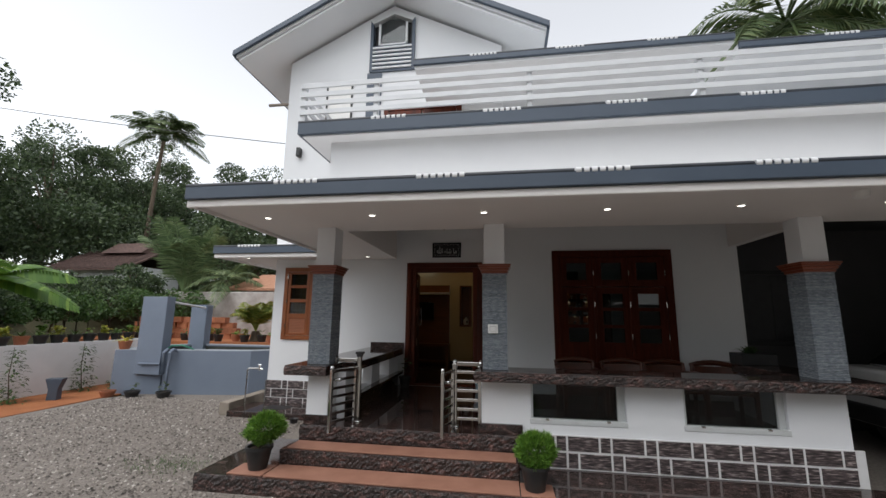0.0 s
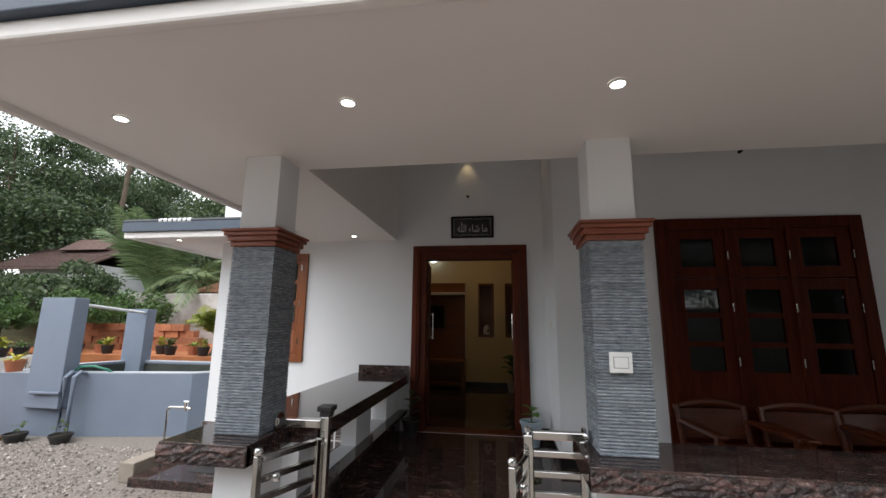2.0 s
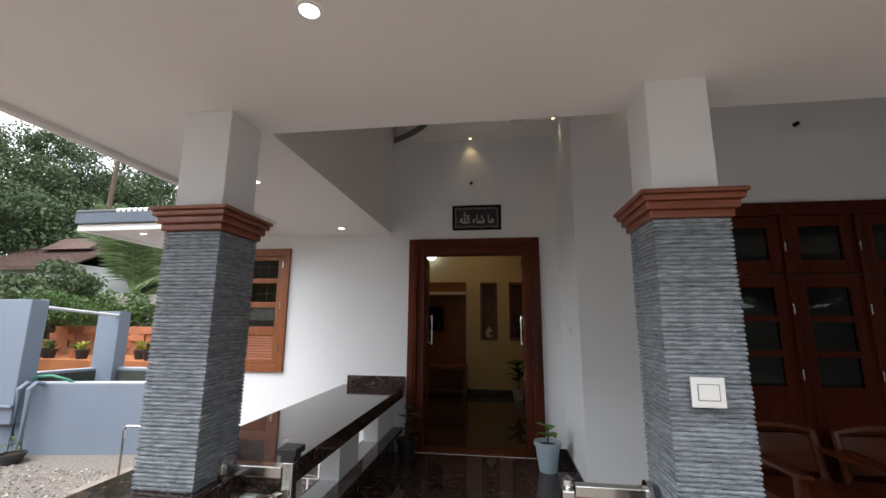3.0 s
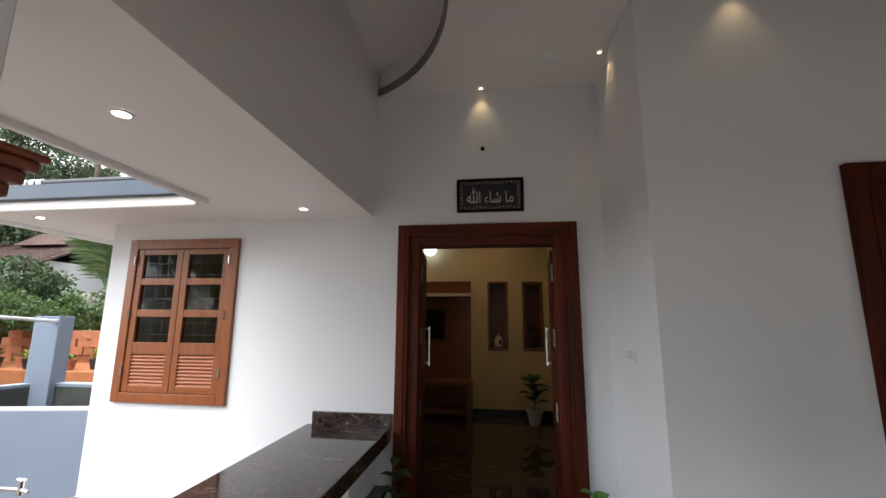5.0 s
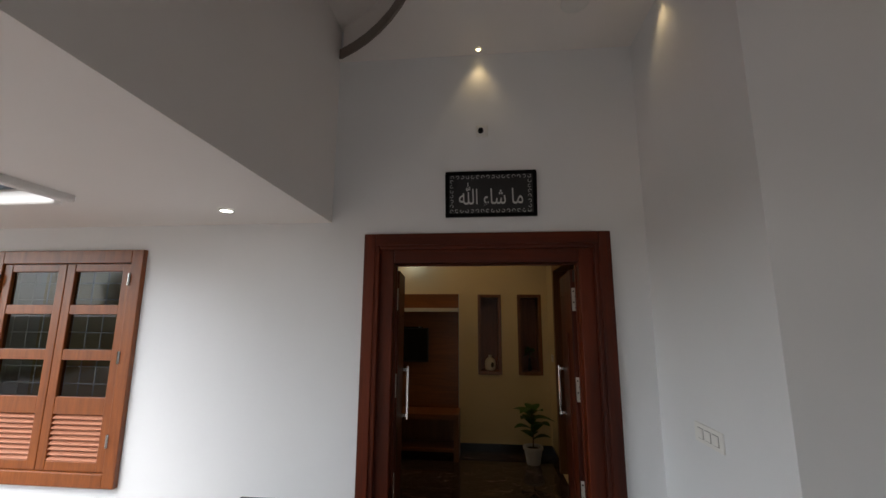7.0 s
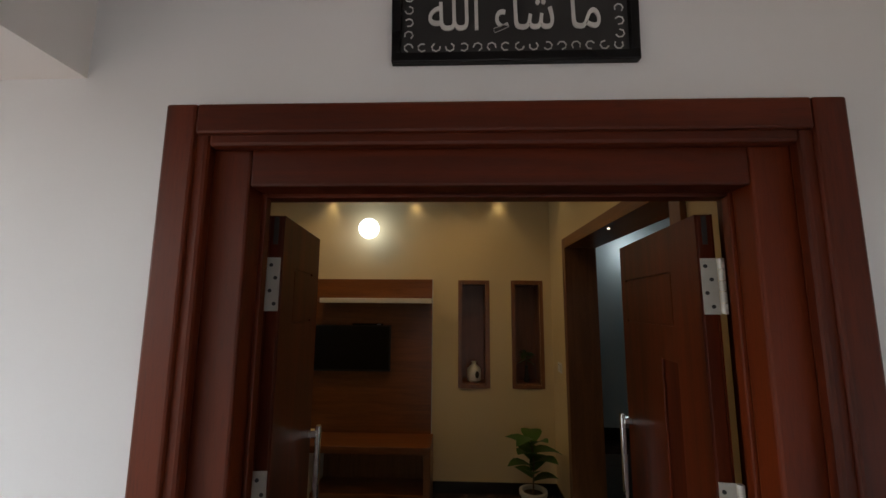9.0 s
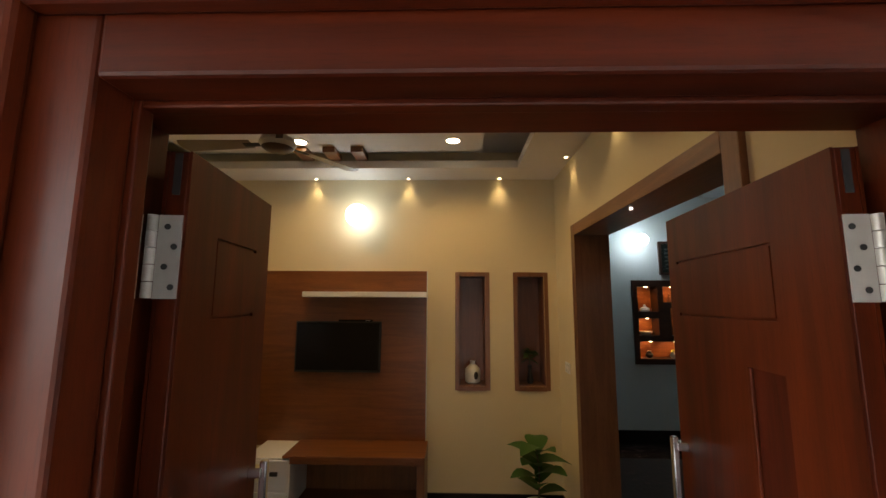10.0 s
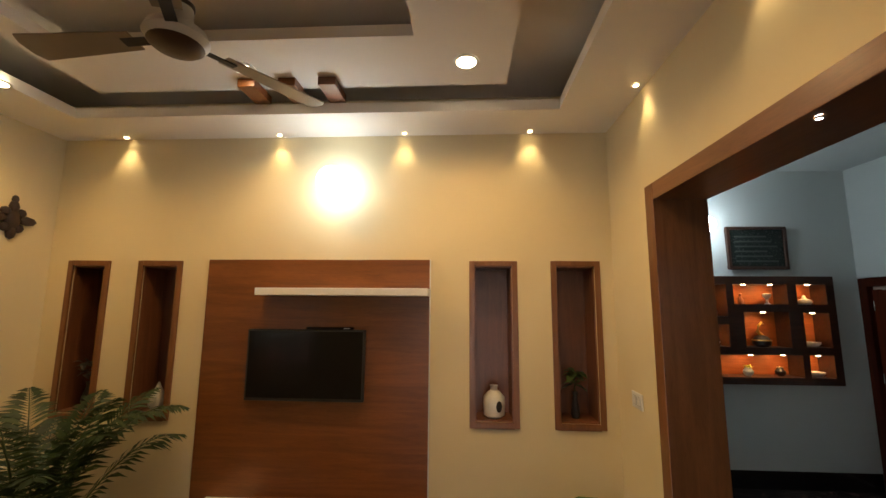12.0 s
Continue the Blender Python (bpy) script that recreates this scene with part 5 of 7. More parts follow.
orn = thing("wall_ornament", (-2.94, 2.95, 2.52), "dark carved wooden wall ornament", "ornament")
CARVED = surf("dark_carved_wood", (0.012, 0.006, 0.008), (0.035, 0.016, 0.014), 14, 0.45, 60, 0.4, 0.003)
for dy, dz, ry, rz in ((0, 0, 0.05, 0.075), (-0.085, 0.005, 0.06, 0.03), (0.085, 0.005, 0.06, 0.03), (0, 0.085, 0.03, 0.04), (0, 0.13, 0.018, 0.03), (0, -0.08, 0.03, 0.045), (-0.04, -0.05, 0.03, 0.03), (0.04, -0.05, 0.03, 0.03), (-0.045, 0.05, 0.03, 0.028), (0.045, 0.05, 0.03, 0.028)):
    mm = Matrix.Translation((-2.948, 2.945 + dy, 2.66 + dz)) @ Matrix.Diagonal((0.022, ry, rz, 1))
    b = G().lathe(0, 0, [(0.05, -1), (0.7, -0.72), (1, 0), (0.7, 0.72), (0.05, 1)], 12)
    part("carved_lobe", G().add([tuple(mm @ Vector(v)) for v in b.v], b.f), CARVED, orn, smooth=True)
switch_plate((0.84, 2.94, 1.64), (-1, 0, 0), 0.13, 0.085, 2, "white switch plate beside the cased opening")

# ceiling fittings
for k, x in enumerate((-1.385, -1.152, -0.922)):
    sl = thing("ceiling_slat", (x + 0.055, 2.73, 3.30), "walnut slat across the ceiling slot", "slat", "ceiling slats")
    part("board", G().box(x, x + 0.10, 2.665, 2.873, 3.36, 3.408), PANEL, sl, bevel=0.003)
for y in (1.893, 1.68, 1.467, 1.254):
    sl = thing("ceiling_slat", (0.28, y + 0.05, 3.30), "walnut slat across the ceiling slot", "slat", "ceiling slats")
    part("board", G().box(0.09, 0.455, y, y + 0.10, 3.302, 3.408), PANEL, sl, bevel=0.003)
sq = thing("ceiling_board", (-1.2, 1.9, 3.48), "square walnut board on the tray ceiling above the fan", "ceiling board")
part("board", G().box(-1.52, -0.862, 1.66, 2.15, 3.485, 3.559), PANEL, sq, bevel=0.004)

fan = thing("ceiling_fan", (-1.187, 1.95, 3.08), "pale three-blade ceiling fan, at rest", "fan")
fx, fy = -1.187, 1.95
FANW = surf("pale_fan_enamel", (0.50, 0.48, 0.44), (0.58, 0.56, 0.52), 4, 0.35, 60, 0.05, 0.001)
FANBLADE = surf("brown_grey_blade_enamel", (0.22, 0.175, 0.13), (0.29, 0.235, 0.18), 4, 0.35, 60, 0.05, 0.001)
part("canopy", G().lathe(fx, fy, [(0.02, 3.37), (0.052, 3.385), (0.062, 3.43), (0.065, 3.484)], 22), FANW, fan, smooth=True)
DARKRING = plain("dark_fan_ring", (0.03, 0.02, 0.015), 0.4)
part("canopy_ring", G().lathe(fx, fy, [(0.055, 3.398), (0.0585, 3.402), (0.0605, 3.412), (0.056, 3.414)], 22), DARKRING, fan, "dark ring", smooth=True)
part("motor_ring", G().lathe(fx, fy, [(0.048, 3.262), (0.0505, 3.266), (0.0495, 3.278), (0.044, 3.28)], 22), DARKRING, fan, "dark ring", smooth=True)
part("rod", G().rod((fx, fy, 3.22), (fx, fy, 3.40), 0.011, n=12), STEEL, fan, smooth=True)
part("motor", G().lathe(fx, fy, [(0.03, 3.29), (0.045, 3.27), (0.05, 3.19), (0.10, 3.165), (0.112, 3.135), (0.095, 3.11)][::-1], 30), FANW, fan, smooth=True)
part("motor_plate", G().lathe(fx, fy, [(0.02, 3.09), (0.08, 3.097), (0.095, 3.109)], 30), surf("dark_fan_plate", (0.04, 0.02, 0.012), (0.08, 0.04, 0.022), 6, 0.4, 60, 0.1, 0.001), fan, "dark brown underside", smooth=True)
for k in range(3):
    a = radians(57 + 120 * k)
    mm = Matrix.Translation((fx, fy, 3.14)) @ Matrix.Rotation(a, 4, "Z") @ Matrix.Rotation(radians(9), 4, "X")
    bl = part("blade", G().prism([(0.17, -0.045), (0.62, -0.068), (0.64, -0.03), (0.64, 0.03), (0.62, 0.068), (0.17, 0.045)], "z", -0.003, 0.003), FANBLADE, fan, "brownish blade", bevel=0.002)
    bl.data.transform(mm)
    ir = part("blade_iron", G().box(0.09, 0.22, -0.02, 0.02, -0.008, -0.003), IRON, fan, bevel=0.002)
    ir.data.transform(mm)


def lamp_light(parent, kind, at, power, color, size, target=None, cone=110):
    d = new("lamp_light", bpy.data.lights.new("lamp_light", kind))
    d.data.energy, d.data.color, d.data.shadow_soft_size = power, color, size
    if kind == "SPOT":
        d.data.spot_size, d.data.spot_blend = radians(cone), 0.7
        d.matrix_world = look(at, target)
    else:
        d.matrix_world = Matrix.Translation(at)
    d.parent = parent
    d.matrix_parent_inverse = base_of(parent).inverted()


WARM = (1.0, 0.61, 0.24)
for x, y in ((-1.30, 2.57), (-0.094, 2.56), (-0.094, 1.55)):
    th = downlight(x, y, 3.41, 0.052, plain("lit_downlight_warm", (0.8, 0.8, 0.8), 0.4, 0, (1.0, 0.83, 0.55), 2.5), "round lit downlight in the living room ceiling", "ceiling downlights")
    lamp_light(th, "SPOT", (x, y, 3.395), 2.9, WARM, 0.045, (x, y, 0), 150)
LX, LY = -2.56, 2.46
th = downlight(LX, LY, 3.295, 0.045, bpy.data.materials["lit_downlight_warm"], "round lit downlight in the living room ceiling", "ceiling downlights")
lamp_light(th, "SPOT", (LX, LY, 3.28), 1.8, WARM, 0.045, (LX, LY, 0), 150)
for x in (-2.463, -1.367, -0.507, 0.33):
    spot(x, 3.165, 3.295, 0.36, "wall-washing spots")
for y in (2.62, 1.76, 0.9):
    spot(0.79, y, 3.295, 0.36, "wall-washing spots")
for y in (2.62, 1.76):
    spot(-2.90, y, 3.295, 0.36, "wall-washing spots")


def globe_lamp(x, y, z, wall_y, glow, r, label):
    th = thing("globe_lamp", (x, wall_y, z), label, "wall lamp", "globe wall lamps")
    part("rose", G().rod((x, wall_y, z), (x, wall_y - 0.018, z), 0.05, n=20), WHITEPLASTIC, th, smooth=True)
    part("arm", G().rod((x, wall_y - 0.018, z), (x, y + 0.8 * r, z), 0.012, n=10), CHROME, th, "chrome arm", smooth=True)
    part("globe", G().lathe(x, y, [(r * 0.2, z - r * 0.98)] + [(r * math.cos(radians(a)), z + r * math.sin(radians(a))) for a in range(-78, 79, 12)] + [(r * 0.2, z + r * 0.98)], 28), glow, th, "lit white glass globe", smooth=True)
    return th


globe_lamp(-0.95, 3.06, 2.925, 3.213, GLOBE, 0.10, "lit white globe lamp on the living room wall")
globe_lamp(2.25, 4.57, 2.94, 4.797, GLOBE_DINING, 0.075, "lit white globe lamp on the dining room wall")


# areca palm and a slatted seat by the west wall
def frond(base, way, length, n, leaf_len, leaf_w, droop, twist=0.0, seed=0):
    """A feather leaf: a curved rib with paired narrow leaflets; returns rib points and leaflet mesh lists."""
    r = random.Random(seed)
    base, way = Vector(base), Vector(way).normalized()
    side = way.cross(Vector((0, 0, 1)))
    side = side.normalized() if side.length > 1e-3 else Vector((1, 0, 0))
    pts = [base + way * (length * t) - Vector((0, 0, 1)) * (droop * length * t * t) for t in [k / 10 for k in range(11)]]
    v, f = [], []
    for k in range(n):
        t = 0.18 + 0.82 * k / n
        i = min(int(t * 10), 9)
        c = pts[i].lerp(pts[i + 1], t * 10 - i)
        d = (pts[i + 1] - pts[i]).normalized()
        L = leaf_len * math.sin(math.pi * (0.15 + 0.8 * t)) * r.uniform(0.85, 1.1)
        for s in (-1, 1):
            w = (side * s + d * 0.75 + Vector((0, 0, r.uniform(0.0, 0.35) - twist))).normalized()
            nrm = w.cross(d).normalized()
            a = w.cross(nrm).normalized() * leaf_w * 0.5
            tip = c + w * L - Vector((0, 0, 1)) * (0.28 * L)
            mid = c + w * L * 0.5 - Vector((0, 0, 1)) * (0.05 * L)
            o = len(v)
            v += [tuple(c), tuple(mid + a), tuple(tip), tuple(mid - a)]
            f += [(o, o + 1, o + 2, o + 3)]
    return pts, v, f


ap = thing("areca_palm", (-2.31, 2.68, F), "bushy green areca palm in a pot", "potted plant")
pot(ap, -2.31, 2.68, F, 0.15, 0.26, WHITEPOT)
ra = random.Random(21)
for k in range(17):
    a = k * 2.4 + ra.uniform(-0.2, 0.2)
    tilt = ra.uniform(0.5, 1.5)
    pts, v, f = frond((-2.31 + 0.03 * math.cos(a), 2.68 + 0.03 * math.sin(a), F + 0.25 + ra.uniform(0, 0.25)), (math.cos(a), math.sin(a), 0.9 + tilt * 1.9), ra.uniform(1.3, 1.6), 34, 0.20, 0.02, ra.uniform(0.34, 0.6), 0.2, k)
    fr = part("frond", G().tube(pts, [0.006 - 0.0004 * i for i in range(11)], 5), LEAF_DARK, ap, smooth=True)
    part("foliage", G().add(v, f), leafy("areca_leaf", (0.012, 0.032, 0.010), (0.028, 0.058, 0.018), (0.065, 0.10, 0.032)) if k == 0 else bpy.data.materials["areca_leaf"], fr)

ch = thing("slatted_sofa", (-2.45, 2.05, F), "dark red-brown wooden sofa with a slatted back", "sofa")
for x in (-2.93, -2.46, -1.99):
    part("post", G().box(x, x + 0.055, 2.12, 2.165, F, 1.31), TEAK, ch, bevel=0.006)
part("top_rail", G().tube([(-2.93, 2.14, 1.27), (-2.7, 2.15, 1.315), (-2.44, 2.15, 1.325), (-2.2, 2.15, 1.315), (-1.94, 2.14, 1.27)], 0.032, 8), TEAK_X, ch, smooth=True)
for k in range(6):
    z = F + 0.42 + k * 0.065
    part("back_slat", G().box(-2.90, -1.97, 2.125, 2.145, z, z + 0.035), TEAK_X, ch, bevel=0.004)
part("seat", G().box(-2.92, -1.95, 1.55, 2.12, F + 0.36, F + 0.41), TEAK_X, ch, bevel=0.008)
for x in (-2.92, -2.0):
    part("arm_rest", G().box(x, x + 0.07, 1.55, 2.14, F + 0.60, F + 0.64), TEAK, ch, bevel=0.008)
    part("front_leg", G().box(x + 0.01, x + 0.06, 1.57, 1.62, F, F + 0.60), TEAK, ch, bevel=0.005)

# ---- dining room ----
du = thing("display_niche", (2.86, 4.8, DZ0), "dark wooden display case with lit compartments and small ornaments", "display case")
W, H = DX1 - DX0, DZ1 - DZ0


def cell(u0, u1, v0, v1):
    return DX0 + u0 * W, DX0 + u1 * W, DZ0 + v0 * H, DZ0 + v1 * H


cells = [cell(0.045, 0.235, 0.62, 0.925), cell(0.285, 0.67, 0.735, 0.925), cell(0.735, 0.945, 0.735, 0.925), cell(0.045, 0.235, 0.34, 0.545), cell(0.345, 0.665, 0.335, 0.665),
         cell(0.765, 0.945, 0.34, 0.66), cell(0.045, 0.73, 0.065, 0.27), cell(0.775, 0.945, 0.065, 0.27)]
us = [DX0, DX1] + [c for q in cells for c in q[:2]]
vs = [DZ0, DZ1] + [c for q in cells for c in q[2:]]
part("carcass", G().sheet(us, vs, holes(*cells), 4.772, 4.965, "y"), BOXWOOD, du)
part("back_board", G().box(DX0, DX1, 4.9655, 4.972, DZ0, DZ1), wood("lit_back_veneer", (0.26, 0.07, 0.018), (0.42, 0.13, 0.035), "x", 0.45, 0.0), du, "orange-brown back board")
GOLD = surf("gilt_ornament", (0.55, 0.36, 0.10), (0.75, 0.52, 0.18), 20, 0.3, 90, 0.2, 0.001, metal=0.8)
YELLOWBLOOM = leafy("yellow_bloom", (0.45, 0.36, 0.05), (0.6, 0.5, 0.08), (0.5, 0.6, 0.12))
PALEBLOOM = leafy("pale_bloom", (0.6, 0.5, 0.36), (0.75, 0.66, 0.5), (0.8, 0.72, 0.58))


def bloom(x, y, z, r, count, seed):
    g, q = G(), random.Random(seed)
    for i in range(count):
        a = i * 2.4
        g.add(*leaf_blade((x, y, z), (math.cos(a), math.sin(a), q.uniform(0.2, 1.6)), r * q.uniform(0.7, 1.1), r * 0.5, 0.3, 3))
    return g


def ornament(n, k, x, y, z, h):
    """The small things on the lit shelves, one kind for each compartment."""
    if n == 6:
        label = "yellow-flowered plant in a pale bowl" if k == 1 else "small round black vase with pale flowers"
        o = thing("shelf_vase", (x, y, z), label + " on a lit shelf", "vase", "display ornaments")
        part("vase", G().lathe(x, y, [(0.022, z), (0.042, z + 0.02), (0.046, z + 0.045), (0.024, z + 0.072), (0.026, z + 0.08)], 18), WHITEPOT if k == 1 else BLACKMAT, o, smooth=True)
        part("blooms", bloom(x, y, z + 0.075, 0.06 if k == 1 else 0.038, 16, n + k), YELLOWBLOOM if k == 1 else PALEBLOOM, o)
        return
    if n == 4:
        o = thing("shelf_sculpture", (x, y, z), "tall dark and gilt swan-necked sculpture on a lit shelf", "sculpture", "display ornaments")
        g = G().lathe(x, y, [(0.05, z), (0.075, z + 0.02), (0.08, z + 0.06), (0.05, z + 0.10), (0.012, z + 0.115)], 20)
        part("body", g, BLACKMAT, o, smooth=True)
        part("neck", G().tube([(x + 0.01, y, z + 0.10), (x - 0.03, y, z + 0.15), (x - 0.02, y, z + 0.20), (x + 0.015, y, z + 0.235), (x + 0.03, y, z + 0.22)], [0.022, 0.016, 0.013, 0.014, 0.006], 10), GOLD, o, "gilt neck", smooth=True)
        part("base_rim", G().lathe(x, y, [(0.078, z + 0.055), (0.084, z + 0.062), (0.078, z + 0.07)], 20), GOLD, o, "gilt rim", smooth=True)
        return
    if n in (3, 5, 7):
        o = thing("shelf_dish", (x, y, z), "low pale ceramic dish on a lit shelf", "dish", "display ornaments")
        part("dish", G().lathe(x, y, [(0.03, z), (0.055, z + 0.008), (0.075, z + 0.03), (0.077, z + 0.045), (0.068, z + 0.043), (0.05, z + 0.015)], 22), WHITEPOT, o, smooth=True)
        part("foot_ring", G().lathe(x, y, [(0.034, z), (0.036, z + 0.004), (0.034, z + 0.008)], 18), GOLD, o, "gilt foot")
        return
    o = thing("shelf_figurine", (x, y, z), "small amber and white figurine on a lit shelf" if n != 1 else "slim amber glass ornament on a lit shelf", "figurine", "display ornaments")
    if n == 1 and k == 0:
        part("body", G().lathe(x, y, [(0.02, z), (0.026, z + 0.04), (0.012, z + 0.07), (0.010, z + 0.09), (0.016, z + 0.10), (0.004, z + 0.115)], 16), CLAYPOT, o, smooth=True)
    elif n == 1:
        part("body", G().lathe(x, y, [(0.03, z), (0.012, z + 0.015), (0.010, z + 0.05), (0.034, z + 0.075), (0.038, z + 0.105), (0.02, z + 0.11)], 16), WHITEPOT, o, smooth=True)
    else:
        part("body", G().lathe(x, y, [(0.05, z), (0.062, z + 0.02), (0.055, z + 0.045), (0.02, z + 0.06), (0.014, z + 0.085), (0.004, z + 0.095)], 18), WHITEPOT, o, smooth=True)
        part("companion", G().lathe(x + 0.075, y + 0.01, [(0.014, z), (0.018, z + 0.03), (0.006, z + 0.05)], 12), CLAYPOT, o, "small amber bottle", smooth=True)


for n, (a0, a1, c0, c1) in enumerate(cells):
    count = {1: 2, 6: 3}.get(n, 1)
    for k in range(count):
        xx = a0 + (a1 - a0) * (k + 0.5) / count
        lt = part("cell_lamp", G().rod((xx, 4.815, c1 - 0.001), (xx, 4.815, c1 - 0.008), 0.018, n=12), LAMPWARM, du, "tiny lit lamp")
        lamp_light(du, "SPOT", (xx, 4.82, c1 - 0.015), 0.15, (1.0, 0.50, 0.17), 0.01, (xx, 4.935, c0), 130)
        hh = min(0.13, (c1 - c0) * 0.62) if n != 4 else 0.24
        ornament(n, k, xx, 4.87, c0 + 0.001, hh)
PX0, PX1, PZ0, PZ1 = 2.55, 3.13, 2.52, 2.953
fp = thing("framed_picture", (2.84, 4.79, PZ0), "dark framed board with rows of pale lettering", "picture")
part("frame", G().box(PX0, PX1, 4.765, 4.798, PZ0, PZ0 + 0.03).box(PX0, PX1, 4.765, 4.798, PZ1 - 0.03, PZ1).box(PX0, PX0 + 0.03, 4.765, 4.798, PZ0 + 0.03, PZ1 - 0.03).box(PX1 - 0.03, PX1, 4.765, 4.798, PZ0 + 0.03, PZ1 - 0.03), BOXWOOD, fp, bevel=0.004)
part("board", G().box(PX0 + 0.03, PX1 - 0.03, 4.782, 4.797, PZ0 + 0.03, PZ1 - 0.03), surf("dark_green_board", (0.012, 0.018, 0.016), (0.022, 0.03, 0.027), 6, 0.25, 50, 0.05, 0.001), fp, "dark green-black board")
DIM = plain("dim_lettering", (0.06, 0.07, 0.06), 0.6)
for k in range(6):
    part("text_bar", G().box(PX0 + 0.08, PX1 - 0.09 - 0.05 * (k % 3), 4.7805, 4.7818, PZ0 + 0.075 + k * 0.05, PZ0 + 0.09 + k * 0.05), DIM, fp)
d2 = thing("inner_door", (3.78, 4.37, F), "dark red-brown inner door, standing slightly ajar", "door")
tagged(d2, kind="structure")
part("frame", G().box(3.755, 3.90, 3.965, 4.045, F, 2.43).box(3.755, 3.90, 4.695, 4.775, F, 2.43).box(3.755, 3.90, 4.045, 4.695, 2.35, 2.43), BIGWIN, d2, bevel=0.004)
part("leaf", G().box(3.80, 3.84, 4.048, 4.692, F + 0.01, 2.315), TEAK, d2, bevel=0.004)
# white strip stands in for light showing over the leaf
part("light_gap", G().box(3.815, 3.825, 4.048, 4.692, 2.32, 2.348), RAILWHITE, d2, "pale strip painting the light above the leaf")
for z in (0.75, 1.45, 2.12):
    part("hinge", G().rod((3.797, 4.685, z), (3.797, 4.685, z + 0.09), 0.008, n=10), STEEL, d2, "small steel hinge", smooth=True)
al = downlight(0.86, 1.70, 2.665, 0.008, LAMPWHITE, "tiny lit lamp in the opening's head", "opening lamps")
lamp_light(al, "SPOT", (0.86, 1.70, 2.65), 0.25, (1, 0.95, 0.85), 0.02, (0.86, 1.70, 0), 100)

# ---- porch things ----
def porch_chair(x, y, turn):
    th = thing("porch_chair", (x, y, F), "dark polished wooden armchair with a curved back", "chair", "porch chairs")
    m = Matrix.Translation((x, y, 0)) @ Matrix.Rotation(radians(turn), 4, "Z") @ Matrix.Translation((0, 0, F)) @ Matrix.Diagonal((1, 1, 0.78, 1)) @ Matrix.Translation((0, 0, -F))

    def bx(nm, *b):
        part(nm, G().box(*b, m), CHAIRWOOD, th, bevel=0.008)
    for sx in (-0.27, 0.23):
        bx("front_leg", sx, sx + 0.045, -0.25, -0.20, F, F + 0.62)
        bx("arm_rest", sx - 0.012, sx + 0.058, -0.28, 0.25, F + 0.62, F + 0.655)
    bx("seat", -0.26, 0.26, -0.25, 0.24, F + 0.38, F + 0.43)
    for sx in (-0.27, 0.23):
        part("back_post", G().tube([m @ Vector((sx + 0.02, 0.24, F)), m @ Vector((sx + 0.02, 0.25, F + 0.42)), m @ Vector((sx + 0.02, 0.31, F + 0.76))], 0.024, 8), CHAIRWOOD, th, smooth=True)
    part("top_rail", G().tube([m @ Vector((u, 0.31 + 0.03 * math.cos(u * 5), F + 0.74 + 0.05 * math.cos(u * 5.5))) for u in (-0.27, -0.18, -0.09, 0, 0.09, 0.18, 0.27)], [0.022, 0.03, 0.034, 0.036, 0.034, 0.03, 0.022], 8), CHAIRWOOD, th, smooth=True)
    back = G()
    for q in range(7):
        u = -0.24 + 0.08 * q
        for h in (F + 0.46, F + 0.73):
            for d in (0.0, 0.018):
                back.v.append(tuple(m @ Vector((u, 0.255 + 0.05 * (h - F - 0.43) / 0.3 + 0.03 * math.cos(u * 5) + d, h))))
    for q in range(6):
        o, e = q * 4, q * 4 + 4
        back.f += [(o, e, e + 2, o + 2), (o + 1, o + 3, e + 3, e + 1), (o + 2, e + 2, e + 3, o + 3), (o, o + 1, e + 1, e)]
    part("backrest", back, CHAIRWOOD, th, "curved wooden back board", smooth=True)
    return th


porch_chair(2.02, -1.42, 4)
porch_chair(2.59, -1.45, -3)
porch_chair(3.15, -1.42, 2)
porch_chair(3.70, -1.45, -8)

big_leaf_plant("door_plant", 0.66, -0.30, F, 0.105, 0.24, BLUEPOT, 0.14, 5, leafy("door_plant_leaf", (0.06, 0.16, 0.02), (0.09, 0.22, 0.03), (0.14, 0.28, 0.05)), "small potted plant with broad bright leaves in a pale blue pot", 8, 0.15)
big_leaf_plant("shade_plant", -0.62, -0.20, F, 0.09, 0.18, BLACKPOT, 0.30, 7, LEAF_DARK, "dark leafy plant in a black pot under the bench end", 12, 0.13)
bp = thing("bench_planter", (4.15, -1.25, 1.084), "small feathery plant in a low black planter on the bench", "planter")
part("box", G().box(3.97, 4.37, -1.40, -1.10, 1.084, 1.22), BLACKMAT, bp, bevel=0.008)
gl = G()
rb = random.Random(31)
for k in range(60):
    a = k * 2.4
    gl.add(*leaf_blade((4.14 + rb.uniform(-0.06, 0.06), -1.25 + rb.uniform(-0.05, 0.05), 1.22), (math.cos(a), math.sin(a), rb.uniform(0.6, 2.0)), rb.uniform(0.10, 0.2), 0.018, 0.4, 3))
part("foliage", gl, LEAF_MID, bp)


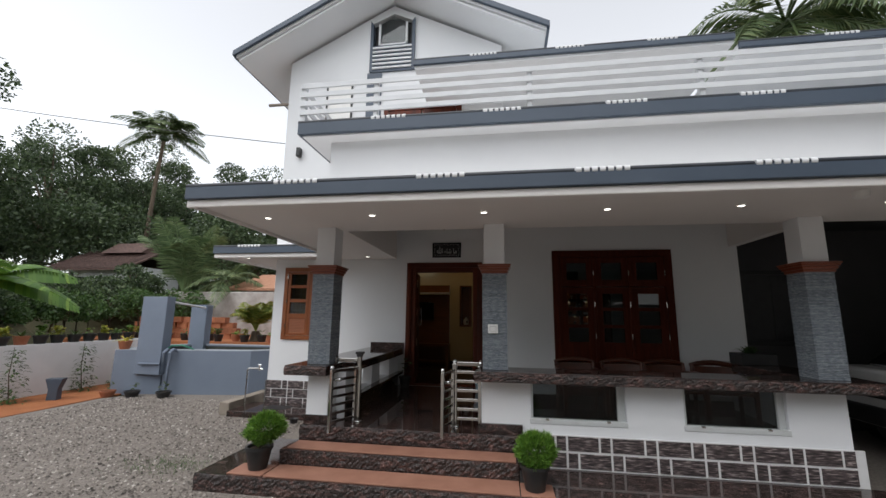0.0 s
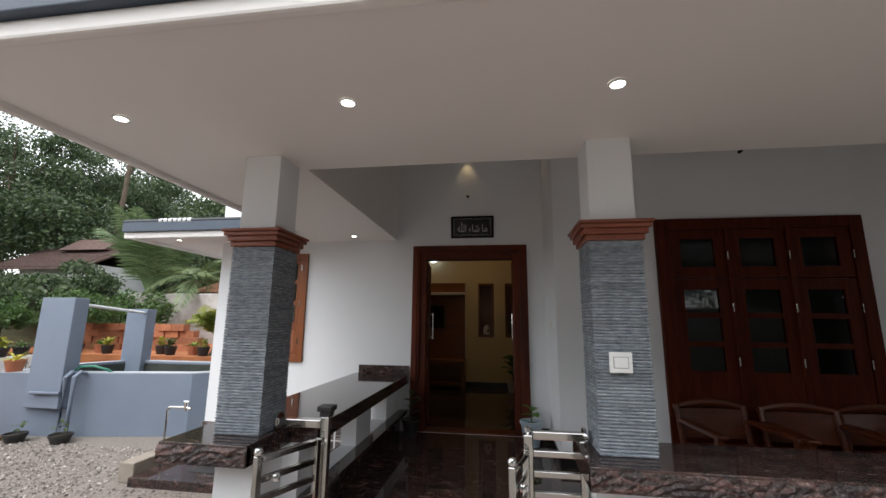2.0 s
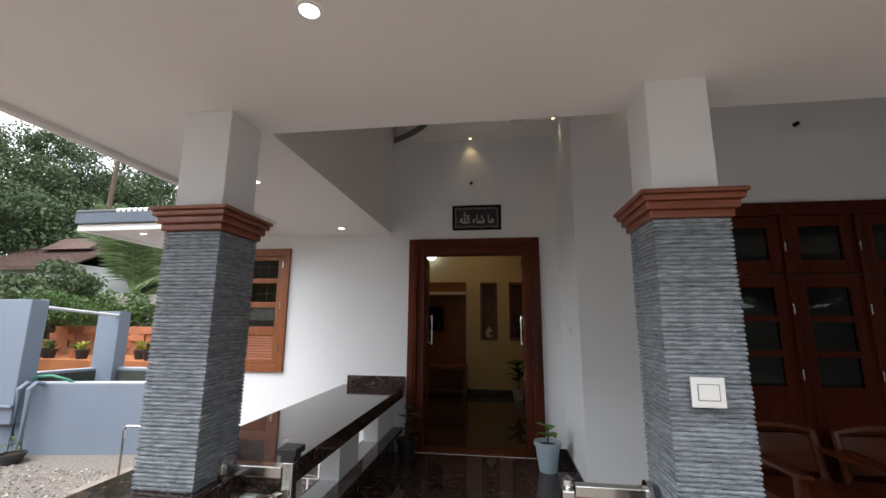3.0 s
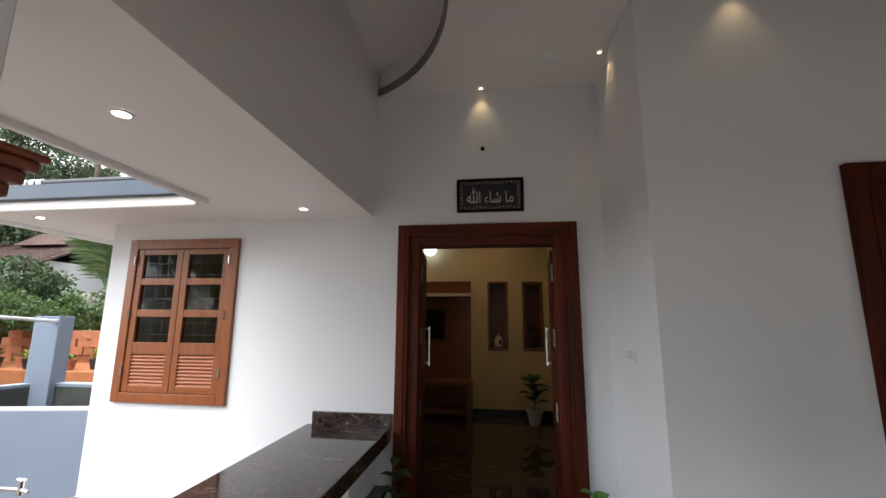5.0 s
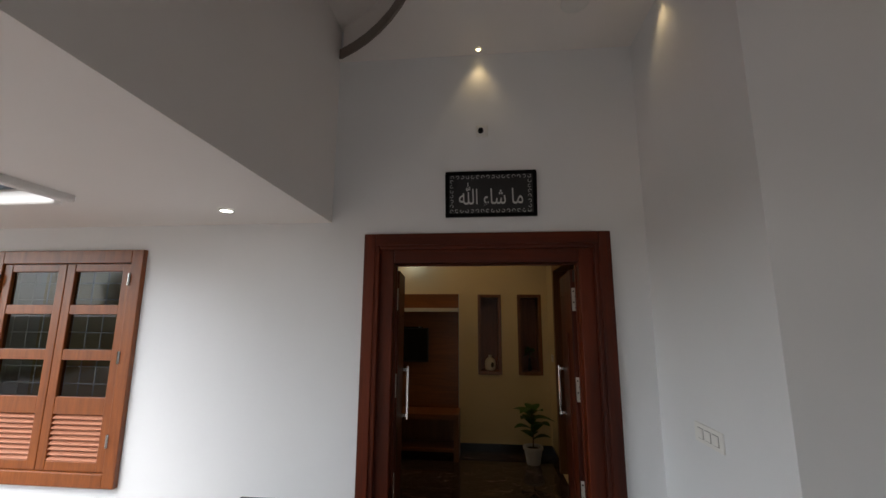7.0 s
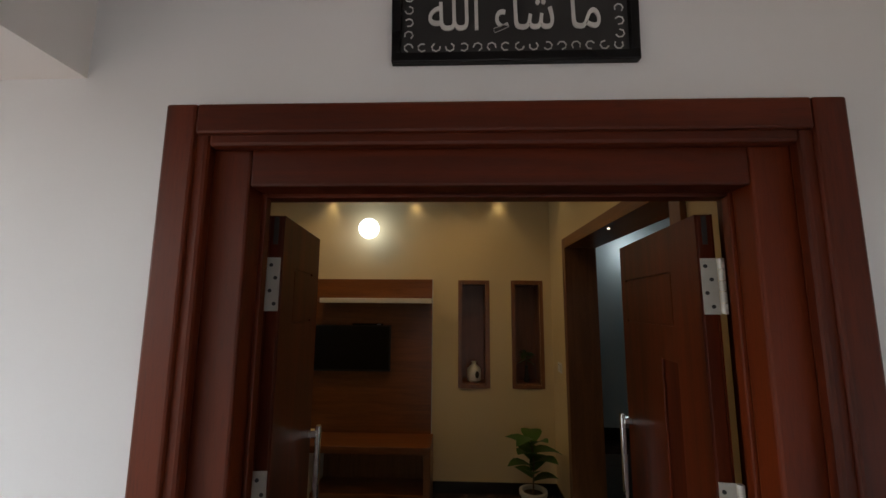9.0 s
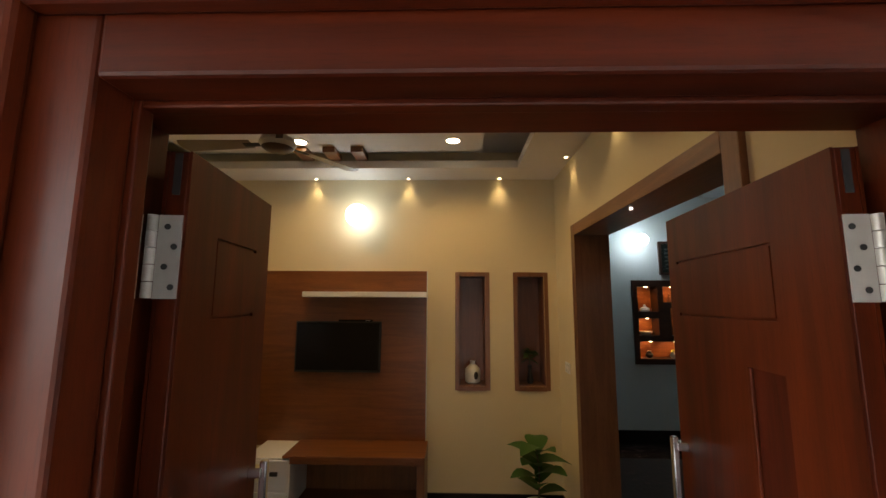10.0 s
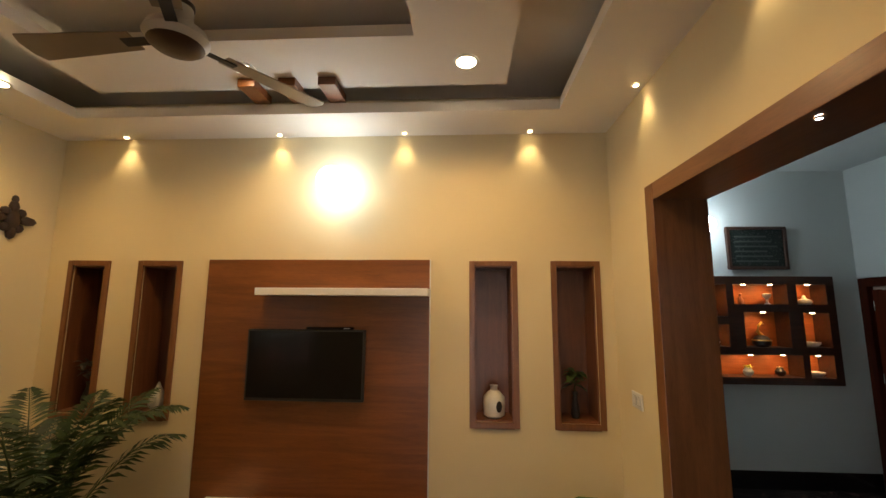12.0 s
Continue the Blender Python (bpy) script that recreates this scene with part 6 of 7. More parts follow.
def round_bush(x, y, z, seed, rad0, flat, lean, stem):
    """A clipped cypress ball on a short stem in a black pot."""
    th = thing("topiary_bush", (x, y, z), "round clipped bright green bush in a black pot", "potted plant", "step bushes")
    pot(th, x, y, z, 0.118, 0.205, BLACKPOT)
    part("stem", G().tube([(x, y, z + 0.16), (x + lean * 0.4, y, z + 0.2 + stem), (x + lean, y, z + 0.24 + stem)], 0.016, 8), BARK, th)
    r = random.Random(seed)
    v, f = [], []
    c = Vector((x + lean, y, z + 0.205 + stem + rad0 * flat * 0.8))
    for k in range(5600):
        d = Vector((r.gauss(0, 1), r.gauss(0, 1), r.gauss(0, 1))).normalized()
        rad = rad0 * (0.5 + 0.5 * r.random() ** 0.45) * (1 + 0.26 * noise.noise(d * 2.3 + Vector((seed, 0, 0))) + 0.12 * noise.noise(d * 6.0 + Vector((0, seed, 0))))
        p = c + Vector((d.x * rad, d.y * rad, d.z * rad * flat + 0.25 * lean * d.x))
        t = (d + Vector((r.uniform(-0.7, 0.7), r.uniform(-0.7, 0.7), r.uniform(-0.1, 0.9)))).normalized()
        s = t.cross(Vector((r.uniform(-1, 1), r.uniform(-1, 1), r.uniform(-1, 1)))).normalized() * 0.0058
        q = p + t * r.uniform(0.02, 0.045)
        o = len(v)
        v += [tuple(p - s), tuple(p + s), tuple(q)]
        f.append((o, o + 1, o + 2))
    part("foliage", G().add(v, f), leafy("clipped_bush_leaf", (0.06, 0.15, 0.018), (0.12, 0.25, 0.03), (0.21, 0.37, 0.055)) if "clipped_bush_leaf" not in bpy.data.materials else bpy.data.materials["clipped_bush_leaf"], th, "fine bright green foliage")
    return th


round_bush(-1.335, -3.17, 0.163, 41, 0.172, 0.78, 0.055, 0.06)
round_bush(1.295, -3.19, 0.163, 42, 0.168, 0.86, 0.01, 0.0)

# wash place by the west wall
ws = thing("wash_place", (-2.7, -0.5, 0), "low granite wash slab with a drain and a steel tap", "wash place")
part("slab", G().box(-3.42, -1.95, -0.80, -0.06, 0.0, 0.09), GRANITE, ws, "brown granite slab", 0.006)
part("drain", G().box(-2.95, -2.55, -0.55, -0.28, 0.088, 0.094), BLACKMAT, ws, "dark drain")
part("kerb", G().box(-3.62, -3.44, -0.72, 0.5, 0.0, 0.20), LATERITE, ws, "cement kerb", 0.012)
part("tap_pipe", G().tube([(-3.28, -0.55, 0.09), (-3.28, -0.55, 0.70), (-3.26, -0.55, 0.73), (-3.05, -0.55, 0.735)], 0.013, 10), STEEL, ws, "steel pipe", smooth=True)
part("tap_head", G().rod((-3.06, -0.55, 0.70), (-3.06, -0.55, 0.79), 0.017, n=12).rod((-3.06, -0.55, 0.735), (-3.0, -0.55, 0.72), 0.013, n=10).rod((-3.09, -0.55, 0.795), (-3.03, -0.55, 0.795), 0.009, n=8), CHROME, ws, "chrome tap", smooth=True)
cup = thing("dropped_pot", (-2.15, -0.98, 0.0), "small black plastic bowl lying on the gravel", "bowl")
part("bowl", G().lathe(-2.15, -0.98, [(0.04, 0.005), (0.05, 0.01), (0.065, 0.07), (0.07, 0.075), (0.055, 0.06), (0.03, 0.02)], 18), BLACKPOT, cup, smooth=True)

# ---- pond tank ----
tank = thing("pond_tank", (-5.3, 1.4, 0), "blue-grey plastered garden tank with water and two posts", "tank")
ring = [(-6.95, 0.40), (-4.20, 0.895), (-3.42, 1.60), (-3.42, 2.45), (-6.75, 2.45), (-7.15, 1.55)]
inner = [(-6.72, 0.58), (-4.27, 1.08), (-3.57, 1.68), (-3.57, 2.30), (-6.66, 2.30), (-6.96, 1.58)]
n = len(ring)
tg = G()
tg.v = [(x, y, -0.02) for x, y in ring] + [(x, y, 0.875) for x, y in ring] + [(x, y, 0.875) for x, y in inner] + [(x, y, 0.3) for x, y in inner]
tg.f = [(k * n + i, k * n + (i + 1) % n, (k + 1) * n + (i + 1) % n, (k + 1) * n + i) for k in range(3) for i in range(n)]
part("tank_wall", tg, TANK, tank, bevel=0.012)
rim = G()
rim.v = [(x, y, 0.877) for x, y in ring] + [(x, y, 0.877) for x, y in inner] + [(x, y, 0.890) for x, y in inner] + [(x, y, 0.890) for x, y in ring]
rim.f = [(k * n + i, k * n + (i + 1) % n, (k + 1) % 4 * n + (i + 1) % n, (k + 1) % 4 * n + i) for k in range(4) for i in range(n)]
part("rim", rim, surf("pale_rim_paint", (0.36, 0.40, 0.45), (0.44, 0.48, 0.53), 2, 0.6, 50, 0.2, 0.002), tank, "paler rim")
# darker lining along the inner wall faces
lining = G()
inset = [(x * 0.997 - 0.0155, y * 0.99 + 0.0145) for x, y in inner]
lining.v = [(x, y, 0.31) for x, y in inset] + [(x, y, 0.845) for x, y in inset]
lining.f = [(i, (i + 1) % n, n + (i + 1) % n, n + i) for i in range(n)]
part("lining", lining, surf("dark_lining_plaster", (0.02, 0.026, 0.022), (0.055, 0.062, 0.052), 3, 0.8, 30, 0.4, 0.004), tank, "dark inside lining")
part("water", G().add([(x, y, 0.58) for x, y in inner], [tuple(range(n))]), WATER, tank, "dark still water")
part("post", G().box(-6.48, -5.90, 0.44, 0.66, 0.40, 1.98), TANK, tank, bevel=0.01)
part("post", G().box(-6.82, -6.38, 2.20, 2.42, 0.40, 1.86), TANK, tank, bevel=0.01)
part("cross_pipe", G().rod((-6.1, 0.60, 1.90), (-6.45, 2.3, 1.78), 0.025, n=10), RAILWHITE, tank, "pale pipe", smooth=True)
part("drain_pipe", G().tube([(-5.82, 0.56, 0.875), (-5.82, 0.50, 0.905), (-5.82, 0.42, 0.845), (-5.82, 0.44, 0.05)], 0.03, 10).tube([(-5.70, 0.60, 0.875), (-5.70, 0.52, 0.905), (-5.70, 0.44, 0.845), (-5.72, 0.46, 0.05)], 0.03, 10), TANK, tank, "painted pipes", smooth=True)
part("tap_stub", G().rod((-6.35, 0.40, 0.62), (-5.88, 0.42, 0.62), 0.022, n=10), TANK, tank, smooth=True)
part("hose", G().tube([(-5.95, 0.62, 0.895), (-5.8, 0.6, 0.975), (-5.6, 0.62, 0.985), (-5.45, 0.7, 0.925), (-5.4, 0.8, 0.845)], 0.018, 8), surf("green_hose", (0.02, 0.16, 0.10), (0.04, 0.24, 0.15), 6, 0.4, 40, 0.1, 0.001), tank, "green garden hose", smooth=True)


def small_pot(x, y, z, r, h, mat, lmat, kind, seed, label):
    th = thing("potted_plant", (x, y, z), label, "potted plant", "garden pots")
    pot(th, x, y, z, r, h, mat, 0.006)
    rr2 = random.Random(seed)
    g = G()
    for k in range({"spike": 26, "tuft": 70, "bare": 8}[kind]):
        a = k * 2.4
        if kind == "spike":
            g.add(*leaf_blade((x, y, z + h - 0.03), (math.cos(a), math.sin(a), rr2.uniform(0.5, 2.5)), rr2.uniform(0.16, 0.34), 0.028, 0.5, 4))
        else:
            g.add(*leaf_blade((x + rr2.uniform(-0.07, 0.07), y + rr2.uniform(-0.07, 0.07), z + h + rr2.uniform(-0.02, 0.16)), (math.cos(a), math.sin(a), rr2.uniform(0.0, 1.5)), rr2.uniform(0.06, 0.13), 0.05, 0.3, 3))
    part("foliage", g, lmat, th)
    return th


for k, (x, y, mat) in enumerate(((-6.72, 0.16, CLAYPOT), (-6.25, 0.24, BLACKPOT), (-5.62, 0.32, BLACKPOT))):
    small_pot(x, y, 0.0, 0.13, 0.12, mat, LEAF_DARK, "bare", 50 + k, "shallow round bowl with small plants on the gravel")

# white boundary wall with a row of pots
setting("wall_boundary", G().box(-8.30, -8.10, -11.0, 2.2, -0.03, 1.0), surf("stained_white_plaster", (0.66, 0.67, 0.68), (0.80, 0.81, 0.82), 1.6, 0.7, 40, 0.2, 0.002), "weathered white plaster boundary wall", "boundary wall", 0.012)
setting("soil_strip", G().sheet([-8.10 + 0.2 * i for i in range(8)], [-11 + 0.5 * j for j in range(32)], lambda u, v: True, -0.02, 0.012, "z"), SOIL, "strip of bare red soil along the wall", "soil")
kinds = ["tuft", "spike", "bare", "tuft", "spike", "tuft"]
mats = [LEAF_YELLOW, LEAF_BRIGHT, LEAF_MID, LEAF_YELLOW, LEAF_BRIGHT, LEAF_MID]
for k in range(24):
    y = -5.6 + k * 0.325
    small_pot(-8.2 + rnd.uniform(-0.015, 0.015), y, 1.0, 0.12, 0.17, BLACKPOT if k % 8 else CLAYPOT, mats[(k * 5) % 6], kinds[(k * 7) % 6], 200 + k, "black pot with garden plant standing on the boundary wall")
small_pot(-6.83, 0.50, 0.890, 0.12, 0.17, CLAYPOT, LEAF_YELLOW, "spike", 77, "clay pot with a yellow-green spiky plant")
for k, (x, y) in enumerate(((-7.75, -0.75), (-7.78, 0.55), (-7.8, -2.0), (-7.75, 1.4))):
    hb = thing("wall_shrub", (x, y, 0), "loose leafy shrub climbing at the boundary wall", "shrub", "wall shrubs")
    g = G()
    rs = random.Random(300 + k)
    for q in range(260):
        a, hh = rs.uniform(0, 6.28), rs.random() ** 1.6 * 0.95
        sp = 0.30 * (1 - hh * 0.7)
        g.add(*leaf_blade((x + sp * math.cos(a) * rs.random(), y + sp * math.sin(a) * rs.random(), hh), (math.cos(a), math.sin(a), rs.uniform(-0.3, 0.8)), rs.uniform(0.05, 0.11), 0.035, 0.4, 3))
    part("foliage", g, LEAF_MID, hb)
    part("stem", G().tube([(x, y, 0), (x - 0.1, y, 0.5), (x - 0.15, y + 0.05, 0.98)], [0.012, 0.008, 0.004], 5), BARK, hb)
bo = thing("garden_bollard", (-7.35, -0.32, 0), "dark blue-grey flared garden post", "bollard")
part("post", G().prism([(-0.085, 0), (0.085, 0), (0.075, 0.2), (0.14, 0.40), (-0.14, 0.40), (-0.075, 0.2)], "y", -0.08, 0.08), SLATE, bo, bevel=0.012)
bo.children[0].data.transform(pose(-7.35, -0.32, 0, 0, 0, 25))

# terrace behind the tank: brick stack, pots, old wall
setting("terrace_bank", G().box(-14.0, -3.6, 3.6, 30, -0.03, 0.85), SOIL, "red earth bank behind the tank", "bank")
bank = G()
for j in range(19):
    for i in range(29):
        x, y = -46 + i * 1.35, -14 + j * 2.9
        h = 0.9 + 0.055 * max(0, y + 6) + 0.075 * max(0, -8 - x) + 0.35 * noise.noise((x * 0.3, y * 0.3, 2))
        edge = -8.45 if y < 2.6 else -12.6
        bank.v.append((min(x, edge), y, h if x < edge - 0.15 else 0.7))
bank.f = [(j * 29 + i, j * 29 + i + 1, (j + 1) * 29 + i + 1, (j + 1) * 29 + i) for j in range(18) for i in range(28)]
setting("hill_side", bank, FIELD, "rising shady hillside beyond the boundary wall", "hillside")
setting("wall_old", G().box(-13.0, -7.2, 8.0, 8.3, 0.5, 2.55), surf("blotched_old_plaster", (0.20, 0.18, 0.16), (0.48, 0.46, 0.44), 2.2, 0.9, 24, 0.5, 0.01), "old weathered plaster wall behind the garden", "wall", 0.03)
sk = thing("brick_stack", (-9.6, 5.0, 0.85), "stacked orange laterite bricks", "brick stack")
bm_brick = G().box(0, 0.38, 0, 0.22, 0, 0.17).mesh("brick")
bm_brick.materials.append(BRICK)
inv = base_of(sk).inverted()
for lay_z in range(4):
    for k in range(11 - lay_z):
        ob = new("brick", bm_brick)
        ob.parent, ob.matrix_parent_inverse = sk, inv
        ob.matrix_basis = pose(-11.6 + k * 0.40 + lay_z * 0.2 + rnd.uniform(-0.02, 0.02), 4.9 + rnd.uniform(-0.05, 0.05), 0.85 + lay_z * 0.172, 0, 0, rnd.uniform(-4, 4))
for k in range(14):
    small_pot(-10.6 + k * 0.42, 3.85 + 0.2 * (k % 2), 0.85, 0.13, 0.2, BLACKPOT if k % 3 else CLAYPOT, mats[(k * 5 + 1) % 6], kinds[(k * 5 + 1) % 6], 400 + k, "potted garden plant on the terrace behind the tank")

oh = thing("old_house", (-18, 10, 2.0), "distant white house with a weathered tiled roof", "house")
part("wall", G().box(-20.6, -17.0, 10, 13, 1.8, 3.95), WHITE, oh)
part("roof", G().prism([(9.3, 3.75), (11.5, 4.95), (13.7, 3.75), (13.7, 3.65), (11.5, 4.85), (9.3, 3.65)], "x", -21.2, -16.6), ROOFTILE, oh, "weathered clay tile roof")
tiles = G()
for q in range(28):
    x = -21.15 + q * 0.16
    tiles.prism([(9.28, 3.79), (11.48, 4.99), (11.48, 4.96), (9.28, 3.76)], "x", x, x + 0.07)
part("tile_rib", tiles, ROOFTILE, oh, kind="stuff")
part("upper_roof", G().prism([(10.6, 4.7), (11.5, 5.35), (12.4, 4.7)], "x", -19.6, -17.2), ROOFTILE, oh)
for k in range(3):
    part("window", G().box(-20.1 + k * 1.4, -19.5 + k * 1.4, 9.97, 10.0, 2.5, 3.4), BLACKMAT, oh)
sd2 = thing("tiled_shed", (-9.3, 9.5, 0.6), "small shed with an orange tile roof behind the wall", "shed")
part("wall", G().box(-10.4, -7.4, 9.2, 11, 0.6, 2.9), LATERITE, sd2)
part("roof", G().prism([(8.7, 2.75), (11.3, 3.6), (11.3, 3.5), (8.7, 2.65)], "x", -10.8, -7.0), surf("orange_tile", (0.30, 0.14, 0.08), (0.44, 0.23, 0.14), 7, 0.8, 30, 0.5, 0.02), sd2)


# ---- trees ----
def leaf_cloud(centres, count, size, seed, flat=0.5):
    r = np.random.RandomState(seed)
    c = np.array(centres, float)
    pick = r.randint(0, len(c), count)
    d = r.normal(size=(count, 3))
    d /= np.linalg.norm(d, axis=1)[:, None]
    rad = c[pick, 3:4] * (0.35 + 0.65 * r.rand(count, 1) ** 0.45)
    p = c[pick, :3] + d * rad * np.array([1, 1, 0.75])
    t = d * 0.7 + r.normal(size=(count, 3)) * 0.6
    t[:, 2] -= 0.2
    t /= np.linalg.norm(t, axis=1)[:, None]
    s = np.cross(t, r.normal(size=(count, 3)))
    s /= np.linalg.norm(s, axis=1)[:, None] + 1e-9
    L = size * (0.6 + 0.8 * r.rand(count, 1))
    v = np.stack([p - t * L * 0.5, p + s * L * 0.27, p + t * L * 0.5, p - s * L * 0.27], 1).reshape(-1, 3)
    f = np.arange(count * 4).reshape(-1, 4)
    return v.tolist(), f.tolist()


def broad_tree(name, at, height, spread, leaves, size, mat, seed, label, group):
    x, y, z = at
    th = thing(name, at, label, "tree", group)
    r = random.Random(seed)
    top = height * 0.55
    part("trunk", G().tube([(x, y, z - 0.3), (x + 0.1, y, z + top * 0.4), (x - 0.1, y + 0.1, z + top * 0.8), (x, y, z + height * 0.75)], [height * 0.028, height * 0.022, height * 0.016, height * 0.006], 9), BARK, th, smooth=True)
    cents, limbs = [], G()
    for k in range(30):
        a = k * 2.4 + r.uniform(-0.4, 0.4)
        hh = r.uniform(0.32, 1.0)
        rr3 = spread * (1.0 - 0.55 * abs(hh - 0.55) / 0.55) * r.uniform(0.45, 1.0)
        c = (x + rr3 * math.cos(a), y + rr3 * math.sin(a), z + height * hh * 0.92)
        cents.append((*c, spread * r.uniform(0.22, 0.40)))
        b = (x, y, z + height * min(0.7, hh * 0.6))
        limbs.tube([b, ((b[0] + c[0]) / 2, (b[1] + c[1]) / 2, (b[2] + c[2]) / 2 + 0.1), c], [height * 0.009, height * 0.006, height * 0.002], 5)
    part("branching", limbs, BARK, th)
    part("crown", G().add(*leaf_cloud(cents, leaves, size, seed)), mat, th, "crown of many small leaves")
    return th


def coconut(name, at, height, fronds, length, seed, lean=(0.3, 0.1), mat=None, label="tall coconut palm with drooping feather leaves", bunch=True, lift=0.0, limp=0.5):
    x, y, z = at
    th = thing(name, at, label, "palm tree")
    r = random.Random(seed)
    pts = [(x + lean[0] * t * t, y + lean[1] * t * t, z + height * t) for t in (0, 0.25, 0.5, 0.75, 1.0)]
    part("trunk", G().tube(pts, [0.20, 0.15, 0.13, 0.12, 0.10], 10), BARK, th, smooth=True)
    top = Vector(pts[-1])
    for k in range(fronds):
        a = k * 2.4 + r.uniform(-0.3, 0.3)
        up = 1.5 + lift - 1.9 * k / fronds
        p, v, f = frond(top, (math.cos(a), math.sin(a), up), length * r.uniform(0.8, 1.1), 48, length * 0.26, length * 0.016, limp + 0.25 * r.random(), 0.35, seed * 50 + k)
        fr2 = part("frond", G().tube(p, [0.035 * length / 3 * (1 - 0.08 * i) for i in range(11)], 5), mat or LEAF_PALM, th)
        part("foliage", G().add(v, f), mat or LEAF_PALM, fr2)
    if bunch:
        part("coconut_bunch", G().lathe(top.x, top.y, [(0.05, top.z - 0.45), (0.28, top.z - 0.3), (0.3, top.z - 0.15), (0.05, top.z)], 10), LEAF_DARK, th)
    return th


coconut("coconut_palm", (-21.6, 15, 2.2), 11.2, 26, 3.4, 5, (0.3, 0.1), None, "tall coconut palm with drooping feather leaves", True, 0.7, 0.52)
coconut("coconut_palm", (-13.6, 9.4, 0.9), 1.6, 13, 4.6, 6, (0.1, 0.1), leafy("young_palm_leaf", (0.085, 0.135, 0.06), (0.145, 0.215, 0.09), (0.25, 0.31, 0.16)), "young coconut palm with upright bright leaves", False, 2.6, 0.16)
coconut("coconut_palm", (-11.0, 8.9, 0.8), 2.3, 14, 2.1, 8, (0.1, 0.0), LEAF_PALM, "young coconut palm with arching leaves", False)
coconut("yellow_palm", (-6.3, 4.2, 0.85), 0.3, 16, 1.6, 9, (0.0, 0.0), leafy("yellow_palm_leaf", (0.10, 0.17, 0.03), (0.22, 0.27, 0.05), (0.42, 0.36, 0.08)), "small yellow-green garden palm", False, 2.0, 0.32)
coconut("coconut_palm", (11.6, 8.0, 0.0), 12.4, 34, 5.0, 11, (-0.2, -0.2), None, "tall coconut palm with drooping feather leaves", True, -0.2, 0.62)
coconut("coconut_palm", (-16.5, 19, 2.2), 7.0, 20, 3.0, 14)
T1 = broad_tree("leafy_tree", (-29.5, 15.0, 2.2), 11.5, 5.0, 30000, 0.20, LEAF_DARK, 61, "large dense dark green tree; unseen copies beyond the yard block sky light", "trees behind the garden")
T2 = broad_tree("leafy_tree", (-18.3, 21.0, 2.5), 10.5, 4.2, 22000, 0.20, LEAF_DARK, 62, "large dense dark green tree; unseen copies beyond the yard block sky light", "trees behind the garden")
T3 = broad_tree("leafy_tree", (-13.6, 14.5, 1.4), 4.4, 2.8, 15000, 0.14, LEAF_DARK, 63, "spreading dark green tree beside the old house", "trees behind the garden")
for src, x, y, z, s, rot in ((T2, -25.5, 5.6, 2.4, 1.05, 210), (T1, -36, 17, 2.4, 1.1, 80), (T1, -26, 21, 2.5, 0.85, 190), (T1, -32, 24, 3.0, 1.2, 30), (T2, -15.0, 24.0, 2.6, 1.0, 120), (T2, -24.5, 22.0, 2.4, 0.8, 250), (T2, -41, 14, 2.4, 1.2, 10), (T3, -22.6, 13.0, 2.2, 1.35, 200), (T3, -33.0, 8.0, 2.4, 1.2, 100), (T3, -16.5, 15.5, 1.8, 1.25, 300), (T1, -30, 8, 2.2, 0.95, 140), (T2, -9.5, 20.0, 1.6, 0.95, 300), (T3, -31, 3.0, 2.4, 1.1, 40),
                         # unseen copies south and east, added to reflect in panes and block sky light
                         (T1, -15, -17, 0.0, 0.8, 75), (T2, -8, -18, 0.0, 0.85, 15), (T1, -1, -19, 0.0, 0.85, 310), (T2, 5, -18, 0.0, 0.9, 100), (T1, 12, -17, 0.0, 1.1, 260), (T2, 15, -11, 0.0, 1.3, 33), (T1, 16.5, -6, 0.0, 1.25, 123), (T1, -12, -24, 0.0, 0.9, 60), (T2, -3, -26, 0.0, 1.0, 150), (T1, 7, -25, 0.0, 0.95, 220), (T2, 15, -22, 0.0, 1.0, 20)):
    c = copy_thing(src, pose(x, y, z, 0, 0, rot))
    c.scale = (s, s, s)
B1 = broad_tree("garden_bush", (-13.0, 5.6, 1.0), 1.9, 1.2, 3200, 0.13, LEAF_DARK, 71, "dense dark green garden bush", "bushes on the bank")
B2 = broad_tree("garden_bush", (-11.2, 6.8, 0.9), 1.6, 1.1, 2800, 0.12, LEAF_MID, 72, "loose mid-green garden bush", "bushes on the bank")
def hill(x, y):
    return 0.85 + 0.055 * max(0, y + 6) + 0.075 * max(0, -8 - x)


for k in range(58):
    src = (B1, B2)[k % 2]
    x, y = -9.6 - 10 * rnd.random() ** 1.3, -6.0 + 15.5 * rnd.random()
    if x > -12 and y > 3.2:
        y -= 4
    c = copy_thing(src, pose(x, y, hill(x, y) - 0.25, 0, 0, rnd.uniform(0, 360)))
    s = rnd.uniform(0.35, 0.75)
    c.scale = (s, s, s * rnd.uniform(0.8, 1.15))

for x, y, s, q in ((-15.6, 8.3, 0.5, 0), (-14.4, 7.4, 0.75, 1), (-17.2, 8.8, 0.42, 1), (-13.2, 6.6, 0.9, 0), (-19.0, 8.9, 0.5, 0)):
    c = copy_thing((B1, B2)[q], pose(x, y, hill(x, y) - 0.2, 0, 0, 70 * s))
    c.scale = (s, s, s)

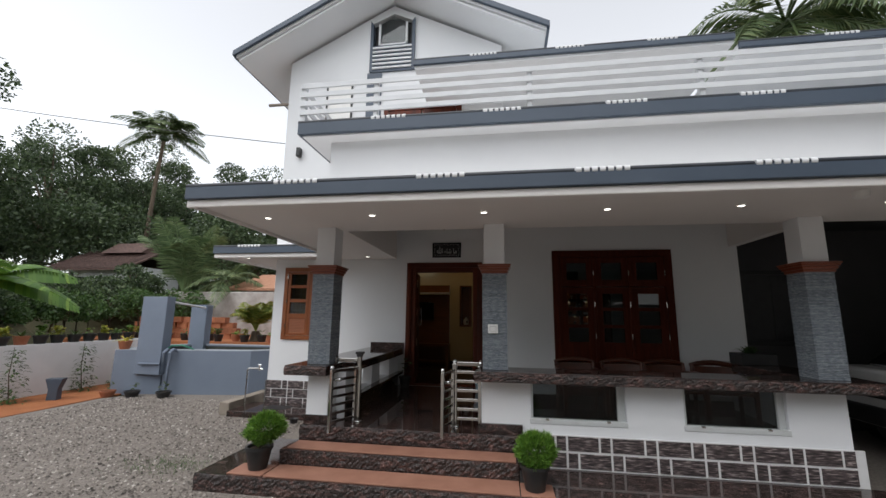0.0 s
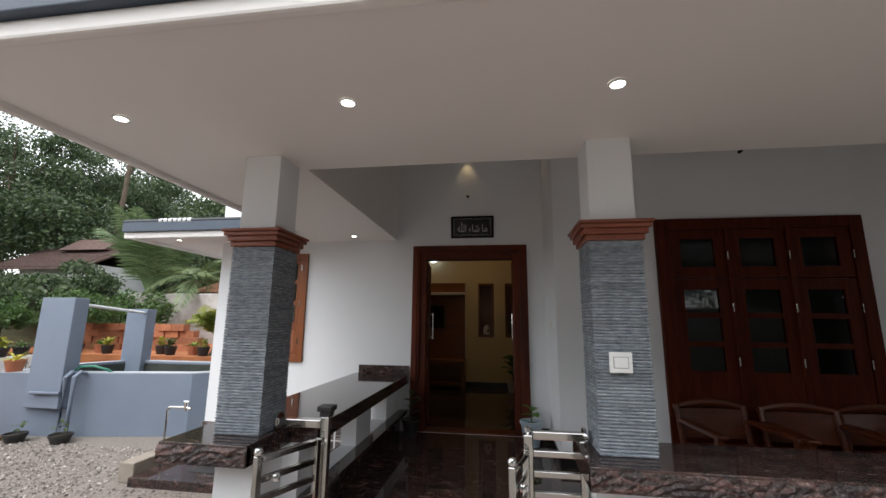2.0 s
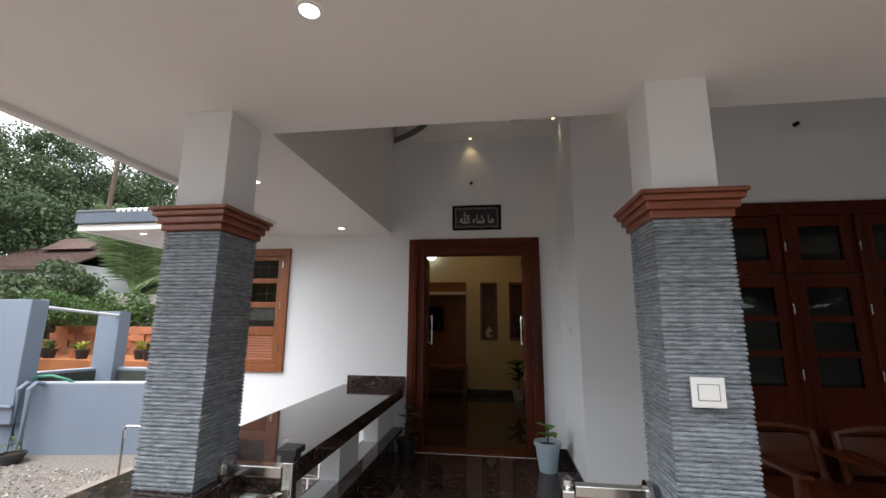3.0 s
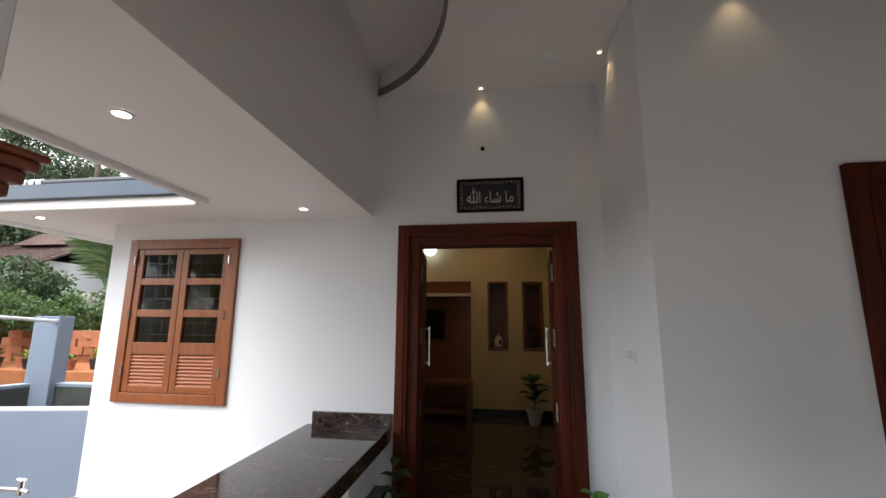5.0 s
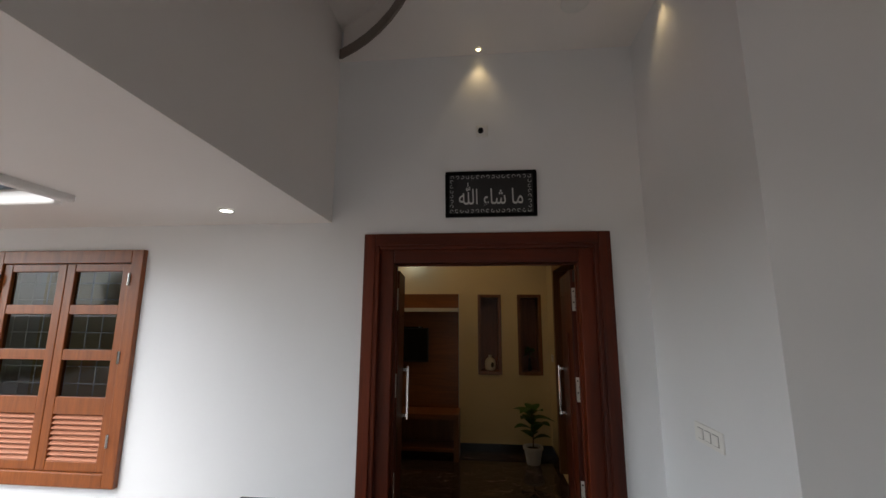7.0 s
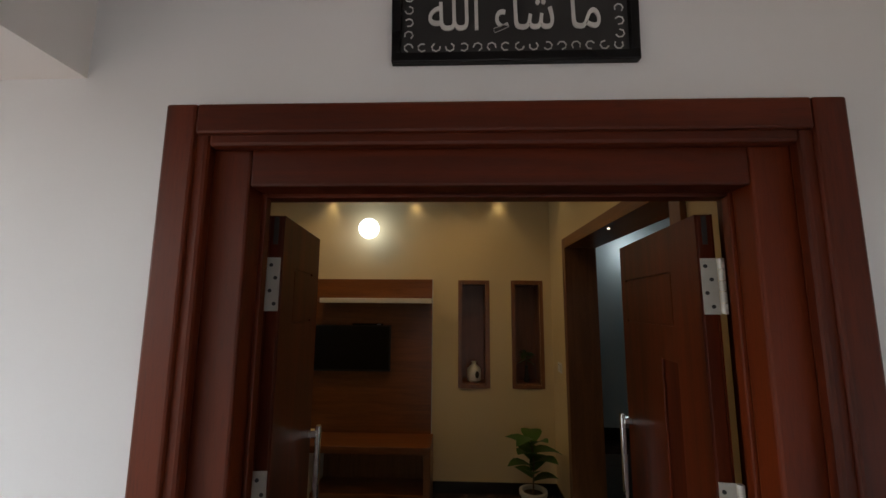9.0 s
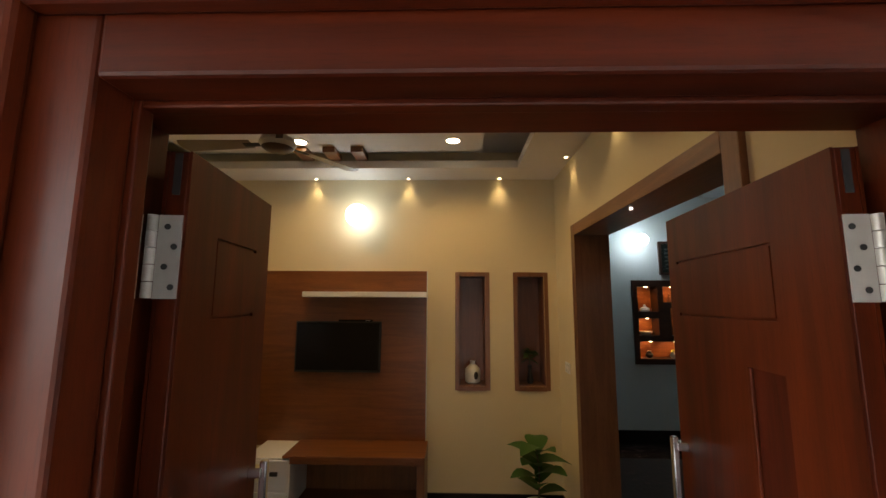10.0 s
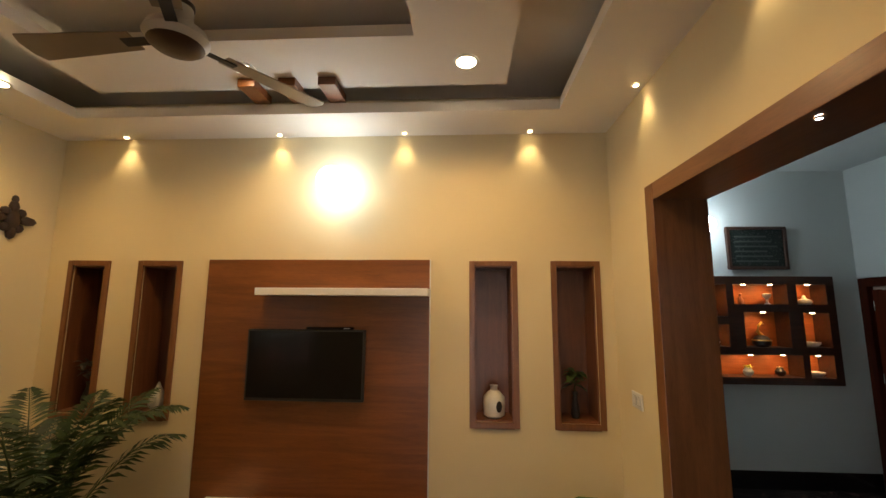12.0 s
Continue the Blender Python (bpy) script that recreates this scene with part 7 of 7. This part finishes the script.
BX, BY = -9.0, -0.68
ban = thing("banana_plant", (BX, BY, 0.9), "banana plant with broad torn leaves beyond the wall", "banana plant")
part("stem", G().tube([(BX, BY, 0.6), (BX + 0.02, BY, 1.6), (BX + 0.05, BY, 2.35)], [0.10, 0.085, 0.055], 10), LEAF_MID, ban, smooth=True)
rbn = random.Random(91)
for k, (a, up, L) in enumerate(((60, 0.55, 1.55), (48, 0.05, 1.45), (80, 0.9, 1.3), (140, 0.6, 1.3), (215, 0.8, 1.3), (290, 0.5, 1.2), (20, 0.25, 1.2), (340, 0.9, 1.2))):
    a = radians(a)
    way = Vector((math.cos(a), math.sin(a), up)).normalized()
    o = Vector((BX + 0.05, BY, 2.3))
    side = Vector((-math.sin(a), math.cos(a), 0)) * (0.75 if k < 2 else 1.0) + Vector((0, 0, 0.6 if k < 2 else 0.0))
    mid = [o + way * (L * t) - Vector((0, 0, 0.45 * L * t * t)) for t in [q / 26 for q in range(27)]]
    lf = part("leaf_rib", G().tube(mid, [0.016 - 0.0005 * q for q in range(27)], 6), LEAF_BRIGHT, ban, "pale leaf rib", smooth=True)
    g = G()
    for q in range(3, 26):
        t = q / 26
        w = 0.30 * math.sin(math.pi * min(0.97, 0.08 + 0.9 * t)) ** 0.6
        for sgn in (-1, 1):
            cut = rbn.uniform(0.0, 0.012)
            d = (mid[q + 1] - mid[q])
            dz = Vector((0, 0, -w * rbn.uniform(0.27, 0.34)))
            e = side * sgn * w
            g.add([mid[q], mid[q] + d * (1.0 - cut * 8), mid[q] + d * 1.15 + e * 0.55 + dz * 0.3, mid[q] + d * 1.5 + e + dz, mid[q] + d * 0.55 + e + dz, mid[q] + d * 0.12 + e * 0.55 + dz * 0.3], [(0, 1, 2, 5), (5, 2, 3, 4)])
    part("blade", g, LEAF_BRIGHT, lf, smooth=True)
wr = thing("overhead_wire", (-20, 10, 10), "thin overhead cable sagging between poles", "cable")
part("cable", G().tube([(-40 + 2.4 * k, 10.2, 15.2 - 0.415 * k + 0.006 * (k - 10) ** 2) for k in range(21)], 0.022, 5), IRON, wr)

# ---- car under the canopy ----
car = thing("parked_car", (7.6, -1.3, 0), "white parked car with dark windows under the canopy", "car")
CARWHITE = plain("white_car_paint", (0.62, 0.62, 0.62), 0.18)
DGLASS = plain("dark_car_glass", (0.01, 0.012, 0.012), 0.04)
part("body", G().prism([(-2.15, 0.35), (-2.18, 0.8), (-2.1, 1.05), (-0.45, 1.05), (-0.38, 0.8), (-0.4, 0.35)], "x", 5.6, 8.95), CARWHITE, car, bevel=0.05)
part("cabin", G().prism([(5.95, 1.05), (6.75, 1.62), (8.4, 1.64), (8.9, 1.05)], "y", -2.02, -0.52), CARWHITE, car, bevel=0.05)
part("windscreen", G().prism([(5.93, 1.08), (6.66, 1.60), (6.70, 1.60), (5.98, 1.08)], "y", -1.93, -0.61), DGLASS, car, "dark windscreen")
part("side_window", G().prism([(6.25, 1.1), (6.85, 1.54), (8.25, 1.56), (8.6, 1.1)], "y", -2.032, -2.018), DGLASS, car)
part("bumper", G().box(5.54, 5.66, -2.1, -0.46, 0.38, 0.60), BLACKMAT, car, "black bumper", 0.03)
part("grille", G().box(5.575, 5.615, -1.7, -0.86, 0.70, 0.90), BLACKMAT, car, "black grille", 0.01)
for y in (-2.02, -0.72):
    part("headlight", G().box(5.57, 5.66, y, y + 0.22, 0.78, 0.94), CHROME, car, "glassy headlight", 0.02)
part("wing_mirror", G().lathe(6.3, -2.25, [(0.03, 1.08), (0.11, 1.1), (0.12, 1.18), (0.04, 1.24)], 14), BLACKMAT, car, "black wing mirror", smooth=True)
for x in (6.25, 8.3):
    for y0, y1 in ((-2.2, -1.98), (-0.58, -0.36)):
        wheel = part("wheel", G().rod((x, y0, 0.32), (x, y1, 0.32), 0.32, n=28), BLACKPOT, car, "black tyre", smooth=True)
        part("rim", G().rod((x, y0 - 0.004, 0.32), (x, y0 + 0.03, 0.32), 0.2, n=20), STEEL, wheel, "steel rim")

# gravel stones of the yard
gs = G()
rg = np.random.RandomState(12)
N = 26000
px = -6.5 + 6.3 * rg.rand(N)
py = -6.6 + 6.9 * rg.rand(N) ** 1.0
keep = ~((px > -1.9) & (py > -3.4)) & ~((px > -3.7) & (py > -0.85))
px, py = px[keep], py[keep]
N = len(px)
sz = 0.009 + 0.016 * rg.rand(N) ** 2
an = rg.rand(N) * 6.28
octa = np.array([(1, 0, 0), (0, 0.8, 0), (-0.9, 0, 0), (0, -0.85, 0), (0.1, 0.1, 0.75)])
jit = 1 + 0.35 * (rg.rand(N, 5, 1) - 0.5)
vv = octa[None] * jit * sz[:, None, None]
ca, sa = np.cos(an)[:, None], np.sin(an)[:, None]
xx, yy = vv[..., 0] * ca - vv[..., 1] * sa, vv[..., 0] * sa + vv[..., 1] * ca
gs.v = np.stack([xx + px[:, None], yy + py[:, None], vv[..., 2] + 0.004], -1).reshape(-1, 3).tolist()
ff = np.array([(0, 1, 4), (1, 2, 4), (2, 3, 4), (3, 0, 4)])
gs.f = (ff[None] + 5 * np.arange(N)[:, None, None]).reshape(-1, 3).tolist()
mg, tgm, pgm, lkg = nodes_of("gravel_stone")
gg = tgm.nodes.new("ShaderNodeNewGeometry")
rg2 = ramp(tgm, [(0.0, (0.08, 0.07, 0.063)), (0.5, (0.225, 0.198, 0.175)), (0.85, (0.36, 0.32, 0.285)), (1.0, (0.56, 0.52, 0.48))])
lkg(gg.outputs["Random Per Island"], rg2.inputs[0])
lkg(rg2.outputs[0], pgm.inputs["Base Color"])
pgm.inputs["Roughness"].default_value = 0.85
tagged(part("gravel_stones", gs, mg, None, "loose grey-brown gravel stones", kind="stuff"), category="gravel")
gt = G()
rgt = random.Random(44)
for k in range(500):
    x, y = rgt.gauss(-2.55, 0.28), rgt.gauss(-2.85, 0.16)
    if x < -1.95:
        gt.add(*leaf_blade((x, y, 0), (rgt.uniform(-1, 1), rgt.uniform(-1, 1), rgt.uniform(0.3, 1.5)), rgt.uniform(0.03, 0.07), 0.006, 0.3, 2))
tagged(part("grass_tufts", gt, LEAF_MID, None, "thin green grass growing through gravel", kind="stuff"), category="grass")

# ---- pieces of walls: slate courses of the columns and tiles of the base ----
def course_meshes(w):
    out = []
    for k in range(6):
        g = G()
        r = random.Random(100 + k)
        n = 9
        h = 0.0154
        ring = []
        for side in range(4):
            for i in range(n):
                u = -w / 2 + w * i / n
                e = r.uniform(-0.0022, 0.0026)
                x, y = ((u, -w / 2 - e), (w / 2 + e, u), (-u, w / 2 + e), (-w / 2 - e, -u))[side]
                ring.append((x, y))
        m = len(ring)
        for z, s in ((0.0, 0.955), (h * 0.22, 0.995), (h * 0.6, 1.0), (h * 0.95, 0.96)):
            g.v += [(x * s, y * s, z + r.uniform(-0.0012, 0.0012)) for x, y in ring]
        g.f = [(q * m + i, q * m + (i + 1) % m, (q + 1) * m + (i + 1) % m, (q + 1) * m + i) for q in range(3) for i in range(m)]
        me = g.mesh("slate_course")
        me.materials.append(STONE)
        out.append(me)
    return out


shared = course_meshes(0.262)
for th, x0, x1, y0, y1 in courses:
    inv = base_of(th).inverted()
    for k in range(66):
        ob = new("slate_course", shared[rnd.randrange(6)])
        ob.parent, ob.matrix_parent_inverse = th, inv
        ob.matrix_basis = pose((x0 + x1) / 2, (y0 + y1) / 2, 1.085 + k * 0.01545, 0, 0, 90 * rnd.randrange(4))


def tile_mesh(w, h):
    g = G()
    c = 0.004
    g.v = [(0, 0, 0), (w, 0, 0), (w, 0, h), (0, 0, h), (c, -0.008, c), (w - c, -0.008, c), (w - c, -0.008, h - c), (c, -0.008, h - c)]
    g.f = [(4, 5, 6, 7), (0, 1, 5, 4), (1, 2, 6, 5), (2, 3, 7, 6), (3, 0, 4, 7)]
    me = g.mesh("tile")
    me.materials.append(TILE)
    return me


long_t, short_t = tile_mesh(0.292, 0.138), tile_mesh(0.092, 0.138)


def lay(parent, x_end, x0, y, z, shift):
    inv = base_of(parent).inverted()
    x, k = x0, shift
    while x < x_end - 0.08:
        me, w = (long_t, 0.292) if k % 2 == 0 else (short_t, 0.092)
        if x + w > x_end:
            me, w = short_t, 0.092
            if x + w > x_end:
                break
        ob = new("tile", me)
        ob.parent, ob.matrix_parent_inverse, ob.matrix_basis = parent, inv, pose(x, y, z)
        x += w + 0.02
        k += 1


dado_f, dado_w = bpy.data.objects["dado_front"], bpy.data.objects["dado_west"]
lay(dado_f, 4.25, 1.24, -2.6212, 0.166, 1)
lay(dado_f, 4.25, 1.24, -2.6212, 0.324, 0)
for r in range(3):
    lay(dado_w, -1.25, -3.24, -0.0222, 0.03 + 0.15 * r, r)
